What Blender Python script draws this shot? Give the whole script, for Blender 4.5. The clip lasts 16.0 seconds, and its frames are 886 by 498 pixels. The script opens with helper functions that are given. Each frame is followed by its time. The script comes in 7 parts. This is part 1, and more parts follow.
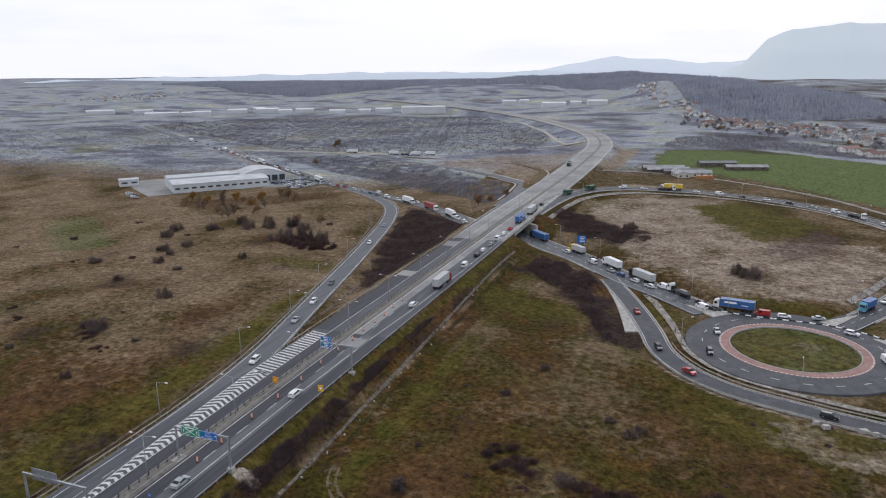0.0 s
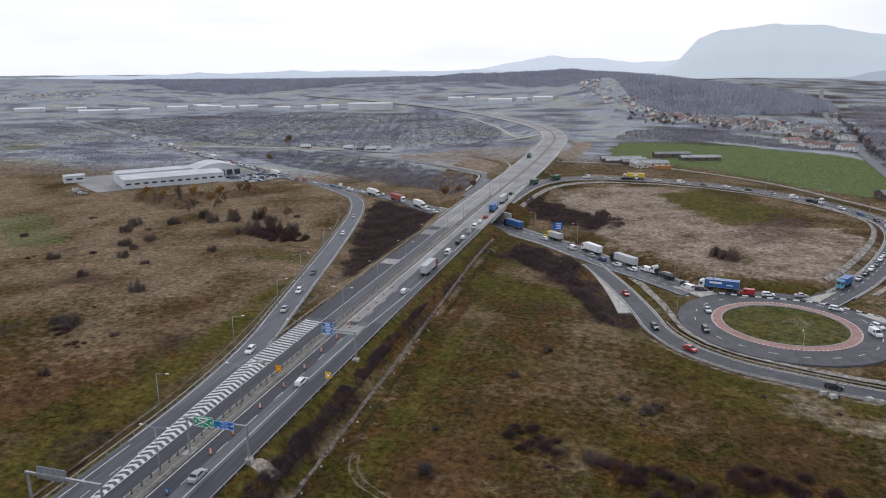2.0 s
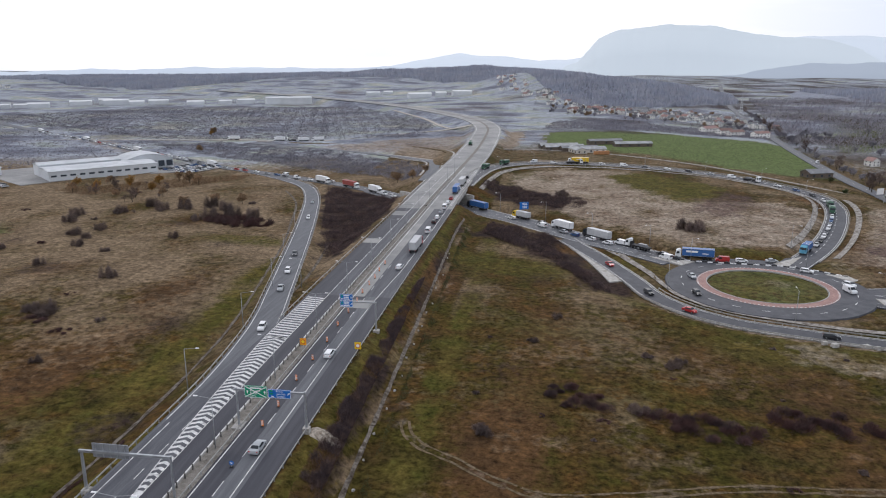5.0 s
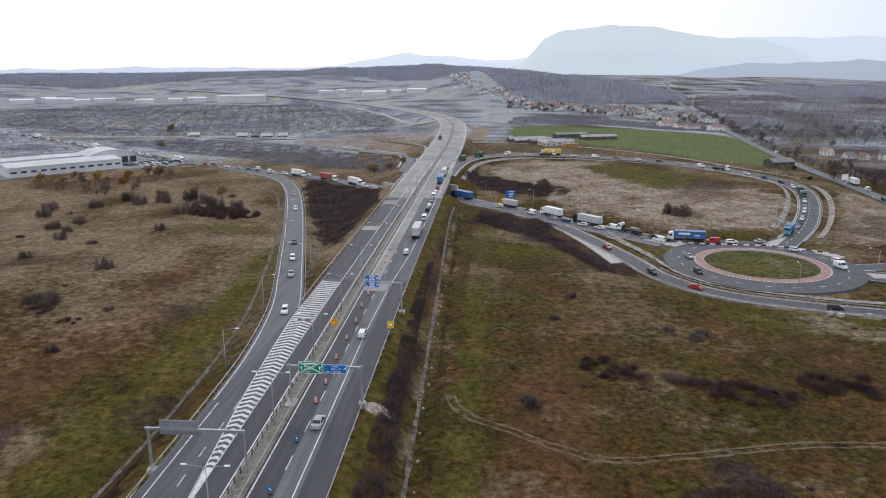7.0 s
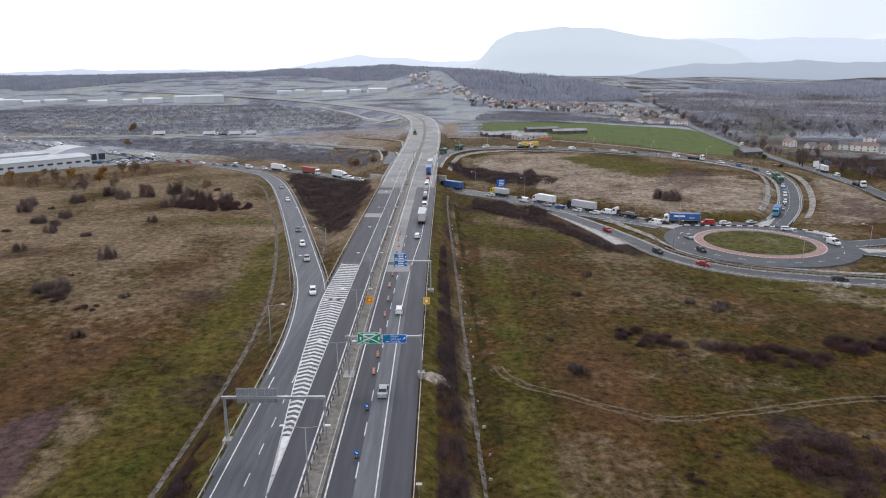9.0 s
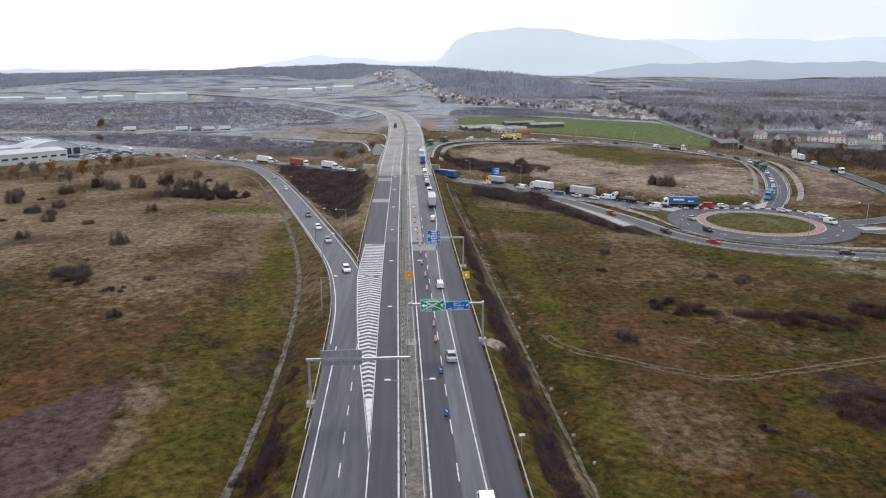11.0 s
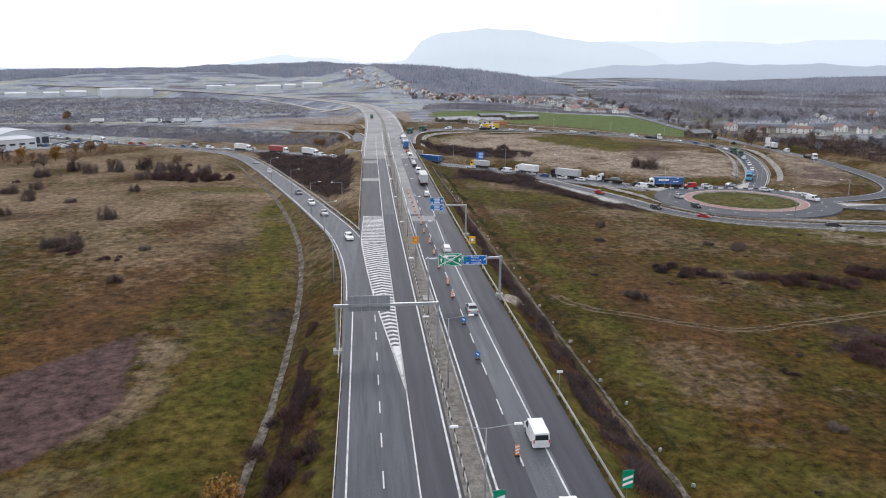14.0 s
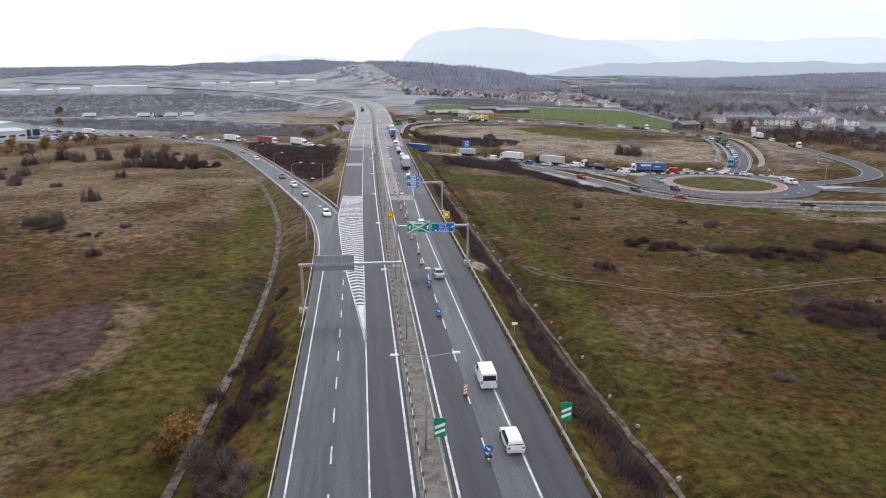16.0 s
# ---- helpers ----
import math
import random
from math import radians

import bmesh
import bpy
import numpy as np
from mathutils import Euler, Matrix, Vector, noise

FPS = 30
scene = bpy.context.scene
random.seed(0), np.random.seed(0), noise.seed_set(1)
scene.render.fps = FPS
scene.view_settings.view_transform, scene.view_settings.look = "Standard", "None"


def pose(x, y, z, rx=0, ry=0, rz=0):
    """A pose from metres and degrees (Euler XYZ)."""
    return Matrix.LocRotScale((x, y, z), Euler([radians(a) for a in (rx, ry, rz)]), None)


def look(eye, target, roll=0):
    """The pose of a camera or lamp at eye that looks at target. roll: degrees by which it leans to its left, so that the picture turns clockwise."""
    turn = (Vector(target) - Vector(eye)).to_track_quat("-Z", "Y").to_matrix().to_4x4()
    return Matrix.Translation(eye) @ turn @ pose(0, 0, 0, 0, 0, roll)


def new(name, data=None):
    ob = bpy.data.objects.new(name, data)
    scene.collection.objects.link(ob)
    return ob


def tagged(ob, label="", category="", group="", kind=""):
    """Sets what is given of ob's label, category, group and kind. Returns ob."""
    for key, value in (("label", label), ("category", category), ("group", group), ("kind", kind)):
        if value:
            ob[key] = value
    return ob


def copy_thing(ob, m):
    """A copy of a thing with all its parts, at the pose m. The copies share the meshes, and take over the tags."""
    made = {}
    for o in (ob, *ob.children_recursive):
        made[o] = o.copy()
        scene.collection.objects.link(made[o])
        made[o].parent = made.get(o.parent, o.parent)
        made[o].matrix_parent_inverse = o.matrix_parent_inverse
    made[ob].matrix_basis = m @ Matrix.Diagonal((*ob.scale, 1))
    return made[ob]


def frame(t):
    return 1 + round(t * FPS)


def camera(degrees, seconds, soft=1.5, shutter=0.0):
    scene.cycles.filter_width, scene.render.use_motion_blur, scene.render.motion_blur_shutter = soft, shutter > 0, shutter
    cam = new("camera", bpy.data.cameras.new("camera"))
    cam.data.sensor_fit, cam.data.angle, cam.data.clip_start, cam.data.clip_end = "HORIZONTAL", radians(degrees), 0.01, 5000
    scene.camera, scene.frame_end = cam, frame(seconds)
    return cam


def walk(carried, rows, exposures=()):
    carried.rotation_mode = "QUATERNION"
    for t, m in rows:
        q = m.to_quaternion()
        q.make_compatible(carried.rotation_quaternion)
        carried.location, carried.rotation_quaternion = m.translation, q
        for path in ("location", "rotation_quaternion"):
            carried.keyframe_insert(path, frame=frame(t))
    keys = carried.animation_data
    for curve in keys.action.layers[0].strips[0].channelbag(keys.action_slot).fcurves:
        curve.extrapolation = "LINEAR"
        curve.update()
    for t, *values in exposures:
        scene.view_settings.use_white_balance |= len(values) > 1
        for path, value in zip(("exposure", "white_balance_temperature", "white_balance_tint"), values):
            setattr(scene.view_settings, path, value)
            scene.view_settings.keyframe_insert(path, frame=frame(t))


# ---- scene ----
cam = camera(63.26, 16.0, soft=1.1)
# seconds, x, y, z, yaw, pitch, roll
PATH = [
    (0, 106.115, 20.841, 80.683, 20.407, -14.572, -0.451),
    (0.5, 101.839, 20.697, 79.243, 19.269, -14.609, -0.404),
    (1, 97.543, 20.383, 77.741, 18.025, -14.624, -0.377),
    (1.5, 93.182, 19.850, 76.159, 16.745, -14.613, -0.333),
    (2, 88.754, 19.175, 74.578, 15.530, -14.615, -0.296),
    (2.5, 84.209, 18.386, 73.054, 14.362, -14.627, -0.230),
    (3, 79.549, 17.432, 71.590, 13.133, -14.634, -0.123),
    (3.5, 74.881, 16.393, 70.188, 11.808, -14.655, -0.039),
    (4, 70.263, 15.425, 68.818, 10.464, -14.689, -0.005),
    (6.5, 46.573, 11.003, 62.161, 4.788, -14.685, 0.057),
    (7, 41.725, 10.169, 60.860, 3.719, -14.664, 0.064),
    (7.5, 36.782, 9.331, 59.605, 2.651, -14.655, 0.009),
    (8, 31.952, 8.620, 58.224, 1.634, -14.628, -0.057),
    (8.5, 27.422, 8.034, 56.655, 0.721, -14.560, -0.101),
    (9, 23.124, 7.474, 54.992, -0.098, -14.465, -0.110),
    (11.5, 1.093, 5.418, 48.061, -4.165, -14.381, 0.017),
    (12, -1.336, 5.834, 46.747, -4.732, -14.348, 0.043),
    (12.5, -3.181, 6.260, 45.349, -5.297, -14.319, 0.099),
    (13, -4.323, 6.393, 43.842, -5.803, -14.284, 0.179),
    (13.5, -4.863, 5.947, 42.338, -6.142, -14.250, 0.255),
    (14, -4.794, 4.947, 40.890, -6.285, -14.245, 0.318),
    (14.5, -4.080, 3.644, 39.494, -6.337, -14.262, 0.376),
    (15, -2.849, 2.295, 38.153, -6.381, -14.250, 0.411),
    (15.5, -1.418, 1.063, 36.965, -6.437, -14.242, 0.348),
    (16, 0.000, -0.000, 35.999, -6.506, -14.292, 0.179),
]
walk(cam, [(t, pose(x, y, z, 0, 0, yaw) @ pose(0, 0, 0, 90 + pitch) @ pose(0, 0, 0, 0, 0, roll)) for t, x, y, z, yaw, pitch, roll in PATH], [(0.0, -0.2, 6150, 14), (4.0, -0.11, 6150, 14), (8.0, 0.03, 6150, 14), (12.0, 0.14, 6200, 14), (16.0, 0.21, 6200, 14)])

# ---- world, sun ----
world = bpy.data.worlds.new("world")
scene.world = world
world.use_nodes = True
wn, wl = world.node_tree.nodes, world.node_tree.links
wn.clear()
SUN_ELEVATION, SUN_BEARING = radians(34), radians(6)  # bearing clockwise from +y


def world_node(kind, **values):
    n = wn.new(kind)
    for k, v in values.items():
        n.inputs[k].default_value = v
    return n


sky = wn.new("ShaderNodeTexSky")
sky.sky_type, sky.sun_disc = "NISHITA", False
sky.sun_elevation, sky.sun_rotation = SUN_ELEVATION, SUN_BEARING
sky.air_density, sky.dust_density = 1.0, 3.0
gain = wn.new("ShaderNodeMix")
gain.data_type, gain.blend_type = "RGBA", "MULTIPLY"
gain.inputs["Factor"].default_value = 1.0
gain.inputs["B"].default_value = (0.10, 0.10, 0.10, 1)
wl.new(sky.outputs["Color"], gain.inputs["A"])
tex = wn.new("ShaderNodeTexCoord")
stretch = wn.new("ShaderNodeMapping")
stretch.inputs["Scale"].default_value = (1.0, 1.0, 7.0)
cloud = world_node("ShaderNodeTexNoise", Scale=2.2, Detail=5.0, Roughness=0.55)
ramp = wn.new("ShaderNodeValToRGB")
ramp.color_ramp.elements[0].position, ramp.color_ramp.elements[0].color = 0.24, (0.92, 0.97, 1.03, 1)
ramp.color_ramp.elements[1].position, ramp.color_ramp.elements[1].color = 0.46, (1.1, 1.1, 1.11, 1)
veil = wn.new("ShaderNodeMix")
veil.data_type, veil.inputs["Factor"].default_value = "RGBA", 0.95
wl.new(tex.outputs["Generated"], stretch.inputs["Vector"])
wl.new(stretch.outputs["Vector"], cloud.inputs["Vector"])
wl.new(cloud.outputs["Fac"], ramp.inputs["Fac"])
wl.new(gain.outputs["Result"], veil.inputs["A"])
wl.new(ramp.outputs["Color"], veil.inputs["B"])
axes = wn.new("ShaderNodeSeparateXYZ")
wl.new(tex.outputs["Generated"], axes.inputs["Vector"])
away = world_node("ShaderNodeMapRange")
away.inputs["From Min"].default_value, away.inputs["From Max"].default_value = 0.1, 0.46
wl.new(axes.outputs["X"], away.inputs["Value"])
bank = world_node("ShaderNodeTexNoise", Scale=2.0, Detail=6.0, Roughness=0.55)
wl.new(stretch.outputs["Vector"], bank.inputs["Vector"])
bank_edge = world_node("ShaderNodeMapRange")
bank_edge.inputs["From Min"].default_value, bank_edge.inputs["From Max"].default_value = 0.26, 0.52
wl.new(bank.outputs["Fac"], bank_edge.inputs["Value"])
amount = wn.new("ShaderNodeMath")
amount.operation = "MULTIPLY"
wl.new(away.outputs["Result"], amount.inputs[0])
wl.new(bank_edge.outputs["Result"], amount.inputs[1])
grey = wn.new("ShaderNodeMix")
grey.data_type = "RGBA"
wl.new(amount.outputs[0], grey.inputs["Factor"])
wl.new(veil.outputs["Result"], grey.inputs["A"])
grey.inputs["B"].default_value = (0.76, 0.82, 0.88, 1)
back = world_node("ShaderNodeBackground", Strength=1.06)
out = wn.new("ShaderNodeOutputWorld")
wl.new(grey.outputs["Result"], back.inputs["Color"])
wl.new(back.outputs["Background"], out.inputs["Surface"])

sun_data = bpy.data.lights.new("sun", "SUN")
sun_data.energy, sun_data.angle, sun_data.color = 0.9, radians(14), (1.0, 0.96, 0.9)
sun = new("sun", sun_data)
sun.matrix_world = look((math.sin(SUN_BEARING) * 100, math.cos(SUN_BEARING) * 100, 100 * math.tan(SUN_ELEVATION)), (0, 0, 0))


# ---- materials ----
def material(name, colour, rough=0.85, metal=0.0, colours=(), scale=1.0, detail=4.0, grain=0.0, grain_scale=20.0, bump=0.0, bump_scale=8.0, spread=0.0, island=0.0, streaks=False):
    """Principled material: base colour mixed by noise with the given further colours, fine grain, relief, and a spread per object or island."""
    m = bpy.data.materials.new(name)
    m.use_nodes = True
    nodes, links = m.node_tree.nodes, m.node_tree.links
    bsdf = nodes["Principled BSDF"]
    bsdf.inputs["Roughness"].default_value = rough
    bsdf.inputs["Metallic"].default_value = metal
    bsdf.inputs["Specular IOR Level"].default_value = 0.04 if rough > 0.94 else 0.3  # grass and twigs hardly shine
    geo = nodes.new("ShaderNodeNewGeometry")
    where = geo.outputs["Position"]
    if streaks:
        drawn = nodes.new("ShaderNodeMapping")
        drawn.inputs["Scale"].default_value = (1.0, 0.05, 1.0)
        links.new(where, drawn.inputs["Vector"])
        where = drawn.outputs["Vector"]
    current = nodes.new("ShaderNodeRGB")
    current.outputs[0].default_value = (*colour, 1)
    current = current.outputs[0]
    for i, other in enumerate(colours):
        noise_tex = nodes.new("ShaderNodeTexNoise")
        noise_tex.noise_dimensions = "4D"
        noise_tex.inputs["W"].default_value = 3.7 * i + 1.3
        noise_tex.inputs["Scale"].default_value = scale * (1.0 + 1.4 * i)
        noise_tex.inputs["Detail"].default_value = detail
        noise_tex.inputs["Roughness"].default_value = 0.6
        links.new(where, noise_tex.inputs["Vector"])
        r = nodes.new("ShaderNodeMapRange")
        r.inputs["From Min"].default_value, r.inputs["From Max"].default_value = 0.42, 0.62
        links.new(noise_tex.outputs["Fac"], r.inputs["Value"])
        mix = nodes.new("ShaderNodeMix")
        mix.data_type = "RGBA"
        links.new(r.outputs["Result"], mix.inputs["Factor"])
        links.new(current, mix.inputs["A"])
        mix.inputs["B"].default_value = (*other, 1)
        current = mix.outputs["Result"]
    factors = []
    if grain:
        g = nodes.new("ShaderNodeTexNoise")
        g.inputs["Scale"].default_value, g.inputs["Detail"].default_value = grain_scale, 3.0
        links.new(geo.outputs["Position"], g.inputs["Vector"])
        r = nodes.new("ShaderNodeMapRange")
        r.inputs["From Min"].default_value, r.inputs["From Max"].default_value = 0.3, 0.7
        r.inputs["To Min"].default_value, r.inputs["To Max"].default_value = 1 - grain, 1 + grain
        links.new(g.outputs["Fac"], r.inputs["Value"])
        factors.append(r.outputs["Result"])
    for amount, node, socket in ((spread, "ShaderNodeObjectInfo", "Random"), (island, "", "Random Per Island")):
        if amount:
            source = nodes.new(node) if node else geo
            r = nodes.new("ShaderNodeMapRange")
            r.inputs["To Min"].default_value, r.inputs["To Max"].default_value = 1 - amount, 1 + amount
            links.new(source.outputs[socket], r.inputs["Value"])
            factors.append(r.outputs["Result"])
    for fac in factors:
        mul = nodes.new("ShaderNodeVectorMath")
        mul.operation = "SCALE"
        links.new(current, mul.inputs[0])
        links.new(fac, mul.inputs["Scale"])
        current = mul.outputs["Vector"]
    links.new(current, bsdf.inputs["Base Color"])
    if bump:
        b = nodes.new("ShaderNodeBump")
        n2 = nodes.new("ShaderNodeTexNoise")
        n2.inputs["Scale"].default_value, n2.inputs["Detail"].default_value = bump_scale, 5.0
        links.new(geo.outputs["Position"], n2.inputs["Vector"])
        links.new(n2.outputs["Fac"], b.inputs["Height"])
        b.inputs["Strength"].default_value, b.inputs["Distance"].default_value = min(1, bump), bump
        links.new(b.outputs["Normal"], bsdf.inputs["Normal"])
    return m


M = {}
M["asphalt"] = material("asphalt", (0.07, 0.073, 0.085), 0.75, colours=((0.092, 0.096, 0.108), (0.056, 0.058, 0.069)), scale=0.7, grain=0.25, grain_scale=6, bump=0.02, streaks=True)
M["asphalt_dark"] = material("asphalt_dark", (0.04, 0.041, 0.051), 0.75, colours=((0.055, 0.056, 0.067),), scale=0.7, grain=0.22, grain_scale=6, bump=0.02, streaks=True)
M["asphalt_worn"] = material("asphalt_worn", (0.105, 0.109, 0.12), 0.8, colours=((0.13, 0.134, 0.145), (0.085, 0.089, 0.1)), scale=0.5, grain=0.2, grain_scale=5, bump=0.02, streaks=True)
M["asphalt_pale"] = material("asphalt_pale", (0.24, 0.24, 0.235), 0.88, colours=((0.3, 0.295, 0.285), (0.19, 0.19, 0.19)), scale=0.03, grain=0.18, grain_scale=4, bump=0.02)
M["paint"] = material("road_paint", (0.55, 0.55, 0.55), 0.65, colours=((0.32, 0.32, 0.32), (0.62, 0.62, 0.61)), scale=0.6, grain=0.3, grain_scale=5)
M["concrete"] = material("concrete", (0.34, 0.325, 0.3), 0.9, colours=((0.24, 0.225, 0.2), (0.42, 0.41, 0.39)), scale=0.35, grain=0.2, grain_scale=5, bump=0.03)
M["concrete_old"] = material("median_concrete", (0.16, 0.148, 0.132), 0.92, colours=((0.1, 0.09, 0.077), (0.21, 0.195, 0.175)), scale=0.4, grain=0.25, grain_scale=4, bump=0.04)
M["channel"] = material("ditch_concrete", (0.2, 0.18, 0.16), 0.9, colours=((0.07, 0.055, 0.04), (0.32, 0.3, 0.275)), scale=0.3, grain=0.3, grain_scale=3, bump=0.05)
M["gravel"] = material("pale_gravel", (0.34, 0.315, 0.28), 0.95, colours=((0.25, 0.225, 0.195), (0.42, 0.4, 0.365)), scale=0.12, grain=0.2, grain_scale=3, bump=0.03)
M["asphalt_round"] = material("roundabout_asphalt", (0.058, 0.06, 0.07), 0.75, colours=((0.075, 0.077, 0.088), (0.045, 0.047, 0.056)), scale=0.16, grain=0.2, grain_scale=6, bump=0.02)
M["silt"] = material("silted_ditch", (0.1, 0.084, 0.07), 0.95, colours=((0.045, 0.036, 0.028), (0.17, 0.15, 0.13)), scale=0.35, grain=0.35, grain_scale=2.5, bump=0.06)
M["track_earth"] = material("track_earth", (0.12, 0.09, 0.052), 0.95, colours=((0.06, 0.046, 0.022), (0.15, 0.115, 0.078)), scale=0.5, grain=0.3, grain_scale=2, bump=0.05)
M["brick_paving"] = material("brick_paving", (0.25, 0.145, 0.13), 0.85, colours=((0.32, 0.2, 0.175),), scale=0.4, grain=0.25, grain_scale=5)
M["kerb"] = material("kerb_stone", (0.36, 0.35, 0.335), 0.85, colours=((0.27, 0.26, 0.245),), scale=0.6, grain=0.2)
M["steel"] = material("galvanised_steel", (0.42, 0.44, 0.46), 0.45, 0.7, colours=((0.33, 0.34, 0.36),), scale=0.8)
M["rail"] = material("guard_rail_steel", (0.36, 0.352, 0.33), 0.5, 0.2, colours=((0.26, 0.25, 0.235),), scale=0.7)
M["post"] = material("dark_post_steel", (0.09, 0.085, 0.08), 0.7, 0.3)
M["pole"] = material("painted_pole", (0.32, 0.33, 0.34), 0.55, 0.3, colours=((0.26, 0.27, 0.28),), scale=0.5)
M["sign_green"] = material("sign_green", (0.0, 0.23, 0.12), 0.45, colours=((0.01, 0.26, 0.15),), scale=1)
M["sign_blue"] = material("sign_blue", (0.005, 0.11, 0.42), 0.45, colours=((0.01, 0.14, 0.46),), scale=1)
M["sign_white"] = material("sign_white", (0.8, 0.8, 0.8), 0.5)
M["sign_back"] = material("sign_back", (0.3, 0.31, 0.33), 0.5, 0.5, colours=((0.25, 0.26, 0.28),), scale=0.6)
M["amber"] = material("amber_board", (0.75, 0.3, 0.01), 0.5)
M["yellow"] = material("yellow_board", (0.78, 0.52, 0.02), 0.5)
M["red"] = material("red_stripe", (0.5, 0.06, 0.03), 0.5)
M["orange"] = material("orange_board", (0.75, 0.2, 0.03), 0.5)
M["glass"] = material("dark_glass", (0.02, 0.025, 0.03), 0.12)
M["rubber"] = material("tyre_rubber", (0.02, 0.02, 0.022), 0.85)
M["chassis"] = material("truck_chassis", (0.03, 0.03, 0.032), 0.75)
M["lamp_white"] = material("headlight_lens", (0.75, 0.75, 0.75), 0.2)
M["lamp_red"] = material("tail_light_lens", (0.4, 0.02, 0.02), 0.3)


def paint(name, colour, rough=0.32):
    return material(name, colour, rough, colours=(tuple(c * 0.86 for c in colour),), scale=0.9)


# ---- plan of the roads: centre lines as (x, y, z) ----
def smooth(points, step):
    """A Catmull-Rom line through the points, sampled about every step metres."""
    p = [Vector(q) for q in points]
    p = [2 * p[0] - p[1], *p, 2 * p[-1] - p[-2]]
    line = []
    for a, b, c, d in zip(p, p[1:], p[2:], p[3:]):
        n = max(1, round((c - b).length / step))
        for i in range(n):
            t = i / n
            line.append(0.5 * (2 * b + (c - a) * t + (2 * a - 5 * b + 4 * c - d) * t * t + (3 * b - a - 3 * c + d) * t**3))
    return line + [p[-2]]


MOTORWAY = smooth([(5.6, -260, 0), (5.6, -60, 0), (5.6, 90, 0), (5.6, 200, 0), (6.4, 300, 0), (7.0, 380, 0), (8.2, 450, 0), (9.5, 550, 0), (8, 655, 0), (2, 755, -0.5), (-18, 845, -0.5), (-60, 938, -0.5), (-132, 1062, -0.5), (-235, 1198, -0.5), (-330, 1292, 0), (-440, 1385, 1), (-640, 1530, 2)], 8)
EXIT_RAMP = smooth([(-4.6, 96, 0), (-4.9, 120, 0), (-5.7, 148, 0), (-8.3, 172, -0.2), (-11.6, 190, -0.6), (-16.0, 208, -1.0), (-24.5, 242, -2.0), (-37, 291, -3.8), (-51, 343, -5.6), (-66, 393, -7.4), (-83, 433, -8.7), (-107, 462, -9.3), (-142, 492, -9.8), (-178, 516, -10.0)], 5)
UNDER_ROAD = smooth([(-846, 1008, -10.3), (-654, 866, -10.3), (-509, 756, -10.3), (-427, 700, -10.3), (-355, 648, -10.3), (-290, 598, -10.2), (-234, 559, -10.1), (-176, 514, -10.0), (-148, 497, -9.8), (-114, 476, -9.4), (-82, 455, -8.9), (-45, 426, -8.0), (-16, 397, -7.2), (19, 373, -6.8), (38, 355, -6.8), (52, 343, -6.8), (77, 315, -6.8), (93, 300, -6.8), (110, 282, -6.8)], 6)
LOOP_RAMP = smooth([(152, 280, -6.8), (160, 292, -6.8), (173, 313, -6.8), (187, 341, -6.7), (201, 375, -6.5), (208, 400, -6.2), (209, 420, -5.8), (204, 438, -5.4), (194, 457, -5.0), (175, 481, -4.5), (148, 500, -3.9), (116, 511, -3.2), (88, 513, -2.5), (58, 507, -1.7), (37, 489, -0.9), (26, 465, -0.4), (21, 435, -0.1), (18, 400, -0.05)], 6)
SLIP_ROAD = smooth([(71, 312, -6.9), (78, 296, -6.9), (85.5, 277, -6.9), (92.5, 256, -6.9), (97, 240, -6.9), (105.5, 226.5, -6.9), (117, 217.5, -6.9), (130, 212.5, -6.9), (151, 206.5, -6.9), (185, 200, -7.0), (240, 192, -7.2)], 5)
LAY_BY = smooth([(73, 292, -7.0), (79, 276, -7.0), (86, 255, -7.0), (90.5, 241, -7.0)], 5)
EAST_ROAD = smooth([(160, 248, -6.9), (172, 241, -6.9), (188, 236, -7.0), (215, 229, -7.1), (260, 218, -7.3)], 6)
NORTH_EXIT = smooth([(160, 252, -6.9), (176, 255, -6.9), (193, 261, -7.0), (208, 272, -7.2), (221, 292, -7.5), (233, 325, -7.9), (243, 368, -8.3), (248, 400, -8.5)], 6)
OLD_ROAD = smooth([(246, 384, -8.45), (251, 440, -8.8), (256, 520, -9.2), (270, 650, -9.4), (287, 780, -9.4), (312, 960, -8.5), (348, 1220, -5), (395, 1480, 2), (480, 1900, 10)], 12)
FIELD_PATH = smooth([(28, 590, -2.6), (60, 596, -3.4), (102, 588, -4.2), (142, 566, -5.2), (178, 537, -6.4), (205, 497, -7.4), (236, 446, -8.3)], 6)
WEST_TRACK = smooth([(-14, 800, -0.9), (-24, 786, -2.2), (-44, 768, -4.8), (-78, 758, -7.6), (-125, 718, -9.6), (-169, 690, -10.2), (-232, 693, -10.2), (-297, 684, -10.2), (-376, 678, -10.2), (-420, 662, -10.2), (-480, 611, -10.4), (-514, 580, -10.6), (-640, 480, -11)], 8)
LINK_ROAD = smooth([(-6.5, 415, -0.5), (-9, 460, -1.6), (-13, 495, -2.8), (-18, 519, -3.9), (-32, 540, -5.4), (-64, 581, -8.2), (-122, 622, -9.6), (-220, 669, -10.2)], 6)
UPPER_TRACK = smooth([(-5, 500, -0.6), (-8, 520, -1.0), (-9.5, 546, -1.6), (-14, 570, -3.0), (-28, 606, -5.6), (-56, 645, -8.2), (-92, 662, -9.4), (-150, 672, -10), (-215, 680, -10.2)], 6)
SWEEP_TRACK = smooth([(-154, 1035, -3), (-125, 982, -4), (-90, 919, -5.5), (-54, 822, -6), (-37, 794, -6)], 8)
CENTRE = (135.6, 255.2)  # of the roundabout
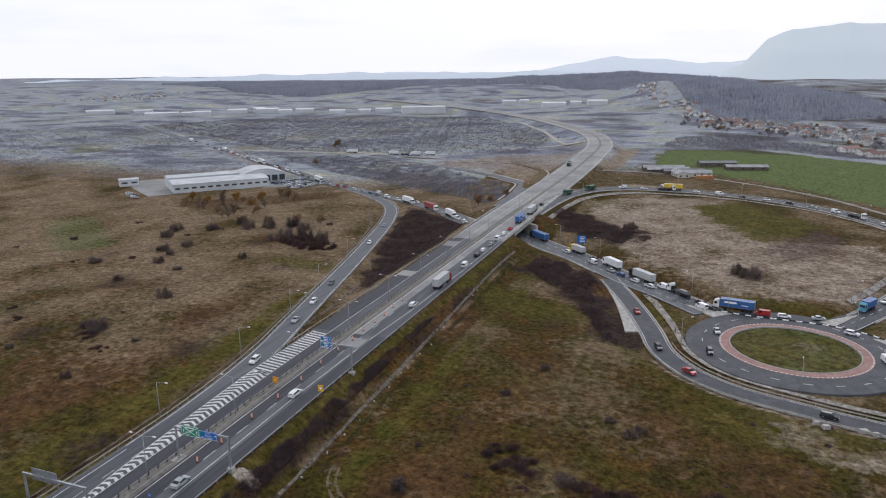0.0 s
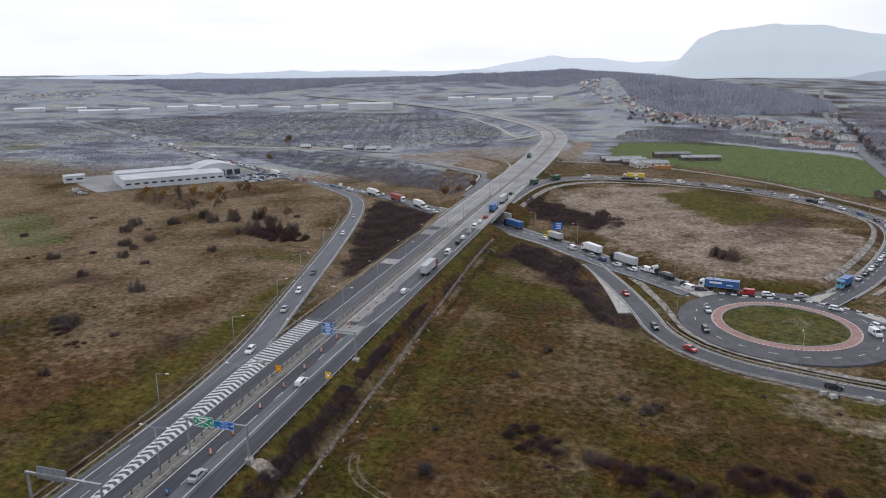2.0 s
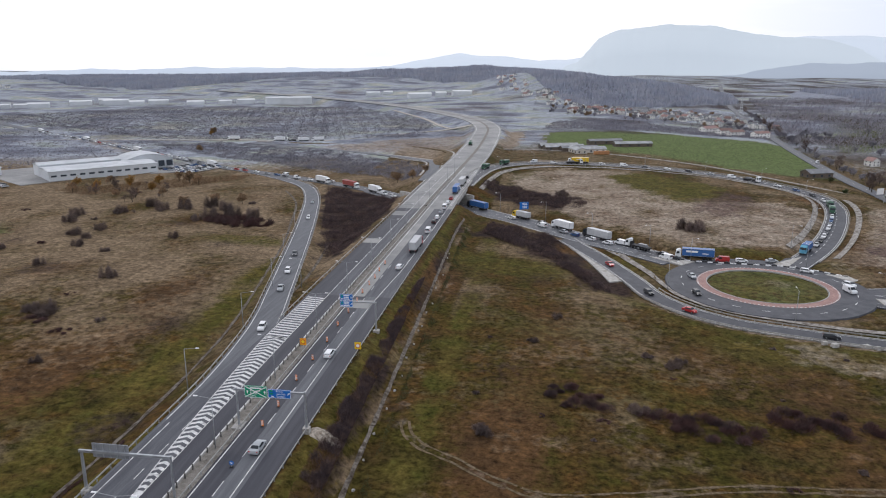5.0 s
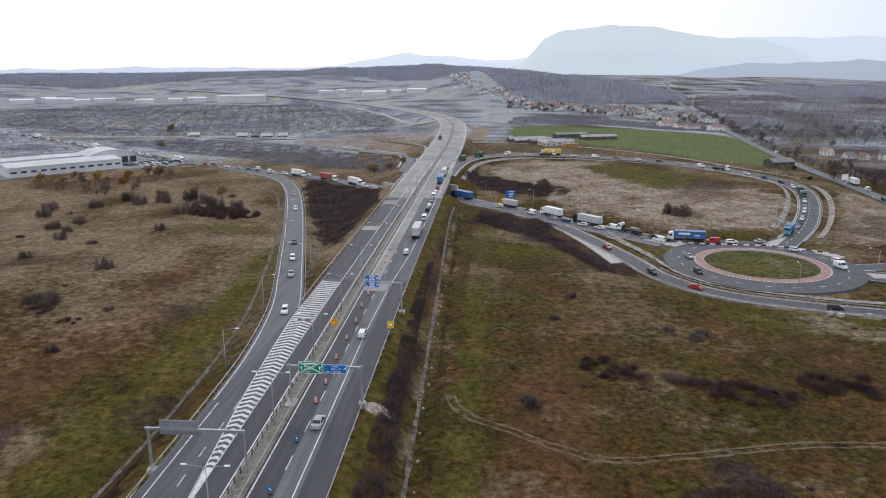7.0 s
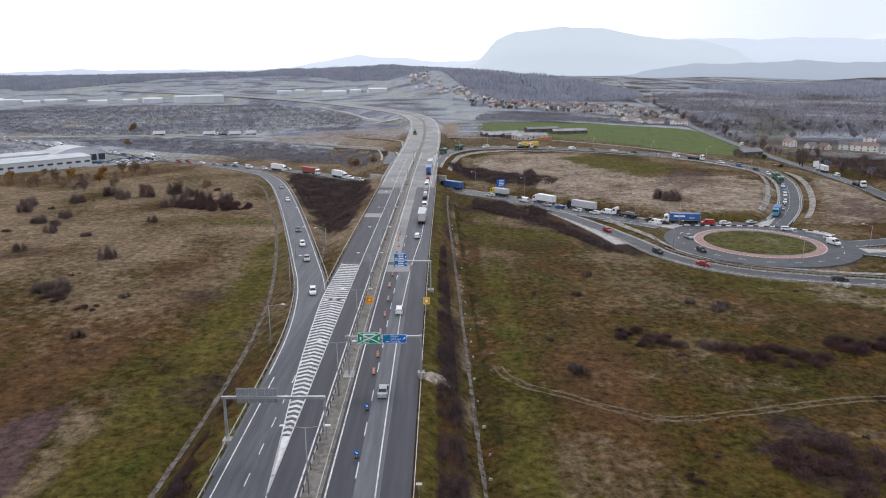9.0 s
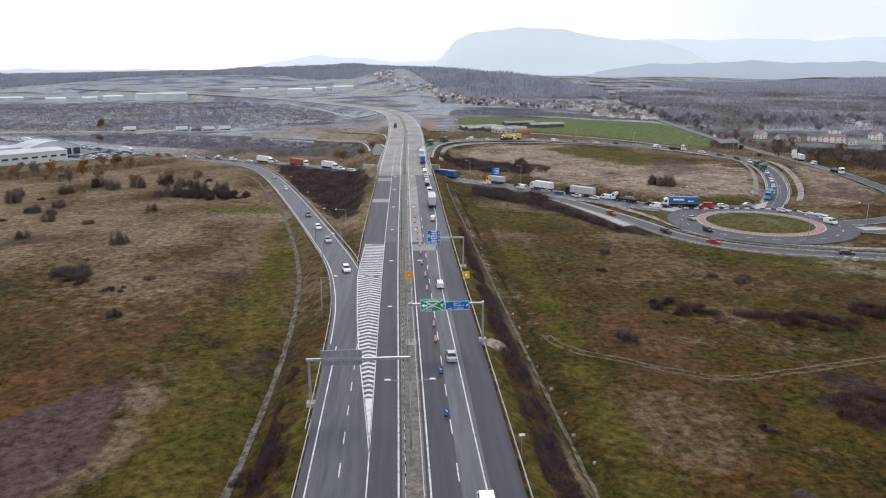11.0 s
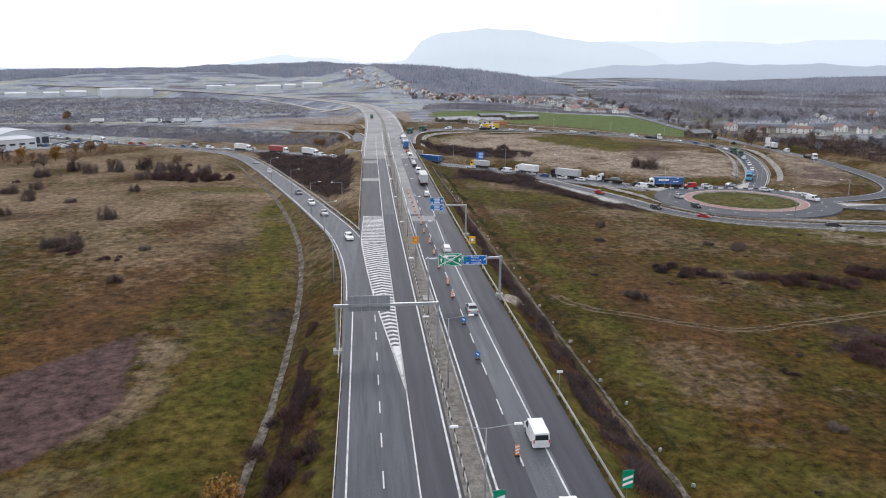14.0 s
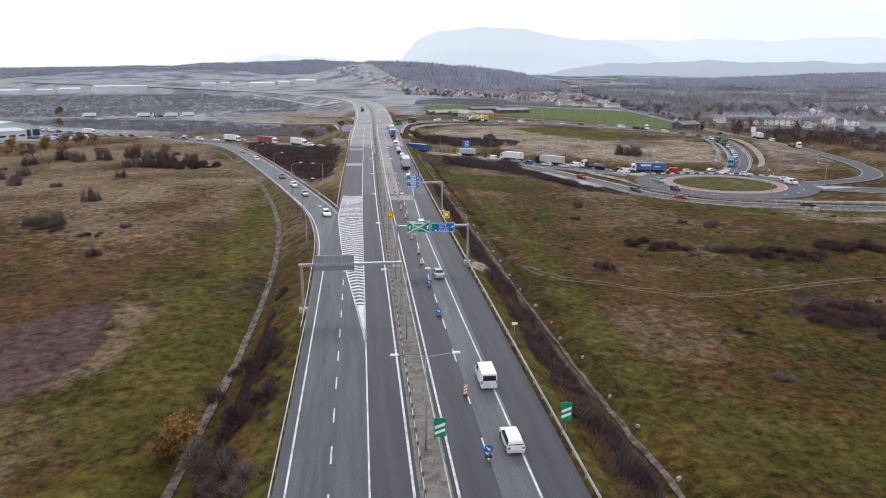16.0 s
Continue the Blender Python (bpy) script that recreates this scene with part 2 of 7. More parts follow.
ROADS = [(MOTORWAY, 14.0, 0.5), (EXIT_RAMP, 4.6, 0.45), (LOOP_RAMP, 5.2, 0.4), (SLIP_ROAD, 4.0, 0.4), (LAY_BY, 4.4, 0.4), (EAST_ROAD, 7.5, 0.4), (NORTH_EXIT, 5, 0.4), (OLD_ROAD, 4.6, 0.3), (FIELD_PATH, 2.2, 0.3), (WEST_TRACK, 3.4, 0.3), (LINK_ROAD, 4.2, 0.45), (UPPER_TRACK, 3.0, 0.4), (SWEEP_TRACK, 3.0, 0.3), (UNDER_ROAD, 7.4, 0.8)]

# ---- ground ----
LEVELS = [(70, 160, -5.9), (51, 142, -5.2), (92, 154, -6.6), (140, 150, -7.0), (40, 60, -5.2), (90, 60, -6.2), (33, 230, -5.4), (60, 250, -6.2), (-60, 60, -4.6), (-82, 192, -4.0), (-82, 225, -3.8), (-25, 120, -3.8), (-35, 210, -4.2), (-68, 318, -6.4), (-85, 330, -7.6), (-160, 240, -6.5), (-220, 300, -9.0), (122, 325, -4.2), (80, 400, -3.6), (150, 420, -4.4), (60, 470, -3.2), (135, 255, -7.1), (-225, 500, -11.2), (-290, 440, -11.2), (-289, 739, -10.6), (-234, 600, -10.6), (-20, 450, -8.6), (-70, 520, -10), (263, 570, -10), (248, 859, -9.5), (75, 560, -3.8), (120, 640, -4.4), (60, 720, -5), (-500, 300, -12), (-700, 700, -11), (-380, 1330, -10), (-900, 1200, -11), (150, 1000, -7), (30, 1250, -3), (-50, 1600, 2), (300, 200, -8), (400, 500, -11), (600, 900, -10), (400, 1500, -2), (900, 1500, -6), (-1500, 1500, -12), (-1500, 300, -14), (1200, 500, -10), (0, -300, -5)]
RIDGES = [
    ([(-2600, 2700, 10), (-1500, 2250, 12), (-900, 2000, 18), (-480, 2000, 30), (-120, 2126, 47), (120, 1900, 28), (330, 1640, 8), (400, 1510, -4)], 300),
    ([(20, 1620, 40), (72, 1500, 40), (141, 1380, 36), (231, 1350, 27), (299, 1330, 19), (337, 1300, 9), (372, 1290, -4)], 110),
    ([(-2400, 2300, 10), (-1288, 1800, 14), (-1209, 1900, 21), (-1045, 2000, 19), (-480, 2050, 28)], 200),
    ([(760, 1500, 4), (1000, 1500, 14), (1400, 1600, 20), (2000, 1900, 24), (2800, 2000, 26)], 260),
]


def along(px, py, line):
    """Distance to a line of (x, y, z), its z at the nearest place, and the side (positive to the right)."""
    best, level, side = np.full(px.shape, 1e9), np.zeros(px.shape), np.zeros(px.shape)
    for a, b in zip(line, line[1:]):
        dx, dy = b[0] - a[0], b[1] - a[1]
        n = dx * dx + dy * dy
        if n < 1e-9:
            continue
        t = np.clip(((px - a[0]) * dx + (py - a[1]) * dy) / n, 0, 1)
        qx, qy = px - a[0] - t * dx, py - a[1] - t * dy
        d = np.hypot(qx, qy)
        near = d < best
        best = np.where(near, d, best)
        level = np.where(near, a[2] + t * (b[2] - a[2]), level)
        side = np.where(near, qx * dy - qy * dx, side)
    return best, level, side


def rolling(px, py, size, seed):
    """Smooth waves that never repeat over the plan."""
    total = np.zeros(px.shape)
    r = np.random.RandomState(seed)
    for k in range(9):
        a, f, ph = r.uniform(0, 6.28), r.uniform(0.6, 1.7) / size, r.uniform(0, 6.28)
        total += np.sin((px * math.cos(a) + py * math.sin(a)) * f * 6.28 + ph)
    return total / 4.5


def land(px, py):
    """Height of the open land."""
    w, z = np.zeros(px.shape), np.zeros(px.shape)
    for x, y, level in LEVELS:
        k = 1.0 / ((px - x) ** 2 + (py - y) ** 2 + 400.0) ** 1.5
        w, z = w + k, z + k * level
    z = z / w
    far = np.clip((np.hypot(px, py) - 500) / 1500, 0, 1)
    z = z + rolling(px, py, 38, 3) * 0.22 + rolling(px, py, 11, 5) * 0.10 + rolling(px, py, 420, 7) * (0.3 + 4 * far)
    for line, width in RIDGES:
        d, level, _ = along(px, py, line)
        z = z + np.maximum(level - z, 0) * np.exp(-((d / width) ** 2)) * (1 + 0.08 * rolling(px, py, 240, 9))
    return z


def terrain(px, py):
    """Height of the ground with the banks and cuttings of the roads."""
    px, py = np.asarray(px, float), np.asarray(py, float)
    z = land(px, py)
    for line, half, slope in ROADS:
        for k in range(0, len(line) - 1, 12):
            piece = line[k : k + 13]
            xs, ys = [p[0] for p in piece], [p[1] for p in piece]
            m = (px > min(xs) - 45) & (px < max(xs) + 45) & (py > min(ys) - 45) & (py < max(ys) + 45)
            if not m.any():
                continue
            d, level, _ = along(px[m], py[m], piece)
            over, old = np.maximum(d - half - 0.6, 0), z[m]
            z[m] = np.where(old < level - 0.35, np.maximum(old, level - 0.35 - slope * over), np.minimum(old, level - 0.35 + slope * over))
    d = np.hypot(px - CENTRE[0], py - CENTRE[1])
    z = np.where(d < 33, -7.25, np.clip(z, -7.25 - 0.4 * (d - 33), -7.25 + 0.4 * (d - 33)))
    z = np.where(d < 18.6, -6.85 + 0.55 * np.cos(np.minimum(d / 18.6, 1) * 1.57), z)
    # lined ditches along the banks
    for line, depth in ((DITCH_EAST, 0.7), (DITCH_WEST, 0.7)):
        m = (np.abs(px) < 110) & (py < 440)
        d, _, _ = along(px[m], py[m], line)
        z[m] = z[m] - depth * np.clip(1.6 - d / 1.4, 0, 1)
    return z


DITCH_EAST = smooth([(31.4, 20, 0), (31, 60, 0), (30.2, 78, 0), (29.3, 102, 0), (28.4, 150, 0), (27.2, 214, 0), (25.6, 297, 0), (26, 330, 0)], 2)
DITCH_WEST = smooth([(-21, 30, 0), (-19.3, 75, 0), (-17.9, 105, 0), (-18.6, 150, 0), (-23.5, 197, 0), (-39, 271, 0), (-54, 325, 0), (-69, 375, 0), (-88, 412, 0)], 2)
DITCH_WEDGE = smooth([(-11.5, 196, 0), (-14.5, 230, 0), (-24, 285, 0)], 6)


def axis(fine, near, wide, far_step):
    """Grid lines: even ones in the fine stretch, then ever wider ones out to the given ends."""
    lines = list(np.arange(fine[0], fine[1] + 0.1, near))
    step, at = near, lines[-1]
    while at < wide[1]:
        step = min(step * (1.05 if abs(at) < 1500 else 1.15), 14 if abs(at) < 1500 else far_step)
        at += step
        lines.append(at)
    step, at = near, lines[0]
    while at > wide[0]:
        step = min(step * (1.05 if abs(at) < 1500 else 1.15), 14 if abs(at) < 1500 else far_step)
        at -= step
        lines.insert(0, at)
    return np.array(lines)


def mesh_of(name, verts, faces, mats, face_mats=None, shade=False):
    me = bpy.data.meshes.new(name)
    me.from_pydata([tuple(v) for v in verts], [], [tuple(f) for f in faces])
    for m in mats if isinstance(mats, (list, tuple)) else [mats]:
        me.materials.append(m)
    if face_mats is not None:
        me.polygons.foreach_set("material_index", np.asarray(face_mats, dtype=np.int32))
    if shade:
        me.polygons.foreach_set("use_smooth", np.ones(len(me.polygons), dtype=bool))
    me.update()
    return me


def inside(px, py, poly):
    """Whether points lie in a polygon."""
    hit = np.zeros(px.shape, bool)
    for (ax, ay), (bx, by) in zip(poly, poly[1:] + poly[:1]):
        cross = ((ay > py) != (by > py)) & (px < (bx - ax) * (py - ay) / ((by - ay) or 1e-9) + ax)
        hit ^= cross
    return hit


def soft_patch(px, py, poly, edge=6.0, ragged=5.0):
    """1 inside a polygon with a ragged border, 0 outside."""
    qx, qy = px + rolling(px, py, 26, 21) * ragged, py + rolling(px, py, 23, 22) * ragged
    m = inside(qx, qy, poly).astype(float)
    for ox, oy in ((edge, 0), (-edge, 0), (0, edge), (0, -edge)):
        m = m + inside(qx + ox, qy + oy, poly)
    return m / 5.0


gx = axis((-64, 232), 2.0, (-5200, 5200), 170)
gy = axis((36, 470), 2.0, (-900, 5000), 170)
GX, GY = np.meshgrid(gx, gy)
GZ = terrain(GX, GY)


def ground_z(x, y, field=None):
    """Height of the ground sheet, or another field, at places between its grid lines."""
    f = GZ if field is None else field
    x, y = np.asarray(x, float), np.asarray(y, float)
    i, j = np.clip(np.searchsorted(gx, x) - 1, 0, len(gx) - 2), np.clip(np.searchsorted(gy, y) - 1, 0, len(gy) - 2)
    u, v = (x - gx[i]) / (gx[i + 1] - gx[i]), (y - gy[j]) / (gy[j + 1] - gy[j])
    return (f[j, i] * (1 - u) + f[j, i + 1] * u) * (1 - v) + (f[j + 1, i] * (1 - u) + f[j + 1, i + 1] * u) * v


ROAD_GAP = np.hypot(GX - CENTRE[0], GY - CENTRE[1]) - 34
for line, half, _ in ROADS + [(DITCH_EAST, 0.4, 0), (DITCH_WEST, 0.4, 0)]:
    for k in range(0, len(line) - 1, 12):
        piece = line[k : k + 13]
        xs, ys = [p[0] for p in piece], [p[1] for p in piece]
        m = (GX > min(xs) - 30) & (GX < max(xs) + 30) & (GY > min(ys) - 30) & (GY < max(ys) + 30)
        ROAD_GAP[m] = np.minimum(ROAD_GAP[m], along(GX[m], GY[m], piece)[0] - half)
near_mask = (GX > -70) & (GX < 250) & (GY > 30) & (GY < 480)
rough_seed = np.random.RandomState(4).normal(0, 0.07, GX.shape)
GZ = GZ + np.where(near_mask, rough_seed, 0)
nx, ny = len(gx), len(gy)
gi = np.arange(nx * ny).reshape(ny, nx)
ground_faces = np.stack([gi[:-1, :-1], gi[:-1, 1:], gi[1:, 1:], gi[1:, :-1]], -1).reshape(-1, 4)
ground_mesh = mesh_of("ground", np.stack([GX, GY, GZ], -1).reshape(-1, 3), ground_faces, [], shade=True)

SOIL_FIELD = [(-57, 112), (-43, 125.5), (-40, 110), (-38.5, 98), (-42, 90), (-46, 84), (-80, 52), (-130, 40), (-85, 85)]
# what grows or lies where: fresh grass, bare earth, dark scrub, ploughed soil
mot_d, _, mot_s = along(GX, GY, MOTORWAY)
loop_d, _, _ = along(GX, GY, LOOP_RAMP)
slip_d, _, slip_s = along(GX, GY, SLIP_ROAD)
ramp_d, _, _ = along(GX, GY, EXIT_RAMP)
right_side = mot_s > 0
green, earth, scrub, soil = (np.zeros(GX.shape) for _ in range(4))
meadow = np.maximum(0, 1.0 * soft_patch(GX, GY, [(60, 640), (64, 760), (150, 790), (280, 700), (262, 600), (246, 500), (205, 520), (140, 585)], 8))
meadow = np.maximum(meadow, 0.5 * soft_patch(GX, GY, [(-262, 330), (-246, 356), (-165, 290), (-192, 270)], 5, 2))
green = np.maximum(green, 0.8 * np.exp(-(((mot_d - 15.8) / 1.8) ** 2)) * right_side * (GY < 345))
green = np.maximum(green, 0.8 * np.exp(-(((mot_d - 15.6) / 1.8) ** 2)) * (GY < 130))
green = np.maximum(green, 1.0 * np.exp(-(((GX - 37 - 0.02 * (GY - 100)) / 4.5) ** 2)) * (GY < 320) * (0.6 + 0.4 * rolling(GX, GY, 20, 31)))
green = np.maximum(green, 0.55 * np.exp(-(((slip_d - 11) / 5) ** 2)) * (slip_s > 0) * (GX > 80) * (GX < 135))
green = np.maximum(green, 1.1 * np.exp(-(((GX + 27 + 0.06 * np.maximum(GY - 160, 0)) / 9.0) ** 2)) * (GY < 260) * (0.7 + 0.3 * rolling(GX, GY, 24, 33)))
green = np.maximum(green, 1.0 * soft_patch(GX, GY, [(83, 462), (85, 491), (105, 492), (128, 483), (148, 459), (160, 433), (148, 401), (132, 387), (112, 384), (97, 394), (94, 417)], 5))
green = np.maximum(green, 0.55 * (np.hypot(GX - CENTRE[0], GY - CENTRE[1]) < 19) * (0.8 + 0.3 * rolling(GX, GY, 14, 35)))
green = np.maximum(green, 0.9 * soft_patch(GX, GY, [(38, 440), (46, 470), (60, 480), (56, 455)], 4, 2))
green = np.maximum(green, 0.5 * soft_patch(GX, GY, [(335, 1230), (430, 1330), (470, 1280), (380, 1190)], 30, 20))
meadow = np.maximum(meadow, 0.6 * soft_patch(GX, GY, [(300, 690), (400, 880), (440, 870), (400, 725), (315, 640)], 14, 8))
earth = np.maximum(earth, 0.85 * soft_patch(GX, GY, [(40, 450), (60, 488), (120, 500), (100, 455), (130, 392), (186, 400), (188, 352), (160, 300), (118, 300), (70, 345)], 7))
earth = np.maximum(earth, 0.6 * soft_patch(GX, GY, [(112, 205), (150, 196), (230, 182), (230, 150), (160, 172), (128, 190)], 6))
earth = np.maximum(earth, 0.9 * np.exp(-(((slip_d - 5.6) / 1.3) ** 2)) * (slip_s > 0) * (GX > 95))
earth = np.maximum(earth, 0.7 * soft_patch(GX, GY, [(168, 280), (205, 345), (222, 400), (240, 380), (225, 320), (195, 282)], 5))
earth = np.maximum(earth, 0.75 * soft_patch(GX, GY, [(22, 470), (30, 520), (60, 540), (120, 530), (80, 518), (45, 505)], 4, 2))
earth = np.maximum(earth, 0.6 * soft_patch(GX, GY, [(-6, 420), (-30, 520), (-10, 590), (-6, 720), (-90, 690), (-150, 640), (-60, 585), (-45, 500)], 8))
earth = np.maximum(earth, 0.8 * soft_patch(GX, GY, [(20, 600), (24, 700), (18, 760), (40, 770), (42, 680), (34, 600)], 5, 3))
track = smooth([(33, 152, 0), (37, 138, 0), (46, 131.5, 0), (55, 125.3, 0), (64.5, 122.5, 0), (78, 125, 0), (93.5, 130, 0), (107, 132, 0), (150, 136, 0)], 4)
td, _, _ = along(GX, GY, track)
earth = np.maximum(earth, 0.36 * np.exp(-(((td - 0.8) / 0.7) ** 2)))
farm_track = smooth([(33.5, 40, 0), (34.5, 100, 0), (33.5, 152, 0), (31, 230, 0), (29, 320, 0)], 6)
fd, _, _ = along(GX, GY, farm_track)
earth = np.maximum(earth, 0.28 * np.exp(-(((fd - 1.0) / 0.7) ** 2)))
earth = np.maximum(earth, 0.5 * np.clip(rolling(GX, GY, 46, 51) - 0.55, 0, 1) * (GX > 34) * (GY < 240))
earth = np.maximum(earth, 0.34 * np.exp(-(((GX + 38) / 4) ** 2 + ((GY - 116) / 9) ** 2)))
scrub = np.maximum(scrub, 0.95 * np.exp(-(((mot_d - 20.0) / 2.2) ** 2)) * right_side * (GY < 320) * np.clip(0.5 + 0.8 * rolling(GX, GY, 26, 41), 0, 1))
scrub = np.maximum(scrub, 0.9 * soft_patch(GX, GY, [(-9, 330), (-10, 250), (-20, 262), (-32, 300), (-55, 372), (-68, 425), (-42, 418), (-16, 388)], 5))
scrub = np.maximum(scrub, 0.9 * soft_patch(GX, GY, [(40, 330), (70, 300), (86, 262), (92, 235), (78, 238), (62, 275), (36, 310)], 4))
scrub = np.maximum(scrub, 0.85 * soft_patch(GX, GY, [(34, 432), (60, 398), (78, 385), (70, 360), (44, 372), (26, 410)], 4))
scrub = np.maximum(scrub, 0.45 * soft_patch(GX, GY, [(-14, 440), (-40, 470), (-110, 520), (-200, 570), (-180, 600), (-70, 560), (-20, 500)], 10))
scrub = np.maximum(scrub, 0.4 * np.clip(rolling(GX, GY, 150, 61) + 0.5, 0, 1) * (GY > 640) * (GX < 20) * (GY < 1300))
scrub = np.maximum(scrub, 0.7 * np.clip(rolling(GX, GY, 200, 63) + 0.6, 0, 1) * (GX > 270) * (GY > 350))
scrub = np.maximum(scrub, 0.6 * np.clip(rolling(GX, GY, 120, 65) + 0.3, 0, 1) * (GX > 40) * (GY > 760))
scrub = np.maximum(scrub, 0.55 * np.clip(rolling(GX, GY, 44, 67) - 0.35, 0, 1) * (GY < 330))
soil = np.maximum(soil, 1.0 * soft_patch(GX, GY, SOIL_FIELD, 1.2, 0.6))
straw_rim = soft_patch(GX, GY, [(-43, 124), (-33, 120), (-33, 100), (-40, 84), (-43, 90), (-36, 108)], 3, 2)
soil = np.maximum(soil, 0.55 * soft_patch(GX, GY, [(134, 387), (162, 427), (173, 405), (163, 367), (145, 357), (131, 359)], 5))
scrub = np.maximum(scrub, 0.85 * soft_patch(GX, GY, [(79, 126), (87, 125), (94, 117), (90, 112), (84, 116), (77, 119)], 2, 2))
scrub = np.maximum(scrub, 0.85 * soft_patch(GX, GY, [(75, 117), (78, 113), (88, 109), (81, 100), (77, 106), (72, 111)], 2, 2))
earth = np.maximum(earth, 0.8 * soft_patch(GX, GY, [(-397, 673), (-370, 674), (-275, 591), (-243, 561), (-256, 551), (-320, 609)], 6))
meadow = np.maximum(meadow, 0.5 * soft_patch(GX, GY, [(-575, 638), (-552, 660), (-498, 634), (-505, 612), (-523, 589)], 8))
in_loop = (loop_d > 8) * (GX > 30) * (GX < 205) * (GY > 300) * (GY < 505)
earth = np.where(in_loop, earth * np.clip(0.95 + 0.35 * rolling(GX, GY, 34, 181), 0, 1), earth)
soil = np.maximum(soil, 0.6 * soft_patch(GX, GY, [(182, 300), (212, 345), (222, 330), (200, 285)], 4))
# dry grass; the ramps with y also brighten the fields as distance haze does
straw_haze = 0.95 * np.clip((GY - 115) / 110, 0, 1) * (GX < 0) * np.clip(0.72 + 0.4 * rolling(GX, GY, 60, 121), 0, 1)
straw_haze = np.maximum(straw_haze, 0.6 * np.clip((GY - 115) / 110, 0, 1) * (GX > 34) * np.clip(0.62 + 0.6 * rolling(GX, GY, 42, 191), 0, 1))
straw_haze = np.maximum(straw_haze, 0.42 * np.clip(rolling(GX, GY, 52, 123), 0, 1) * (GY < 330))
straw_haze = np.maximum(straw_haze, 0.4 * (GY > 520))
straw_haze = np.maximum(straw_haze, 0.85 * straw_rim)
for cx, cy, rx, ry in ((50, 72, 6, 4), (46, 84, 5, 4), (40, 104, 4, 6), (66, 96, 6, 4), (95, 118, 16, 5), (60, 140, 10, 5), (84, 138, 14, 5)):
    straw_haze = np.maximum(straw_haze, 0.5 * np.exp(-(((GX - cx) / rx) ** 2 + ((GY - cy) / ry) ** 2)) * (0.8 + 0.5 * rolling(GX, GY, 9, 161)))
straw_haze = np.maximum(straw_haze, 0.8 * np.exp(-(((GX - 27.6) / 1.5) ** 2)) * (GY < 330) * np.clip(0.55 + rolling(GX, GY, 22, 141), 0, 1))
rust = 0.9 * np.clip(rolling(GX, GY, 58, 125) + 0.1, 0, 1) * (GY < 420)
rust = np.maximum(rust, 0.6 * np.exp(-(((GX + 62) / 22) ** 2 + ((GY - 165) / 50) ** 2)))
# moorland cover that sets in with distance; its pale blue-grey paints the haze
hazed_moor = np.clip((GY - np.where(GX < -60, 470, 560)) / 110, 0, 1) * np.clip(1.0 + 0.35 * rolling(GX, GY, 210, 127), 0, 1)
hazed_moor = np.maximum(hazed_moor, 0.9 * np.clip((GX - 250) / 90, 0, 1) * (0.7 + 0.3 * rolling(GX, GY, 130, 129)))
hazed_moor = hazed_moor * (1 - np.clip(green + meadow, 0, 1))
meadow = np.maximum(meadow, 0.42 * np.where(in_loop, green, 0))
meadow = np.maximum(meadow, 0.5 * (np.hypot(GX - CENTRE[0], GY - CENTRE[1]) < 19))
green = np.maximum(green, 0.62 * np.clip(rolling(GX, GY, 64, 131) + np.where(GX > 30, 0.08, -0.1), 0, 1) * (GY < 300))
meadow = np.maximum(meadow, 0.5 * np.exp(-(((mot_d - 15.4) / 1.3) ** 2)) * (GY < 340) * (right_side | (GY < 125)))
earth = np.maximum(earth, 0.42 * np.exp(-(((GX - CENTRE[0] - 4) / 7) ** 2 + ((GY - CENTRE[1] - 2) / 6) ** 2)))
WOOD_FOOT = [(-2600, 2300), (-1584, 2067), (-1142, 1720), (-886, 1640), (-773, 1714), (-570, 1880), (-300, 1850), (-60, 1700), (10, 1640), (60, 1330), (104, 1175), (214, 1165), (317, 1200), (372, 1270), (400, 1400)]


def in_woods(px, py):
    """Whether places lie in the woods over the long hill, with an uneven lower border."""
    foot = np.interp(px, [p[0] for p in WOOD_FOOT], [p[1] for p in WOOD_FOOT])
    back_edge = np.interp(px, [-2600, -120, 120, 330, 400], [2900, 2330, 2100, 1760, 1560])
    qy = py + 14 * rolling(px, py, 90, 151)
    return (qy > foot) & (qy < back_edge) & (px < 395)


def in_east_woods(px, py):
    """Whether places lie in the woods on the eastern rise."""
    return along(px, py, RIDGES[-1][0])[0] + 30 * rolling(px, py, 160, 77) < 250


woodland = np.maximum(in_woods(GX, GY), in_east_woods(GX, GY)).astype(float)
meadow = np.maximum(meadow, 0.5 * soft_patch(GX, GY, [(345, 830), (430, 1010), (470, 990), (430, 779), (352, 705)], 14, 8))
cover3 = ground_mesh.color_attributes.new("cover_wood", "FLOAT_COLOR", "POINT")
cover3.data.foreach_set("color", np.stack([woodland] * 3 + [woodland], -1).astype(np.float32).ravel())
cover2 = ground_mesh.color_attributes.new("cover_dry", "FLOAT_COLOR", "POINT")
cover2.data.foreach_set("color", np.stack([straw_haze, rust, hazed_moor, meadow], -1).clip(0, 1).astype(np.float32).ravel())
cover = ground_mesh.color_attributes.new("cover", "FLOAT_COLOR", "POINT")
cover.data.foreach_set("color", np.stack([green, earth, scrub, soil], -1).clip(0, 1).astype(np.float32).ravel())


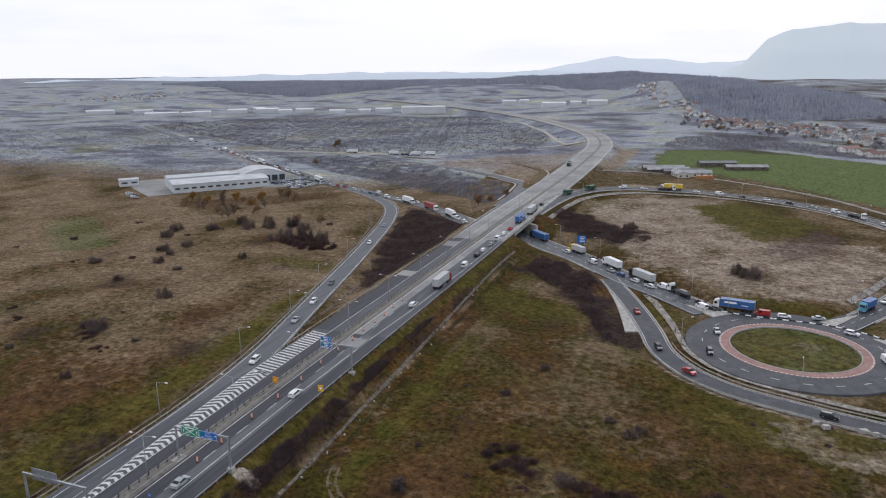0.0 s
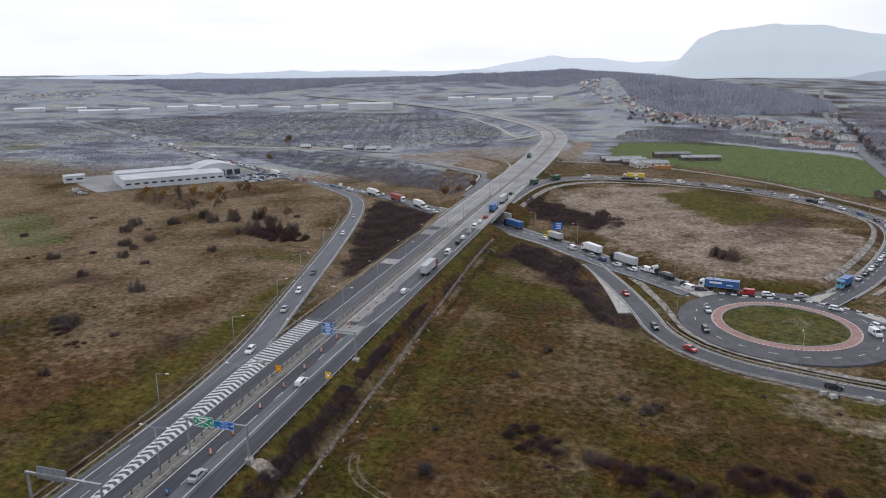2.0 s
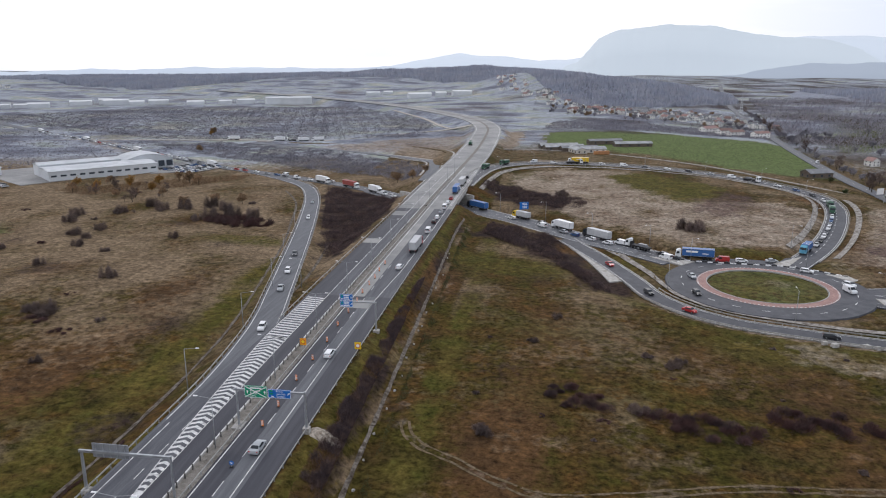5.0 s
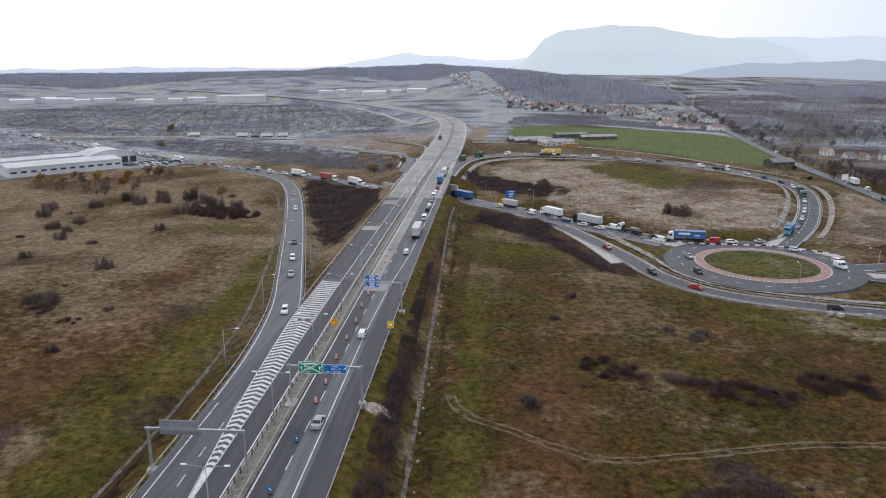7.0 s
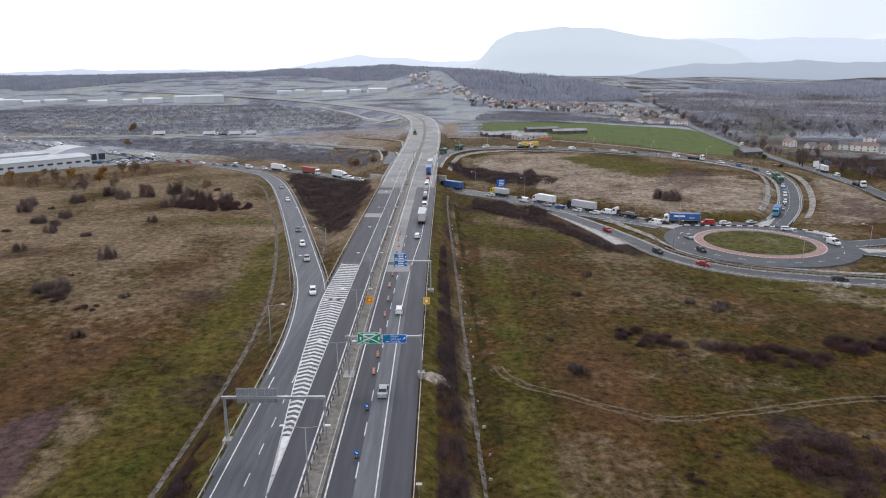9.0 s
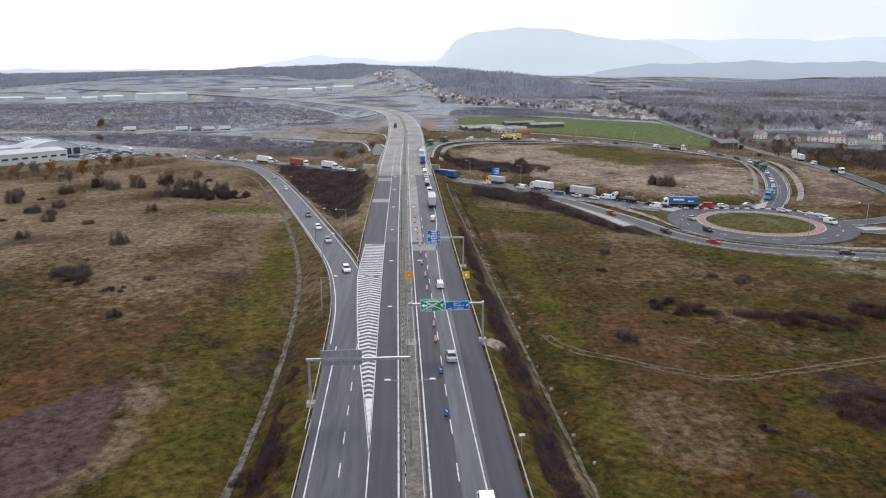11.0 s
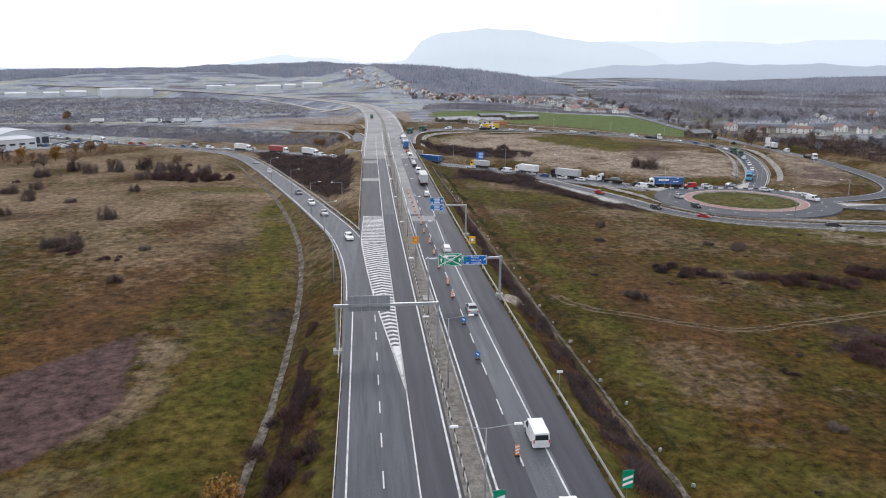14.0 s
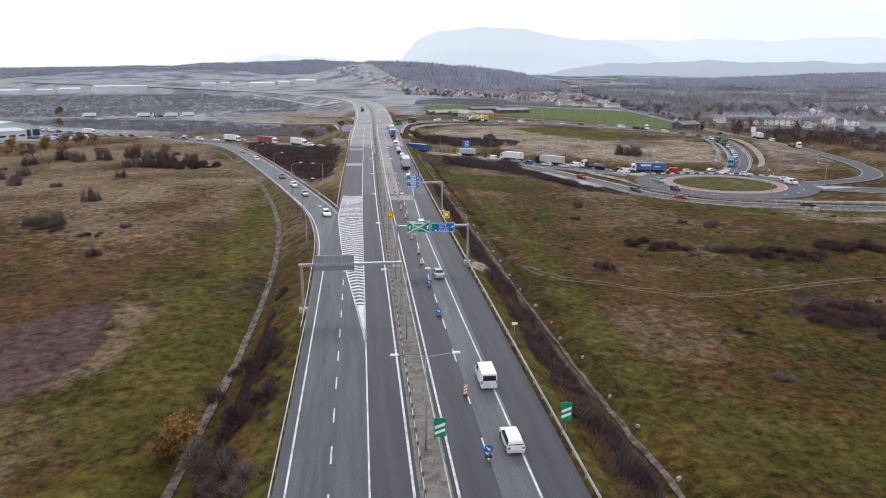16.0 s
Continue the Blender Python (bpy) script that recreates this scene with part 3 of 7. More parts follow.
def ground_material():
    m = material("ground_grass", (0.073, 0.046, 0.018), 0.95, colours=((0.034, 0.03, 0.008), (0.098, 0.052, 0.016), (0.054, 0.046, 0.01)), scale=0.035, detail=9, grain=0.4, grain_scale=0.9, bump=0.35, bump_scale=1.6)
    nodes, links = m.node_tree.nodes, m.node_tree.links
    bsdf = nodes["Principled BSDF"]
    base = bsdf.inputs["Base Color"].links[0].from_socket
    attr = nodes.new("ShaderNodeAttribute")
    attr.attribute_name = "cover"
    split = nodes.new("ShaderNodeSeparateColor")
    links.new(attr.outputs["Color"], split.inputs["Color"])
    geo = nodes.new("ShaderNodeNewGeometry")
    speck = nodes.new("ShaderNodeTexNoise")
    speck.inputs["Scale"].default_value, speck.inputs["Detail"].default_value, speck.inputs["Roughness"].default_value = 0.35, 8.0, 0.7
    links.new(geo.outputs["Position"], speck.inputs["Vector"])
    attr2 = nodes.new("ShaderNodeAttribute")
    attr2.attribute_name = "cover_dry"
    split2 = nodes.new("ShaderNodeSeparateColor")
    links.new(attr2.outputs["Color"], split2.inputs["Color"])
    streak = nodes.new("ShaderNodeTexNoise")
    streak.inputs["Scale"].default_value, streak.inputs["Detail"].default_value, streak.inputs["Roughness"].default_value = 0.12, 7.0, 0.65
    links.new(geo.outputs["Position"], streak.inputs["Vector"])
    wide = nodes.new("ShaderNodeMapRange")
    wide.inputs["From Min"].default_value, wide.inputs["From Max"].default_value = 0.36, 0.64
    links.new(streak.outputs["Fac"], wide.inputs["Value"])
    attr3 = nodes.new("ShaderNodeAttribute")
    attr3.attribute_name = "cover_wood"
    # the far moorland: patches of scrub, grey heath and dry grass, distance haze painted into their colours
    spread_tex = nodes.new("ShaderNodeTexNoise")
    spread_tex.inputs["Scale"].default_value, spread_tex.inputs["Detail"].default_value, spread_tex.inputs["Roughness"].default_value = 0.016, 9.0, 0.66
    drawn = nodes.new("ShaderNodeMapping")
    drawn.inputs["Scale"].default_value = (0.6, 1.0, 1.0)
    links.new(geo.outputs["Position"], drawn.inputs["Vector"])
    links.new(drawn.outputs["Vector"], spread_tex.inputs["Vector"])
    hazed_heath = nodes.new("ShaderNodeValToRGB")
    stops = hazed_heath.color_ramp.elements
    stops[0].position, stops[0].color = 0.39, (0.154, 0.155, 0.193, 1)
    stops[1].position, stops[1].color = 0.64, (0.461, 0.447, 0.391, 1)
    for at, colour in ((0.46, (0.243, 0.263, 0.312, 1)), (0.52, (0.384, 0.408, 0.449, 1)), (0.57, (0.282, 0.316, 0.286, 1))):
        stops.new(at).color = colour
    links.new(spread_tex.outputs["Fac"], hazed_heath.inputs["Fac"])
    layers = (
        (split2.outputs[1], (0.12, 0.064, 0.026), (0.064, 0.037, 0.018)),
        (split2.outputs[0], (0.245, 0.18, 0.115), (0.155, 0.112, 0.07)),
        (split2.outputs[2], hazed_heath.outputs["Color"], None),
        (attr2.outputs["Alpha"], (0.105, 0.142, 0.05), (0.13, 0.162, 0.062)),
        (split.outputs[0], (0.06, 0.06, 0.012), (0.112, 0.086, 0.022)),
        (split.outputs[1], (0.36, 0.3, 0.235), (0.19, 0.138, 0.1)),
        (split.outputs[2], (0.03, 0.021, 0.02), (0.058, 0.038, 0.03)),
        (attr.outputs["Alpha"], (0.084, 0.053, 0.05), (0.105, 0.067, 0.06)),
        # wood floor, with distance haze painted in as pale blue-grey
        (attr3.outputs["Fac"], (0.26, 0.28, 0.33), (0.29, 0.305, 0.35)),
    )
    current = base
    for source, one, two in layers:
        lift = nodes.new("ShaderNodeMath")
        lift.operation = "MULTIPLY_ADD"
        links.new(speck.outputs["Fac"], lift.inputs[0])
        lift.inputs[1].default_value = 1.5
        lift.inputs[2].default_value = -0.75
        total = nodes.new("ShaderNodeMath")
        total.operation = "ADD"
        links.new(source, total.inputs[0])
        links.new(lift.outputs[0], total.inputs[1])
        edge = nodes.new("ShaderNodeMapRange")
        edge.inputs["From Min"].default_value, edge.inputs["From Max"].default_value = 0.25, 0.75
        links.new(total.outputs[0], edge.inputs["Value"])
        keep = nodes.new("ShaderNodeMath")
        keep.operation = "MULTIPLY"
        cap = nodes.new("ShaderNodeMath")
        cap.operation, cap.use_clamp = "MULTIPLY", True
        links.new(source, cap.inputs[0])
        cap.inputs[1].default_value = 4.0
        links.new(edge.outputs[0], keep.inputs[0])
        links.new(cap.outputs[0], keep.inputs[1])
        tint = nodes.new("ShaderNodeMix")
        tint.data_type = "RGBA"
        links.new(wide.outputs["Result"], tint.inputs["Factor"])
        if two:
            tint.inputs["A"].default_value, tint.inputs["B"].default_value = (*one, 1), (*two, 1)
        else:
            links.new(one, tint.inputs["A"])
            links.new(one, tint.inputs["B"])
        mix = nodes.new("ShaderNodeMix")
        mix.data_type = "RGBA"
        links.new(keep.outputs[0], mix.inputs["Factor"])
        links.new(current, mix.inputs["A"])
        links.new(tint.outputs["Result"], mix.inputs["B"])
        current = mix.outputs["Result"]
    tuft = nodes.new("ShaderNodeTexNoise")
    tuft.inputs["Scale"].default_value, tuft.inputs["Detail"].default_value, tuft.inputs["Roughness"].default_value = 0.55, 10.0, 0.78
    links.new(geo.outputs["Position"], tuft.inputs["Vector"])
    clump = nodes.new("ShaderNodeMapRange")
    clump.inputs["From Min"].default_value, clump.inputs["From Max"].default_value = 0.36, 0.64
    clump.inputs["To Min"].default_value, clump.inputs["To Max"].default_value = 0.24, 1.26
    links.new(tuft.outputs["Fac"], clump.inputs["Value"])
    mottled = nodes.new("ShaderNodeVectorMath")
    mottled.operation = "SCALE"
    links.new(current, mottled.inputs[0])
    links.new(clump.outputs["Result"], mottled.inputs["Scale"])
    links.new(mottled.outputs["Vector"], bsdf.inputs["Base Color"])
    return m


M["ground"] = ground_material()
ground_mesh.materials.append(M["ground"])
ground = tagged(new("ground", ground_mesh), "rough brown and olive autumn grassland with bare earth and scrub", "ground", kind="structure")


# ---- roads ----
def sides(line):
    """For each place of a line, the way to its right."""
    out = []
    for i in range(len(line)):
        d = line[min(i + 1, len(line) - 1)] - line[max(i - 1, 0)]
        d.z = 0
        d.normalize()
        out.append(Vector((d.y, -d.x, 0)))
    return out


def between(line, y0, y1):
    """The stretch of a line that runs along y, cut exactly at y0 and y1."""
    got = []
    for a, b in zip(line, line[1:]):
        if b.y <= y0 or a.y >= y1:
            continue
        lo, hi = max(0, (y0 - a.y) / (b.y - a.y)), min(1, (y1 - a.y) / (b.y - a.y))
        if not got:
            got.append(a.lerp(b, lo))
        got.append(a.lerp(b, hi))
    return got


class Build:
    """Gathers vertices and faces of one mesh."""

    def __init__(self):
        self.v, self.f, self.m = [], [], []

    def quad(self, pts, mat=0):
        n = len(self.v)
        self.v += [tuple(p) for p in pts]
        self.f.append(tuple(range(n, n + len(pts))))
        self.m.append(mat)
        return self

    def ribbon(self, line, left, right, dz=0.0, thick=0.0, mat=0, drape=False):
        at = sides(line)
        n = len(self.v)
        for i, (p, s) in enumerate(zip(line, at)):
            a = left(p) if callable(left) else left
            b = right(p) if callable(right) else right
            pair = [p + s * a, p + s * b]
            if drape:
                zz = ground_z([q.x for q in pair], [q.y for q in pair])
                for q, z in zip(pair, zz):
                    q.z = float(z)
            for q in pair:
                self.v.append((q.x, q.y, q.z + dz))
            for q in pair:
                self.v.append((q.x, q.y, q.z + dz - max(thick, 0.01)))
        for i in range(len(line) - 1):
            k = n + 4 * i
            self.f.append((k, k + 1, k + 5, k + 4)), self.m.append(mat)
            if thick:
                self.f += [(k + 1, k + 3, k + 7, k + 5), (k + 2, k, k + 4, k + 6), (k + 3, k + 2, k + 6, k + 7)]
                self.m += [mat] * 3
        if thick:
            e = n + 4 * (len(line) - 1)
            self.f += [(n, n + 2, n + 3, n + 1), (e, e + 1, e + 3, e + 2)]
            self.m += [mat] * 2
        return self

    def box(self, centre, size, turn=0.0, mat=0, taper=(1.0, 1.0), shear=0.0, pitch=0.0):
        """A box; taper narrows its top in x and y, shear moves the top along y."""
        n = len(self.v)
        rot = Matrix.Rotation(turn, 3, "Z") @ Matrix.Rotation(pitch, 3, "X")
        for z in (-0.5, 0.5):
            kx, ky = (taper if z > 0 else (1.0, 1.0))
            for x, y in ((-0.5, -0.5), (0.5, -0.5), (0.5, 0.5), (-0.5, 0.5)):
                p = rot @ Vector((x * size[0] * kx, y * size[1] * ky + (shear if z > 0 else 0), z * size[2]))
                self.v.append((p.x + centre[0], p.y + centre[1], p.z + centre[2]))
        self.f += [tuple(n + k for k in q) for q in ((0, 3, 2, 1), (4, 5, 6, 7), (0, 1, 5, 4), (1, 2, 6, 5), (2, 3, 7, 6), (3, 0, 4, 7))]
        self.m += [mat] * 6
        return self

    def tube(self, a, b, ra, rb=None, n=8, mat=0):
        a, b = Vector(a), Vector(b)
        rb = ra if rb is None else rb
        d = (b - a).normalized()
        u = d.orthogonal().normalized()
        w = d.cross(u)
        k = len(self.v)
        for p, r in ((a, ra), (b, rb)):
            for i in range(n):
                c, s = math.cos(6.28319 * i / n), math.sin(6.28319 * i / n)
                self.v.append(tuple(p + u * (c * r) + w * (s * r)))
        for i in range(n):
            j = (i + 1) % n
            self.f.append((k + i, k + j, k + n + j, k + n + i)), self.m.append(mat)
        self.f += [tuple(k + i for i in reversed(range(n))), tuple(k + n + i for i in range(n))]
        self.m += [mat] * 2
        return self

    def mesh(self, name, mats, shade=False):
        return mesh_of(name, self.v, self.f, mats, self.m, shade)


def setting(name, build, mats, label, category, shade=False):
    return tagged(new(name, build.mesh(name, mats, shade)), label, category, kind="structure")


def part(name, build, mat, parent, label="", shade=False):
    ob = new(name, build if isinstance(build, bpy.types.Mesh) else build.mesh(name, mat, shade))
    ob.parent = parent
    return tagged(ob, label) if label else ob


def left_edge(p):
    """Left edge of the left carriageway, from the motorway's middle line."""
    x = float(np.interp(p.y, [130, 178, 320, 420, 560], [-14.0, -11.8, -11.9, -12.6, -13.2]))
    return x


def right_edge(p):
    return float(np.interp(p.y, [300, 450, 600], [13.4, 12.6, 13.0]))


near = between(MOTORWAY, -250, 206)
middle = between(MOTORWAY, 206, 334)
far_line = [MOTORWAY[0].lerp(MOTORWAY[0], 0)] and [p for p in MOTORWAY if p.y > 334]
far_line.insert(0, between(MOTORWAY, 326, 334)[-1])
motorway = tagged(new("motorway"), "grey asphalt dual carriageway with darker resurfaced lanes", "road", kind="structure")
for line, lo, hi, dz, thick, mat in (
    (near, left_edge, -5.55, 0, 0.5, "asphalt"), (near, -5.55, -1.3, 0, 0.5, "asphalt_dark"), (near, 1.6, 5.75, 0, 0.5, "asphalt_dark"), (near, 5.75, 9.3, 0, 0.5, "asphalt_worn"), (near, 9.3, 13.4, 0, 0.5, "asphalt_dark"),
    (middle, left_edge, -5.55, 0, 0.5, "asphalt_dark"), (middle, -5.55, -1.3, 0, 0.5, "asphalt"), (middle, 1.6, 5.2, 0, 0.5, "asphalt_pale"), (middle, 5.2, 13.4, 0, 0.5, "asphalt"),
    (far_line, left_edge, -1.0, 0, 0.5, "asphalt_pale"), (far_line, 1.2, right_edge, 0, 0.5, "asphalt_pale"),
    (between(MOTORWAY, 268, 275), -11.8, -5.7, 0.012, 0, "asphalt_pale"), (between(MOTORWAY, 318, 327), -11.6, -5.7, 0.012, 0, "asphalt_pale"), (between(MOTORWAY, 196, 203), 2.3, 9.0, 0.012, 0, "asphalt_pale"),
):
    part("carriageway", Build().ribbon(line, lo, hi, dz, thick), M[mat], motorway)
b = Build()
b.ribbon(between(MOTORWAY, -250, 340), -1.3, 1.6, 0.05, 0.5)
b.ribbon([p for p in MOTORWAY if p.y > 338], -1.0, 1.2, 0.06, 0.5)
setting("median", b, M["concrete_old"], "stained concrete median strip between the carriageways", "median")

b = Build()
b.ribbon(EXIT_RAMP, lambda p: -4.2 if p.y > 150 else -4.1, 4.0, -0.02, 0.5, 0)
setting("exit_ramp", b, M["asphalt_worn"], "worn grey asphalt ramp curving off the motorway", "road")
b = Build()
b.ribbon(UNDER_ROAD, lambda p: -6.9 if p.x > -40 else -5.0, lambda p: 6.2 if p.x > -40 else 4.2, 0, 0.4)
setting("under_road", b, M["asphalt_worn"], "busy grey asphalt road passing under the motorway bridge", "road")
b = Build()
b.ribbon(LOOP_RAMP, -4.6, 4.6, 0.02, 0.45)
setting("loop_ramp", b, M["asphalt_round"], "dark asphalt ramp looping round a bare field", "road")
b = Build()
b.ribbon(SLIP_ROAD, -3.6, 3.6, 0.03, 0.4)
setting("slip_road", b, M["asphalt_round"], "narrow asphalt slip road curving past the roundabout", "road")
b = Build()
b.ribbon(EAST_ROAD, -6.5, 6.5, 0.02, 0.4)
setting("east_road", b, M["asphalt_round"], "asphalt road leaving the roundabout", "road")
b = Build()
b.ribbon(NORTH_EXIT, -4.0, 4.0, 0.035, 0.4)
setting("north_road", b, M["asphalt_round"], "asphalt link from the roundabout to the old road", "road")
b = Build()
b.ribbon(OLD_ROAD, -4.0, 4.0, 0.1, 0.6)
setting("old_road", b, M["asphalt_worn"], "straight old country road lined with trees", "road")
b = Build()
b.ribbon(FIELD_PATH, -1.6, 1.6, 0.05, 0.3)
setting("field_path", b, M["channel"], "pale gravel track along the green field", "track")
b = Build()
b.ribbon(WEST_TRACK, -3.0, 3.0, 0.1, 0.4)
b.ribbon(SWEEP_TRACK, -2.6, 2.6, 0.1, 0.4)
setting("works_track", b, M["gravel"], "pale gravel works tracks beside the new motorway", "track")
b = Build()
b.ribbon(LINK_ROAD, -3.6, 3.6, 0.1, 0.4)
setting("works_ramp", b, M["asphalt_worn"], "unfinished grey ramp curving down from the new motorway", "road")
b = Build()
b.ribbon(UPPER_TRACK, -2.4, 2.4, 0.1, 0.4)
setting("works_bench", b, M["track_earth"], "earth bench track on the embankment of the new motorway", "track")
b = Build()
b.ribbon(LINK_ROAD[2:34], 4.4, 5.8, 0.12, 0.3)
b.ribbon(LINK_ROAD[4:30], -6.0, -4.8, 0.12, 0.3)
b.ribbon(UPPER_TRACK[2:16], 3.0, 4.0, 0.12, 0.3)
setting("works_drains", b, M["concrete"], "pale new concrete drains along the works ramp", "ditch")


def ring(build, r0, r1, z0, z1, n=96, mat=0, skip=1):
    for i in range(0, n, skip):
        a, c = 6.283185 * i / n, 6.283185 * (i + 1) / n
        build.quad([(CENTRE[0] + r * math.cos(t), CENTRE[1] + r * math.sin(t), z) for r, t, z in ((r0, a, z0), (r1, a, z1), (r1, c, z1), (r0, c, z0))], mat)
    return build


b = Build()
ring(b, 22.0, 32.2, -6.76, -6.76)
ring(b, 32.2, 32.6, -6.76, -7.5)
setting("roundabout", b, M["asphalt_round"], "wide asphalt roundabout ring", "road")
b = Build()
ring(b, 18.9, 22.0, -6.62, -6.70)
ring(b, 22.0, 22.02, -6.70, -6.9)
setting("apron", b, M["brick_paving"], "red block paved apron round the grass island", "pavement")
b = Build()
ring(b, 18.5, 18.6, -7.0, -6.5)
ring(b, 18.6, 18.9, -6.5, -6.5)
ring(b, 18.9, 18.92, -6.5, -6.8)
setting("kerb_ring", b, M["kerb"], "pale stone kerb round the grass island", "kerb")
b = Build()
ring(b, 21.45, 21.9, -6.68, -6.685, 200, skip=2)
setting("apron_marks", b, M["paint"], "white dashes on the red apron", "marking")

b = Build()
b.ribbon(smooth([(98, 294, -6.8), (115, 287.5, -6.79), (132, 286.2, -6.79), (148, 286.4, -6.79), (160, 292, -6.8)], 3), -4.2, 4.0, 0, 0.4)
setting("bypass_lane", b, M["asphalt_round"], "asphalt lane passing north of the roundabout", "road")
b = Build()
divider = smooth([(111, 285.6, -6.76), (121, 283, -6.76), (132, 282, -6.76), (147, 281, -6.76), (158, 276.8, -6.76), (167, 269.5, -6.76)], 1.0)
for i, (p, q) in enumerate(zip(divider, divider[1:])):
    d = q - p
    b.box((p.x, p.y, p.z + 0.14), (1.0, 0.36, 0.3), math.atan2(d.y, d.x), mat=(i // 2) % 2, taper=(0.95, 0.8))
setting("striped_kerb", b, [M["sign_white"], M["rubber"]], "black and white striped rubber lane divider on the roundabout", "kerb")

# lay-by beside the slip road and the splitter islands
b = Build()
b.ribbon(SLIP_ROAD[2:12], 3.6, lambda p: float(np.interp(p.y, [236, 246, 262, 290, 306], [3.9, 9.8, 8.0, 5.0, 3.7])), 0.0, 0.4)
setting("lay_by", b, M["concrete"], "pale concrete lay-by beside the slip road", "pavement")
SPLITTERS = [((112, 277), (102, 288), (118, 283)), ((150, 280), (160, 296), (146, 284)), ((166, 246), (182, 242), (166, 240)), ((166, 264), (176, 272), (160, 272))]
b = Build()
for tri in SPLITTERS:
    mid = Vector((*[sum(p[i] for p in tri) / 3 for i in (0, 1)], 0))
    top = [(p[0], p[1], -6.6) for p in tri]
    b.quad(top)
    for p, q in zip(tri, tri[1:] + tri[:1]):
        b.quad([(p[0], p[1], -7.1), (q[0], q[1], -7.1), (q[0], q[1], -6.6), (p[0], p[1], -6.6)])
setting("splitter_islands", b, M["concrete"], "pale concrete traffic islands at the roundabout arms", "traffic island")
# kerb lines and drains
b = Build()
b.ribbon(SLIP_ROAD, -4.2, -3.7, 0.12, 0.4)
b.ribbon(SLIP_ROAD, 3.7, 4.0, 0.12, 0.4)
b.ribbon(LOOP_RAMP[2:], -5.2, -4.7, 0.12, 0.4)
b.ribbon(LOOP_RAMP[2:-8], 4.7, 5.1, 0.12, 0.4)
b.ribbon([p for p in UNDER_ROAD if p.x > 24], -7.5, -7.0, 0.12, 0.4)
b.ribbon([p for p in UNDER_ROAD if 24 < p.x < 72], 6.3, 6.8, 0.12, 0.4)
setting("kerbs", b, M["kerb"], "pale concrete kerbs along the ramps", "kerb")
b = Build()
b.ribbon(SLIP_ROAD[4:], -9.2, -6.9, 0.3, 0.1, drape=True)
b.ribbon(LOOP_RAMP[4:], -10.6, -8.2, 0.35, 0.1, drape=True)
b.ribbon(LOOP_RAMP[3:24], 8.0, 10.4, 0.35, 0.1, drape=True)
setting("drains", b, M["channel"], "pale concrete lined drainage ditches with silt", "ditch")

b = Build()
b.ribbon(DITCH_EAST, lambda p: -0.4 - 0.14 * math.sin(p.y * 0.9) * math.sin(p.y * 0.37), lambda p: 0.38 + 0.14 * math.sin(p.y * 0.7 + 1) * math.sin(p.y * 0.23), 0.13, 0.1, drape=True)
b.ribbon(DITCH_WEST, lambda p: -0.55 - 0.12 * math.sin(p.y * 0.8) * math.sin(p.y * 0.31), lambda p: 0.55 + 0.12 * math.sin(p.y * 0.6 + 1) * math.sin(p.y * 0.27), 0.13, 0.1, drape=True)
b.ribbon(DITCH_WEDGE, -0.4, 0.4, 0.1, 0.1, drape=True)
setting("ditches", b, M["silt"], "silted concrete drainage ditches along the banks", "ditch")
b = Build()
for off in (-0.85, 0.85):
    b.ribbon(smooth([tuple(p) for p in track[2:]], 2), lambda p: off - 0.26 - 0.14 * math.sin(p.x * 0.7), lambda p: off + 0.26 + 0.14 * math.sin(p.x * 1.3), 0.05, 0.1, drape=True)
setting("field_track", b, M["track_earth"], "two bare wheel ruts across the rough grass", "track")

# ---- markings ----
b = Build()


def dashes(line, off, width, length, period, dz=0.012):
    at = sides(line)
    run = 0.0
    for p, q, s in zip(line, line[1:], at):
        d = q - p
        n = d.length
        u = d / n
        t = -(run % period)
        while t < n:
            lo, hi = max(t, 0), min(t + length, n)
            if hi > lo:
                b.quad([p + u * lo + s * (off - width / 2) + Vector((0, 0, dz)), p + u * lo + s * (off + width / 2) + Vector((0, 0, dz)), p + u * hi + s * (off + width / 2) + Vector((0, 0, dz)), p + u * hi + s * (off - width / 2) + Vector((0, 0, dz))])
            t += period
        run += n


def stripe(line, off, width=0.22, dz=0.012):
    if callable(off):
        b.ribbon(line, lambda p: off(p) - width / 2, lambda p: off(p) + width / 2, dz)
    else:
        b.ribbon(line, off - width / 2, off + width / 2, dz)


stripe(between(MOTORWAY, -250, 128), -12.9, 0.2)
dashes(between(MOTORWAY, -247, 135), -9.15, 0.16, 3.2, 8.1)
stripe(between(MOTORWAY, -250, 440), -5.6, 0.17)
stripe(between(MOTORWAY, -250, 470), -1.75, 0.24)
stripe(between(MOTORWAY, -250, 470), 2.1, 0.24)
dashes(between(MOTORWAY, -256, 240), 5.65, 0.16, 4.2, 11.7)
stripe(between(MOTORWAY, -250, 460), lambda p: float(np.interp(p.y, [30, 100, 165, 202, 236, 300, 460], [9.4, 8.6, 8.2, 8.9, 10.6, 11.0, 10.6])), 0.2)
stripe([p for p in EXIT_RAMP if p.y > 126], -3.45, 0.22)
stripe([p for p in EXIT_RAMP if p.y > 176], 3.3, 0.2)
border = smooth([(0, 91, 0), (-1.35, 106, 0), (-3.1, 125, 0), (-4.2, 140, 0), (-5.2, 158, 0), (-5.9, 174, 0), (-5.7, 188, 0), (-5.3, 204.5, 0)], 4)
stripe(border, 0.0, 0.2)
stripe([p for p in far_line if 338 < p.y < 1300], -11.4, 0.25)
stripe([p for p in far_line if 338 < p.y < 1300], 11.6, 0.25)


def border_x(y):
    return float(np.interp(y, [p.y for p in border], [p.x for p in border]))


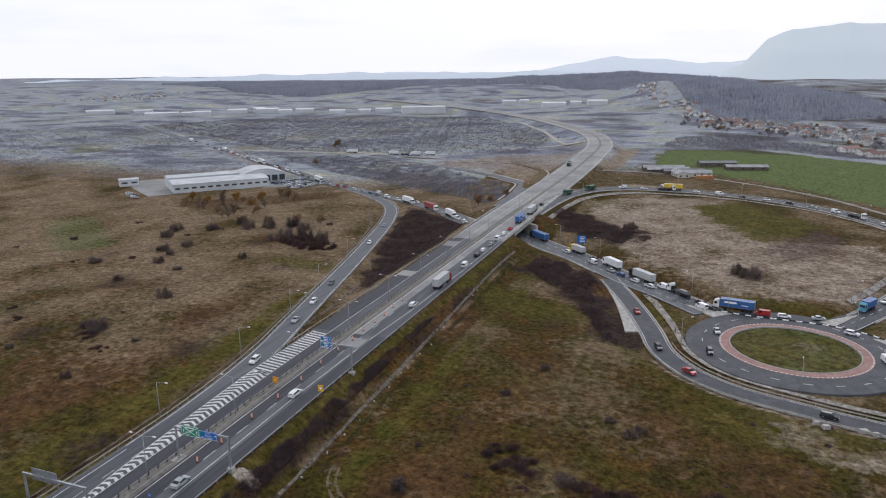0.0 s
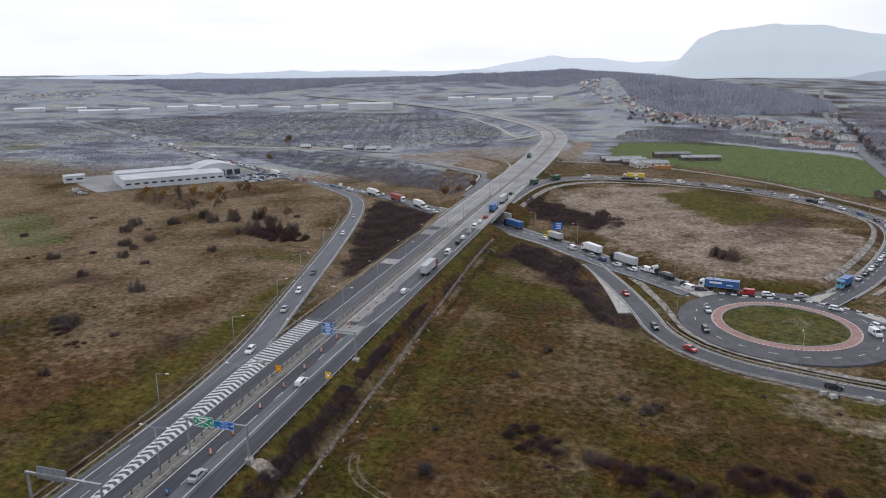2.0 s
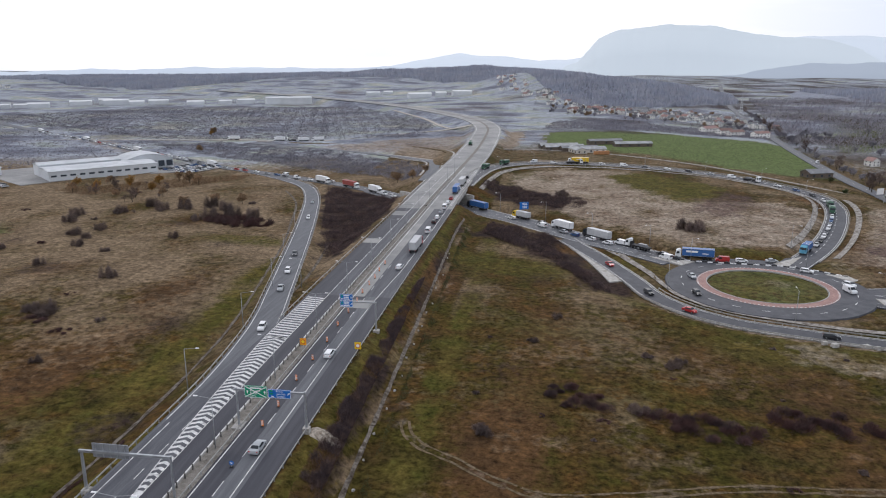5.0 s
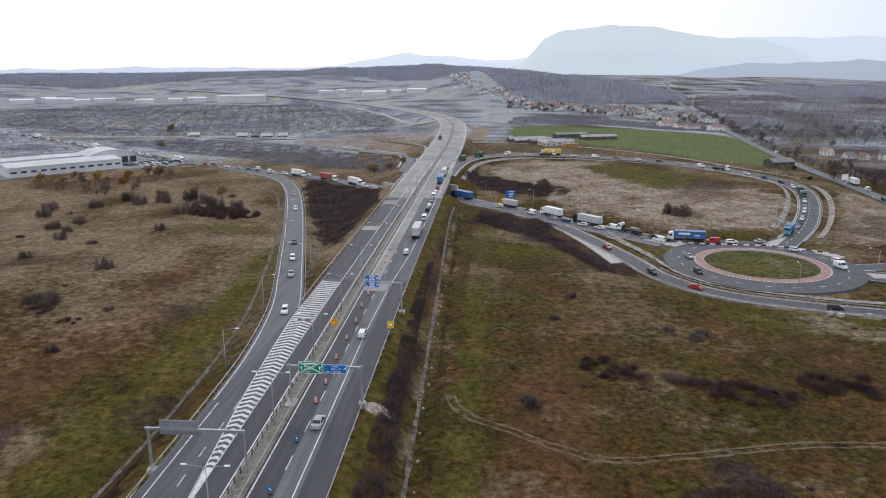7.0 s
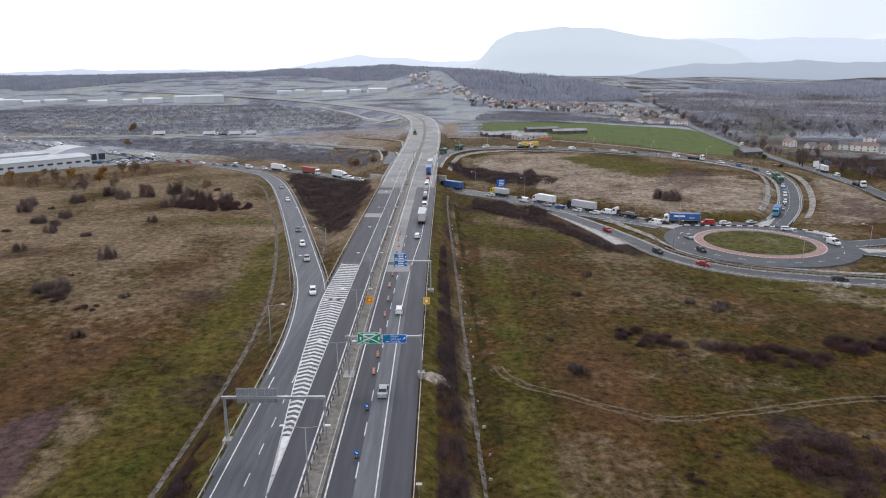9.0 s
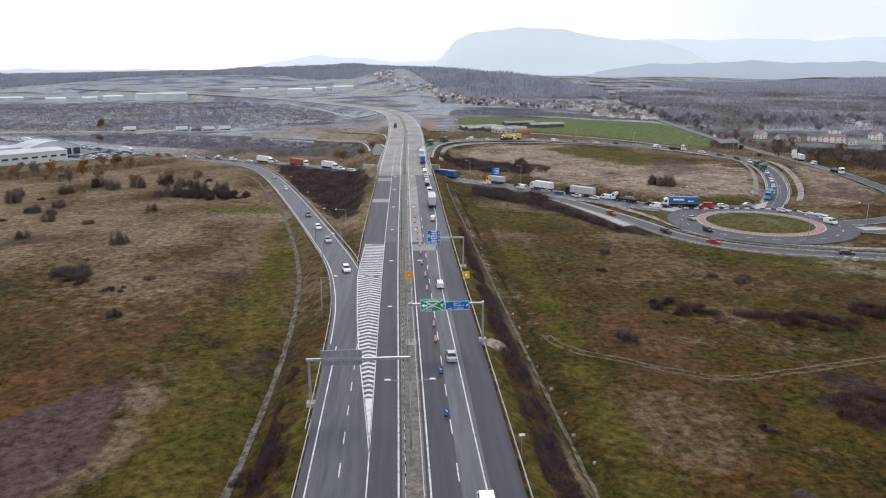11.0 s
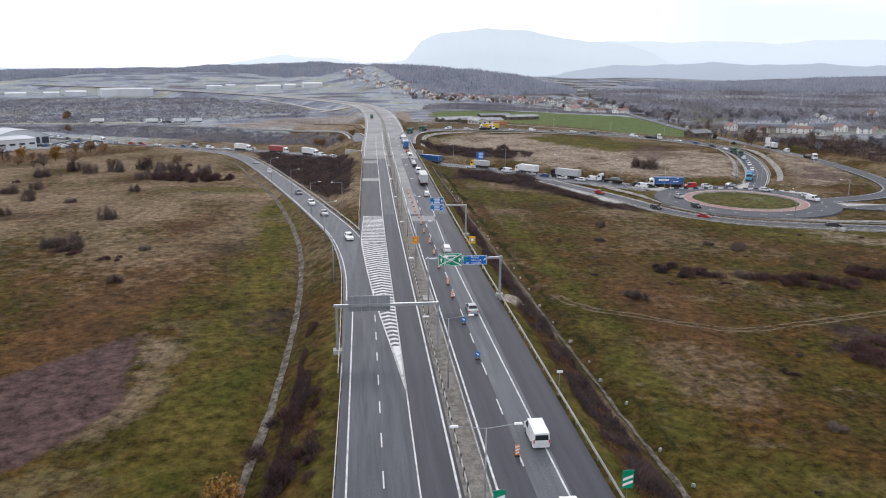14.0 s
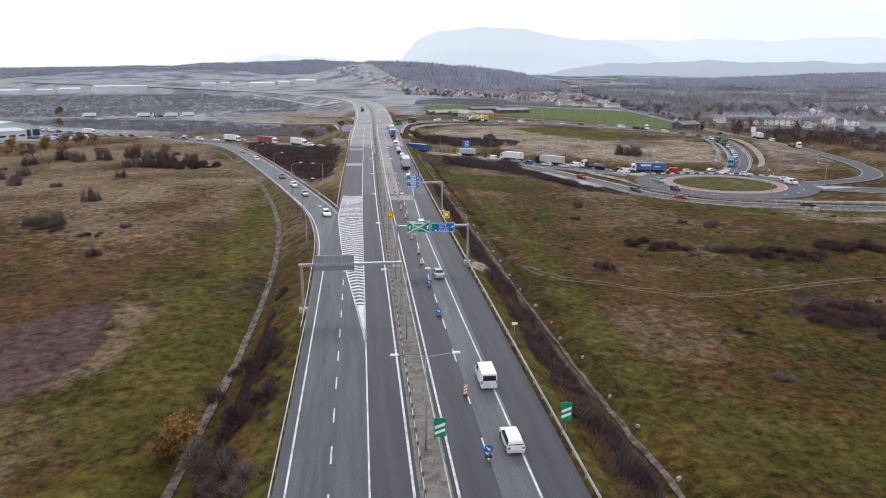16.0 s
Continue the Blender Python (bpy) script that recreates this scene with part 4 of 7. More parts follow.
def hatch(x0, y0, x1, y1, wide):
    b.quad([(x0, y0, 0.012), (x1, y1, 0.012), (x1, y1 + wide, 0.012), (x0, y0 + wide, 0.012)])


y = 107.0
b.quad([(0, 91.5, 0.012), (-0.02, 106.6, 0.012), (border_x(106.6), 106.6, 0.012)])
while y < 172:
    xl = border_x(y)
    xm = xl / 2
    rise = -xm * 0.62
    hatch(xl, y, xm, y + rise, 0.82)
    hatch(xm, y + rise, 0, y, 0.82)
    y += 1.72
while y < 203.4:
    hatch(border_x(y), y, 0, y - 0.9, 0.75)
    y += 1.62
for line, offs in ((UNDER_ROAD, (-6.4, 5.7)), (LOOP_RAMP, (-4.2, 4.2)), (SLIP_ROAD, (-3.2, 3.2)), (EAST_ROAD, (-6.0, 6.0)), (NORTH_EXIT, (-3.6, 3.6))):
    for off in offs:
        if line is UNDER_ROAD:
            stripe([p for p in line if p.x > -36], off, 0.2, 0.05)
            continue
        stripe(line, off, 0.2, 0.05)
dashes([p for p in UNDER_ROAD if p.x > -36], -2.4, 0.2, 3, 6, 0.05)
dashes([p for p in UNDER_ROAD if p.x > -36], 1.8, 0.2, 3, 6, 0.05)
dashes([p for p in UNDER_ROAD if p.x < -36], 0, 0.2, 3, 9, 0.05)
dashes(LOOP_RAMP, 0, 0.2, 3, 7, 0.05)
dashes(EAST_ROAD, 2.5, 0.2, 3, 6, 0.05)
dashes(OLD_ROAD, 0, 0.2, 4, 12, 0.13)
for i in range(0, 60, 3):
    a, c = 6.283185 * i / 60, 6.283185 * (i + 0.9) / 60
    b.quad([(CENTRE[0] + r * math.cos(t), CENTRE[1] + r * math.sin(t), -6.74) for r, t in ((26.9, a), (27.15, a), (27.15, c), (26.9, c))])
setting("road_markings", b, M["paint"], "worn white lines, hatching and dashes on the roads", "marking")

# ---- bridge ----
bridge = tagged(new("bridge"), "concrete motorway bridge over the lower road", "bridge", kind="structure")
deck_line = between(MOTORWAY, 352, 414)
part("deck", Build().ribbon(deck_line, -13.0, 13.6, -0.52, 1.0), M["concrete"], bridge)
cross = (Vector((38, 355, 0)) - Vector((-16, 397, 0))).normalized()
turn = math.atan2(cross.y, cross.x)
normal = Vector((-cross.y, cross.x, 0))
mid = Vector((5.5, 381.5, 0))
for k in (-1, 1):
    c = mid + normal * (k * 9.2)
    part("abutment", Build().box((c.x, c.y, -4.3), (36, 1.2, 6.0), turn), M["concrete"], bridge)
for off in (-12.8, 13.4):
    r = Build().ribbon(deck_line, off - 0.2, off + 0.2, 0.75, 0.9)
    part("parapet", r, M["concrete"], bridge)

# ---- helpers for things ----
def fast_mesh(name, verts, tris, mats, tri_mats=None):
    """A triangle mesh from arrays."""
    verts, tris = np.asarray(verts, np.float32).reshape(-1, 3), np.asarray(tris, np.int32).reshape(-1, 3)
    me = bpy.data.meshes.new(name)
    me.vertices.add(len(verts))
    me.vertices.foreach_set("co", verts.ravel())
    me.loops.add(tris.size)
    me.loops.foreach_set("vertex_index", tris.ravel())
    me.polygons.add(len(tris))
    me.polygons.foreach_set("loop_start", np.arange(0, tris.size, 3, dtype=np.int32))
    for m in mats if isinstance(mats, (list, tuple)) else [mats]:
        me.materials.append(m)
    if tri_mats is not None:
        me.polygons.foreach_set("material_index", np.asarray(tri_mats, np.int32))
    me.update(calc_edges=True)
    me.validate()
    return me


def blades(r, base, height, width, lean):
    """One slim triangle per base point: its corners, three rows each."""
    n = len(base)
    a = r.uniform(0, 6.283, n)
    w = (width * r.uniform(0.6, 1.4, n))[:, None]
    h = height * r.uniform(0.5, 1.3, n)
    side = np.stack([np.cos(a), np.sin(a), np.zeros(n)], -1) * w
    t = r.uniform(0, 6.283, n)
    k = lean * r.uniform(0.2, 1.0, n) * h
    tip = base + np.stack([np.cos(t) * k, np.sin(t) * k, h], -1)
    return np.stack([base - side, base + side, tip], 1).reshape(-1, 3)


def tris_of(count):
    return np.arange(count).reshape(-1, 3)


def z_at(x, y):
    return float(ground_z(x, y))


def empty(name, m, label, category, group="", kind=""):
    ob = new(name)
    ob.matrix_world = m
    return tagged(ob, label, category, group, kind)


def text_mesh(words, size, mat, parent, at, align="LEFT"):
    """Built-in font lettering that faces -y, as a mesh part."""
    cu = bpy.data.curves.new("lettering", "FONT")
    cu.body, cu.size, cu.align_x, cu.align_y = words, size, align, "CENTER"
    tmp = bpy.data.objects.new("lettering_curve", cu)
    scene.collection.objects.link(tmp)
    bpy.context.view_layer.update()
    me = bpy.data.meshes.new_from_object(tmp.evaluated_get(bpy.context.evaluated_depsgraph_get()))
    bpy.data.objects.remove(tmp)
    me.materials.clear()
    me.materials.append(mat)
    ob = new("lettering", me)
    ob.parent = parent
    ob.matrix_basis = pose(*at, 90, 0, 0)
    return ob


# ---- guard rails ----
def rail_profile(line, off, dz, mat_build):
    """A W-shaped beam along a line."""
    at = sides(line)
    section = [(0.09, 0.78), (0.0, 0.79), (0.07, 0.71), (0.0, 0.61), (0.07, 0.51), (0.0, 0.42)]
    n = len(mat_build.v)
    for p, s in zip(line, at):
        for u, z in section:
            q = p + s * (off + u)
            mat_build.v.append((q.x, q.y, q.z + z + dz))
    k = len(section)
    for i in range(len(line) - 1):
        for j in range(k - 1):
            m = n + i * k + j
            mat_build.f.append((m, m + 1, m + k + 1, m + k)), mat_build.m.append(0)
    return mat_build


post_mesh = Build().box((0, 0, 0.33), (0.12, 0.16, 0.86)).mesh("post", M["steel"])
paddle_mesh = Build().box((0, 0, 0.55), (0.2, 0.24, 1.15), taper=(0.8, 0.7)).mesh("post", M["post"])


def spaced(line, step):
    """Places every step metres along a line, with the way to the right."""
    left, out_places = 0.0, []
    for p, q in zip(line, line[1:]):
        d = q - p
        n = d.length
        while left < n:
            u = d / n
            out_places.append((p + u * left, Vector((u.y, -u.x, 0)).normalized()))
            left += step
        left -= n
    return out_places


def guard_rail(line, off, label, step=4.0, post=post_mesh, near_y=(45, 235), dz=0.0):
    thing = tagged(new("guard_rail"), label, "guard rail", "guard rails")
    part("beam", rail_profile(line, off, dz, Build()), M["rail"], thing)
    rest = Build()
    for p, s in spaced(line, step):
        q = p + s * (off + 0.06)
        if near_y[0] < q.y < near_y[1]:
            ob = new("post", post)
            ob.parent = thing
            ob.matrix_basis = Matrix.Translation((q.x, q.y, q.z + dz))
        elif q.y > 0:
            rest.box((q.x, q.y, q.z + 0.3 + dz), (0.12, 0.16, 0.8))
    if rest.v:
        tagged(part("post_run", rest, M["steel"], thing), kind="stuff")
    return thing


guard_rail(between(MOTORWAY, 0, 352), 13.75, "galvanised steel guard rail along the hard shoulder")
guard_rail(between(MOTORWAY, 0, 99), -14.15, "galvanised steel guard rail along the outer lane")
guard_rail([p for p in EXIT_RAMP if 95 < p.y < 430], -4.4, "galvanised steel guard rail along the outside of the ramp")
guard_rail([p for p in EXIT_RAMP if p.y > 184 and p.y < 455], 4.4, "galvanised steel guard rail along the inside of the ramp")
guard_rail([Vector((-6.6, y, 0)) for y in (183, 200)] + [p + Vector((-12.3, 0, 0)) for p in between(MOTORWAY, 206, 352)], 0, "galvanised steel guard rail beside the closed lane")
guard_rail(between(MOTORWAY, 0, 420), -0.95, "steel median barrier with dark anti-glare posts", 2.7, paddle_mesh, (45, 300))
guard_rail(between(MOTORWAY, 0, 420), 1.2, "galvanised steel median guard rail")
guard_rail([p for p in SLIP_ROAD if p.y < 262], 4.4, "galvanised steel guard rail along the slip road", near_y=(190, 270), dz=0.05)
guard_rail([p for p in SLIP_ROAD if p.y < 250], -4.6, "galvanised steel guard rail between slip road and roundabout", near_y=(190, 260), dz=0.05)
guard_rail([p for p in LOOP_RAMP[6:-4]], 5.4, "galvanised steel guard rail outside the loop ramp", near_y=(0, 1))

# ---- sign gantries ----
def panel(name, x0, x1, z0, z1, y, mat, parent, label, rim=True, depth=0.12):
    p = part(name, Build().box(((x0 + x1) / 2, y, (z0 + z1) / 2), (x1 - x0, depth, z1 - z0)), mat, parent, label)
    if rim:
        b = Build()
        for (cx, cz, w, h) in (((x0 + x1) / 2, z1 - 0.06, x1 - x0, 0.06), ((x0 + x1) / 2, z0 + 0.06, x1 - x0, 0.06), (x0 + 0.06, (z0 + z1) / 2, 0.06, z1 - z0), (x1 - 0.06, (z0 + z1) / 2, 0.06, z1 - z0)):
            b.box((cx, y - depth / 2 - 0.012, cz), (w, 0.02, h))
        part("border", b, M["sign_white"], p, "white border")
    return p


def arrow(parent, x, z, y, size, angle=0.0):
    """A white arrow that points up, turned clockwise."""
    pts = [(-0.12, -0.5), (0.12, -0.5), (0.12, 0.05), (0.34, 0.05), (0, 0.5), (-0.34, 0.05), (-0.12, 0.05)]
    c, s = math.cos(angle), math.sin(angle)
    part("arrow", Build().quad([(x + size * (u * c + v * s), y, z + size * (-u * s + v * c)) for u, v in pts]), M["sign_white"], parent, "white arrow")


def bars(parent, x, z, y, width, height, mat=None):
    part("text_bar", Build().box((x, y, z), (width, 0.02, height)), mat or M["sign_white"], parent)


gantry = empty("sign_gantry", pose(0, 128.7, 0), "grey steel gantry with crossed-out green and blue direction panels", "road sign")
part("post", Build().box((19.3, 0, 3.9), (0.42, 0.36, 7.8), taper=(0.8, 0.8)), M["steel"], gantry)
part("post", Build().box((6.2, 0, 3.9), (0.34, 0.3, 7.8), taper=(0.8, 0.8)), M["steel"], gantry)
part("beam", Build().box((12.6, 0, 7.45), (13.8, 0.34, 0.36)), M["steel"], gantry)
part("footing", Build().box((19.3, 0, 0.1), (1.3, 1.3, 1.2), taper=(0.95, 0.95)), M["concrete"], gantry, "pale concrete footing")
part("footing", Build().box((6.2, 0, 0.12), (1.9, 3.0, 0.3)), M["kerb"], gantry, "pale concrete footing")
g = panel("green_panel", 7.95, 12.25, 6.2, 8.5, -0.3, M["sign_green"], gantry, "green motorway panel struck out with a white cross")
for words, z in (("București", 7.55), ("Pitești", 7.05), ("Deva", 6.55)):
    text_mesh(words, 0.5, M["sign_white"], g, (9.0, -0.375, z))
bars(g, 10.1, 8.1, -0.38, 2.2, 0.26)
arrow(g, 8.5, 7.3, -0.38, 0.75)
arrow(g, 11.8, 7.3, -0.38, 0.75)
for k in (-1, 1):
    part("cross_bar", Build().box((10.1, -0.40, 7.35), (4.4, 0.03, 0.14)), M["sign_white"], g, "white cross bar").matrix_basis = Matrix.Translation((10.1, 0, 7.35)) @ Matrix.Rotation(k * 0.47, 4, "Y") @ Matrix.Translation((-10.1, 0, -7.35))
g = panel("blue_panel", 12.4, 16.75, 6.35, 8.05, -0.3, M["sign_blue"], gantry, "blue direction panel with white lettering")
for words, z in (("Brașov", 7.72), ("Sibiu Sud", 7.2), ("Cisnădie", 6.68)):
    text_mesh(words, 0.5, M["sign_white"], g, (13.9, -0.375, z))
bars(g, 13.0, 7.72, -0.38, 0.7, 0.3, M["sign_green"])
bars(g, 13.0, 7.2, -0.38, 0.7, 0.3, M["sign_green"])
bars(g, 13.3, 6.68, -0.38, 0.5, 0.16)
arrow(g, 16.35, 7.3, -0.38, 0.6, 0.78)

gantry = empty("sign_gantry", pose(0, 105.6, 0), "grey steel gantry with the bare back of a large sign panel", "road sign")
part("post", Build().box((-9.3, 0, 3.4), (0.42, 0.36, 7.4), taper=(0.8, 0.8)), M["steel"], gantry)
part("post", Build().box((5.6, 0, 3.5), (0.34, 0.3, 7.0), taper=(0.8, 0.8)), M["steel"], gantry)
part("beam", Build().box((-2.0, 0, 6.95), (15.4, 0.36, 0.4)), M["steel"], gantry)
part("footing", Build().box((-9.3, 0, -0.5), (1.3, 1.3, 1.4)), M["concrete"], gantry, "concrete footing")
g = part("sign_panel", Build().box((-4.5, 0.3, 7.1), (6.1, 0.1, 2.4)), M["sign_back"], gantry, "unpainted grey back of a sign")
for i in range(5):
    part("stiffener", Build().box((-6.9 + i * 1.2, 0.2, 7.1), (0.09, 0.1, 2.4)), M["steel"], g)

gantry = empty("sign_gantry", pose(0, 180.5, 0), "grey cantilever gantry with two stacked blue direction panels", "road sign")
part("post", Build().box((20.3, 0, 3.6), (0.4, 0.36, 7.6), taper=(0.8, 0.8)), M["steel"], gantry)
part("beam", Build().box((16.6, 0, 7.25), (7.8, 0.3, 0.34)), M["steel"], gantry)
part("footing", Build().box((20.3, 0, -0.7), (1.5, 1.5, 1.4)), M["concrete"], gantry, "concrete footing")
for z0, z1, angle in ((7.65, 9.3, 0.0), (5.95, 7.55, 0.78)):
    g = panel("blue_panel", 11.2, 14.5, z0, z1, -0.28, M["sign_blue"], gantry, "blue direction panel")
    for i in range(3):
        bars(g, 12.9, z1 - 0.35 - i * 0.46, -0.36, 1.5 - 0.2 * (i % 2), 0.22)
        bars(g, 11.7, z1 - 0.35 - i * 0.46, -0.36, 0.45, 0.26, M["sign_white"] if i == 2 else M["sign_green"])
    arrow(g, 14.1, (z0 + z1) / 2, -0.36, 0.6, angle)

# ---- street lamps ----
def street_lamp(m, arms, height, label, reach=2.6, group="street lamps"):
    lamp = empty("street_lamp", m, label, "street lamp", group)
    part("pole", Build().tube((0, 0, -0.6), (0, 0, height - 0.3), 0.11, 0.06), M["pole"], lamp, shade=True)
    for k in arms:
        part("arm", Build().tube((0, 0, height - 0.35), (k * reach, 0, height), 0.045, 0.035, 6), M["pole"], lamp)
        part("head", Build().box((k * (reach + 0.3), 0, height + 0.03), (0.8, 0.26, 0.14), taper=(0.85, 0.7)), M["sign_white"], lamp, "pale lamp head")
    return lamp


twin = street_lamp(pose(5.5, 62.3, 0), (-1, 1), 10, "grey twin-arm street lamp on the median")
for i in range(-1, 14):
    if i:
        place = between(MOTORWAY, 60 + 29 * i, 65 + 29 * i)[0]
        if 360 < place.y < 405:
            continue
        copy_thing(twin, pose(place.x - 0.1, 62.3 + 29 * i, 0))
single = street_lamp(pose(-11.3, 143, -0.8), (1,), 9.6, "grey single-arm street lamp beside the ramp")
for x, y, z, turn in ((-14.9, 180, -0.9, 14), (-20.6, 215.6, -1.6, 22), (-29.5, 250, -2.6, 24), (-42, 297, -4.4, 22), (-11.5, 216, -1.6, 198)):
    copy_thing(single, pose(x, y, z, 0, 0, turn))
for i in range(5):
    a = 0.9 + i * 1.256
    x, y = CENTRE[0] + 34.5 * math.cos(a), CENTRE[1] + 34.5 * math.sin(a)
    copy_thing(single, pose(x, y, z_at(x, y), 0, 0, math.degrees(a) + 180))
for p, s in spaced([p for p in UNDER_ROAD if 30 < p.x < 104], 30) + spaced(LOOP_RAMP[4:-10], 42):
    q = p - s * 8.6
    copy_thing(single, pose(q.x, q.y, z_at(q.x, q.y), 0, 0, math.degrees(math.atan2(s.y, s.x))))

# ---- small signs and road works boards ----
def board(x, y, z, width, height, mat, label, disc=None, marks=None, foot=1.2):
    s = empty("traffic_sign", pose(x, y, z), label, "traffic sign")
    part("post", Build().tube((0, 0, -0.4), (0, 0, foot + height), 0.04, n=6), M["steel"], s)
    part("board", Build().box((0, -0.07, foot + height / 2), (width, 0.05, height)), mat, s)
    if disc:
        ringed = part("disc", Build().tube((0, -0.10, foot + height / 2), (0, -0.13, foot + height / 2), width * 0.36, n=20), M["red"], s, "red-rimmed disc")
        part("face", Build().tube((0, -0.13, foot + height / 2), (0, -0.15, foot + height / 2), width * 0.26, n=20), disc, ringed)
    for (u, v, w, h, mt) in marks or ():
        part("stripe", Build().box((u, -0.105, foot + v), (w, 0.02, h), taper=(1, 1)), mt, s)
    return s


board(6.45, 165, 0.05, 1.5, 1.7, M["amber"], "amber road works board with a round sign", M["yellow"], foot=1.4)
board(19.6, 165, -0.4, 1.5, 1.7, M["yellow"], "yellow road works board with a round sign", M["sign_white"], foot=1.6)
for x, y, z in ((20.2, 65.4, -0.4), (6.9, 62.6, 0.05)):
    s = board(x, y, z, 1.15, 2.0, M["sign_green"], "green motorway distance board with white bars", foot=1.2)
    for i in range(2):
        part("stripe", Build().quad([(-0.5, -0.11, 1.45 + 0.6 * i), (0.5, -0.11, 1.8 + 0.6 * i), (0.5, -0.11, 2.1 + 0.6 * i), (-0.5, -0.11, 1.75 + 0.6 * i)]), M["sign_white"], s)
board(20.1, 90.3, -0.6, 0.8, 0.35, M["sign_white"], "small white board on a slim post", foot=2.6)


def beacon(x, y, turn):
    s = empty("road_works_beacon", pose(x, y, 0.0, 0, 0, turn), "orange and white striped road works beacon on a rubber foot", "traffic beacon", "road works beacons")
    part("foot", Build().box((0, 0, 0.07), (0.6, 0.5, 0.14), taper=(0.8, 0.8)), M["rubber"], s)
    part("panel", Build().box((0, 0, 0.72), (0.42, 0.08, 1.2)), M["orange"], s)
    for i in range(3):
        part("stripe", Build().quad([(-0.2, -0.05, 0.25 + 0.36 * i), (0.2, -0.05, 0.42 + 0.36 * i), (0.2, -0.05, 0.58 + 0.36 * i), (-0.2, -0.05, 0.41 + 0.36 * i)]), M["sign_white"], s)
    return s


first = beacon(11.0, 73.7, 0)
for i, y in enumerate((129, 137, 149, 160, 171, 182, 192, 201, 209, 217, 224, 232, 240)):
    copy_thing(first, pose(11.0 - 0.012 * (y - 100) + 0.2 * math.sin(i * 2.1), y, 0, 0, 0, 8 * math.sin(i * 3.3)))
for x, y in ((10.8, 100.3), (10.8, 115.0), (11.3, 60.5)):
    s = empty("arrow_beacon", pose(x, y, 0), "round blue arrow sign on a low rubber foot", "traffic beacon", "arrow beacons")
    part("foot", Build().box((0, 0, 0.07), (0.7, 0.5, 0.14), taper=(0.8, 0.8)), M["rubber"], s)
    part("post", Build().tube((0, 0, 0), (0, 0, 0.6), 0.04, n=6), M["steel"], s)
    d = part("disc", Build().tube((0, -0.03, 0.85), (0, 0.03, 0.85), 0.42, n=20), M["sign_blue"], s, "blue disc")
    arrow(d, 0, 0.85, -0.045, 0.55, 2.3)

big = empty("direction_sign", pose(52, 356, z_at(52, 356), 0, 0, 200), "large blue direction board on two posts beside the lower road", "road sign")
for x in (-1.6, 1.6):
    part("post", Build().tube((x, 0, -0.3), (x, 0, 5.6), 0.08, n=6), M["steel"], big)
g = part("board", Build().box((0, 0.1, 4.2), (4.4, 0.1, 3.6)), M["sign_blue"], big)
for i in range(4):
    part("text_bar", Build().box((-0.3, 0.17, 5.4 - 0.75 * i), (2.4, 0.03, 0.3)), M["sign_white"], g)
big = empty("direction_sign", pose(238, 418, z_at(238, 418), 0, 0, 25), "white advance direction board on a tall mast", "road sign")
part("mast", Build().box((2.8, 0, 3.2), (0.3, 0.3, 7.0)), M["steel"], big)
part("arm", Build().box((1.4, 0, 6.4), (3.0, 0.2, 0.25)), M["steel"], big)
part("board", Build().box((-0.8, -0.1, 6.2), (4.6, 0.1, 3.2)), M["sign_white"], big)

# ---- vehicles ----
PAINTS = {
    "white": paint("car_paint_white", (0.72, 0.73, 0.74)),
    "silver": paint("car_paint_silver", (0.38, 0.4, 0.42)),
    "black": paint("car_paint_black", (0.025, 0.026, 0.03)),
    "grey": paint("car_paint_grey", (0.12, 0.125, 0.135)),
    "blue": paint("car_paint_blue", (0.035, 0.09, 0.22)),
    "red": paint("car_paint_red", (0.36, 0.03, 0.03)),
    "yellow": paint("truck_paint_yellow", (0.7, 0.47, 0.03)),
    "green": paint("truck_paint_green", (0.035, 0.1, 0.06)),
    "tarp": paint("trailer_tarpaulin_grey", (0.45, 0.46, 0.47), 0.6),
    "blue_tarp": paint("trailer_tarpaulin_blue", (0.04, 0.12, 0.32), 0.5),
    "brown": paint("trailer_tarpaulin_red", (0.3, 0.07, 0.06), 0.6),
    "sky": paint("truck_paint_light_blue", (0.1, 0.32, 0.46)),
}
wheel_mesh = Build().tube((-0.11, 0, 0), (0.11, 0, 0), 0.32, n=14).tube((-0.125, 0, 0), (0.125, 0, 0), 0.19, n=10, mat=1).mesh("wheel", [M["rubber"], M["steel"]])
big_wheel_mesh = Build().tube((-0.15, 0, 0), (0.15, 0, 0), 0.5, n=14).mesh("wheel", M["rubber"], True)


def extrude(profile, widths):
    """A body from a side outline of (y, z) and the half width at each of its points."""
    b = Build()
    n = len(profile)
    for s in (-1, 1):
        b.v += [(s * w, y, z) for (y, z), w in zip(profile, widths)]
    b.f += [tuple(reversed(range(n))), tuple(range(n, 2 * n))]
    b.m += [0, 0]
    for i in range(n):
        j = (i + 1) % n
        b.f.append((i, j, n + j, n + i)), b.m.append(0)
    return b


def add_wheels(thing, places, mesh):
    for x, y, r in places:
        w = new("wheel", mesh)
        w.parent = thing
        w.matrix_basis = Matrix.Translation((x, y, r))


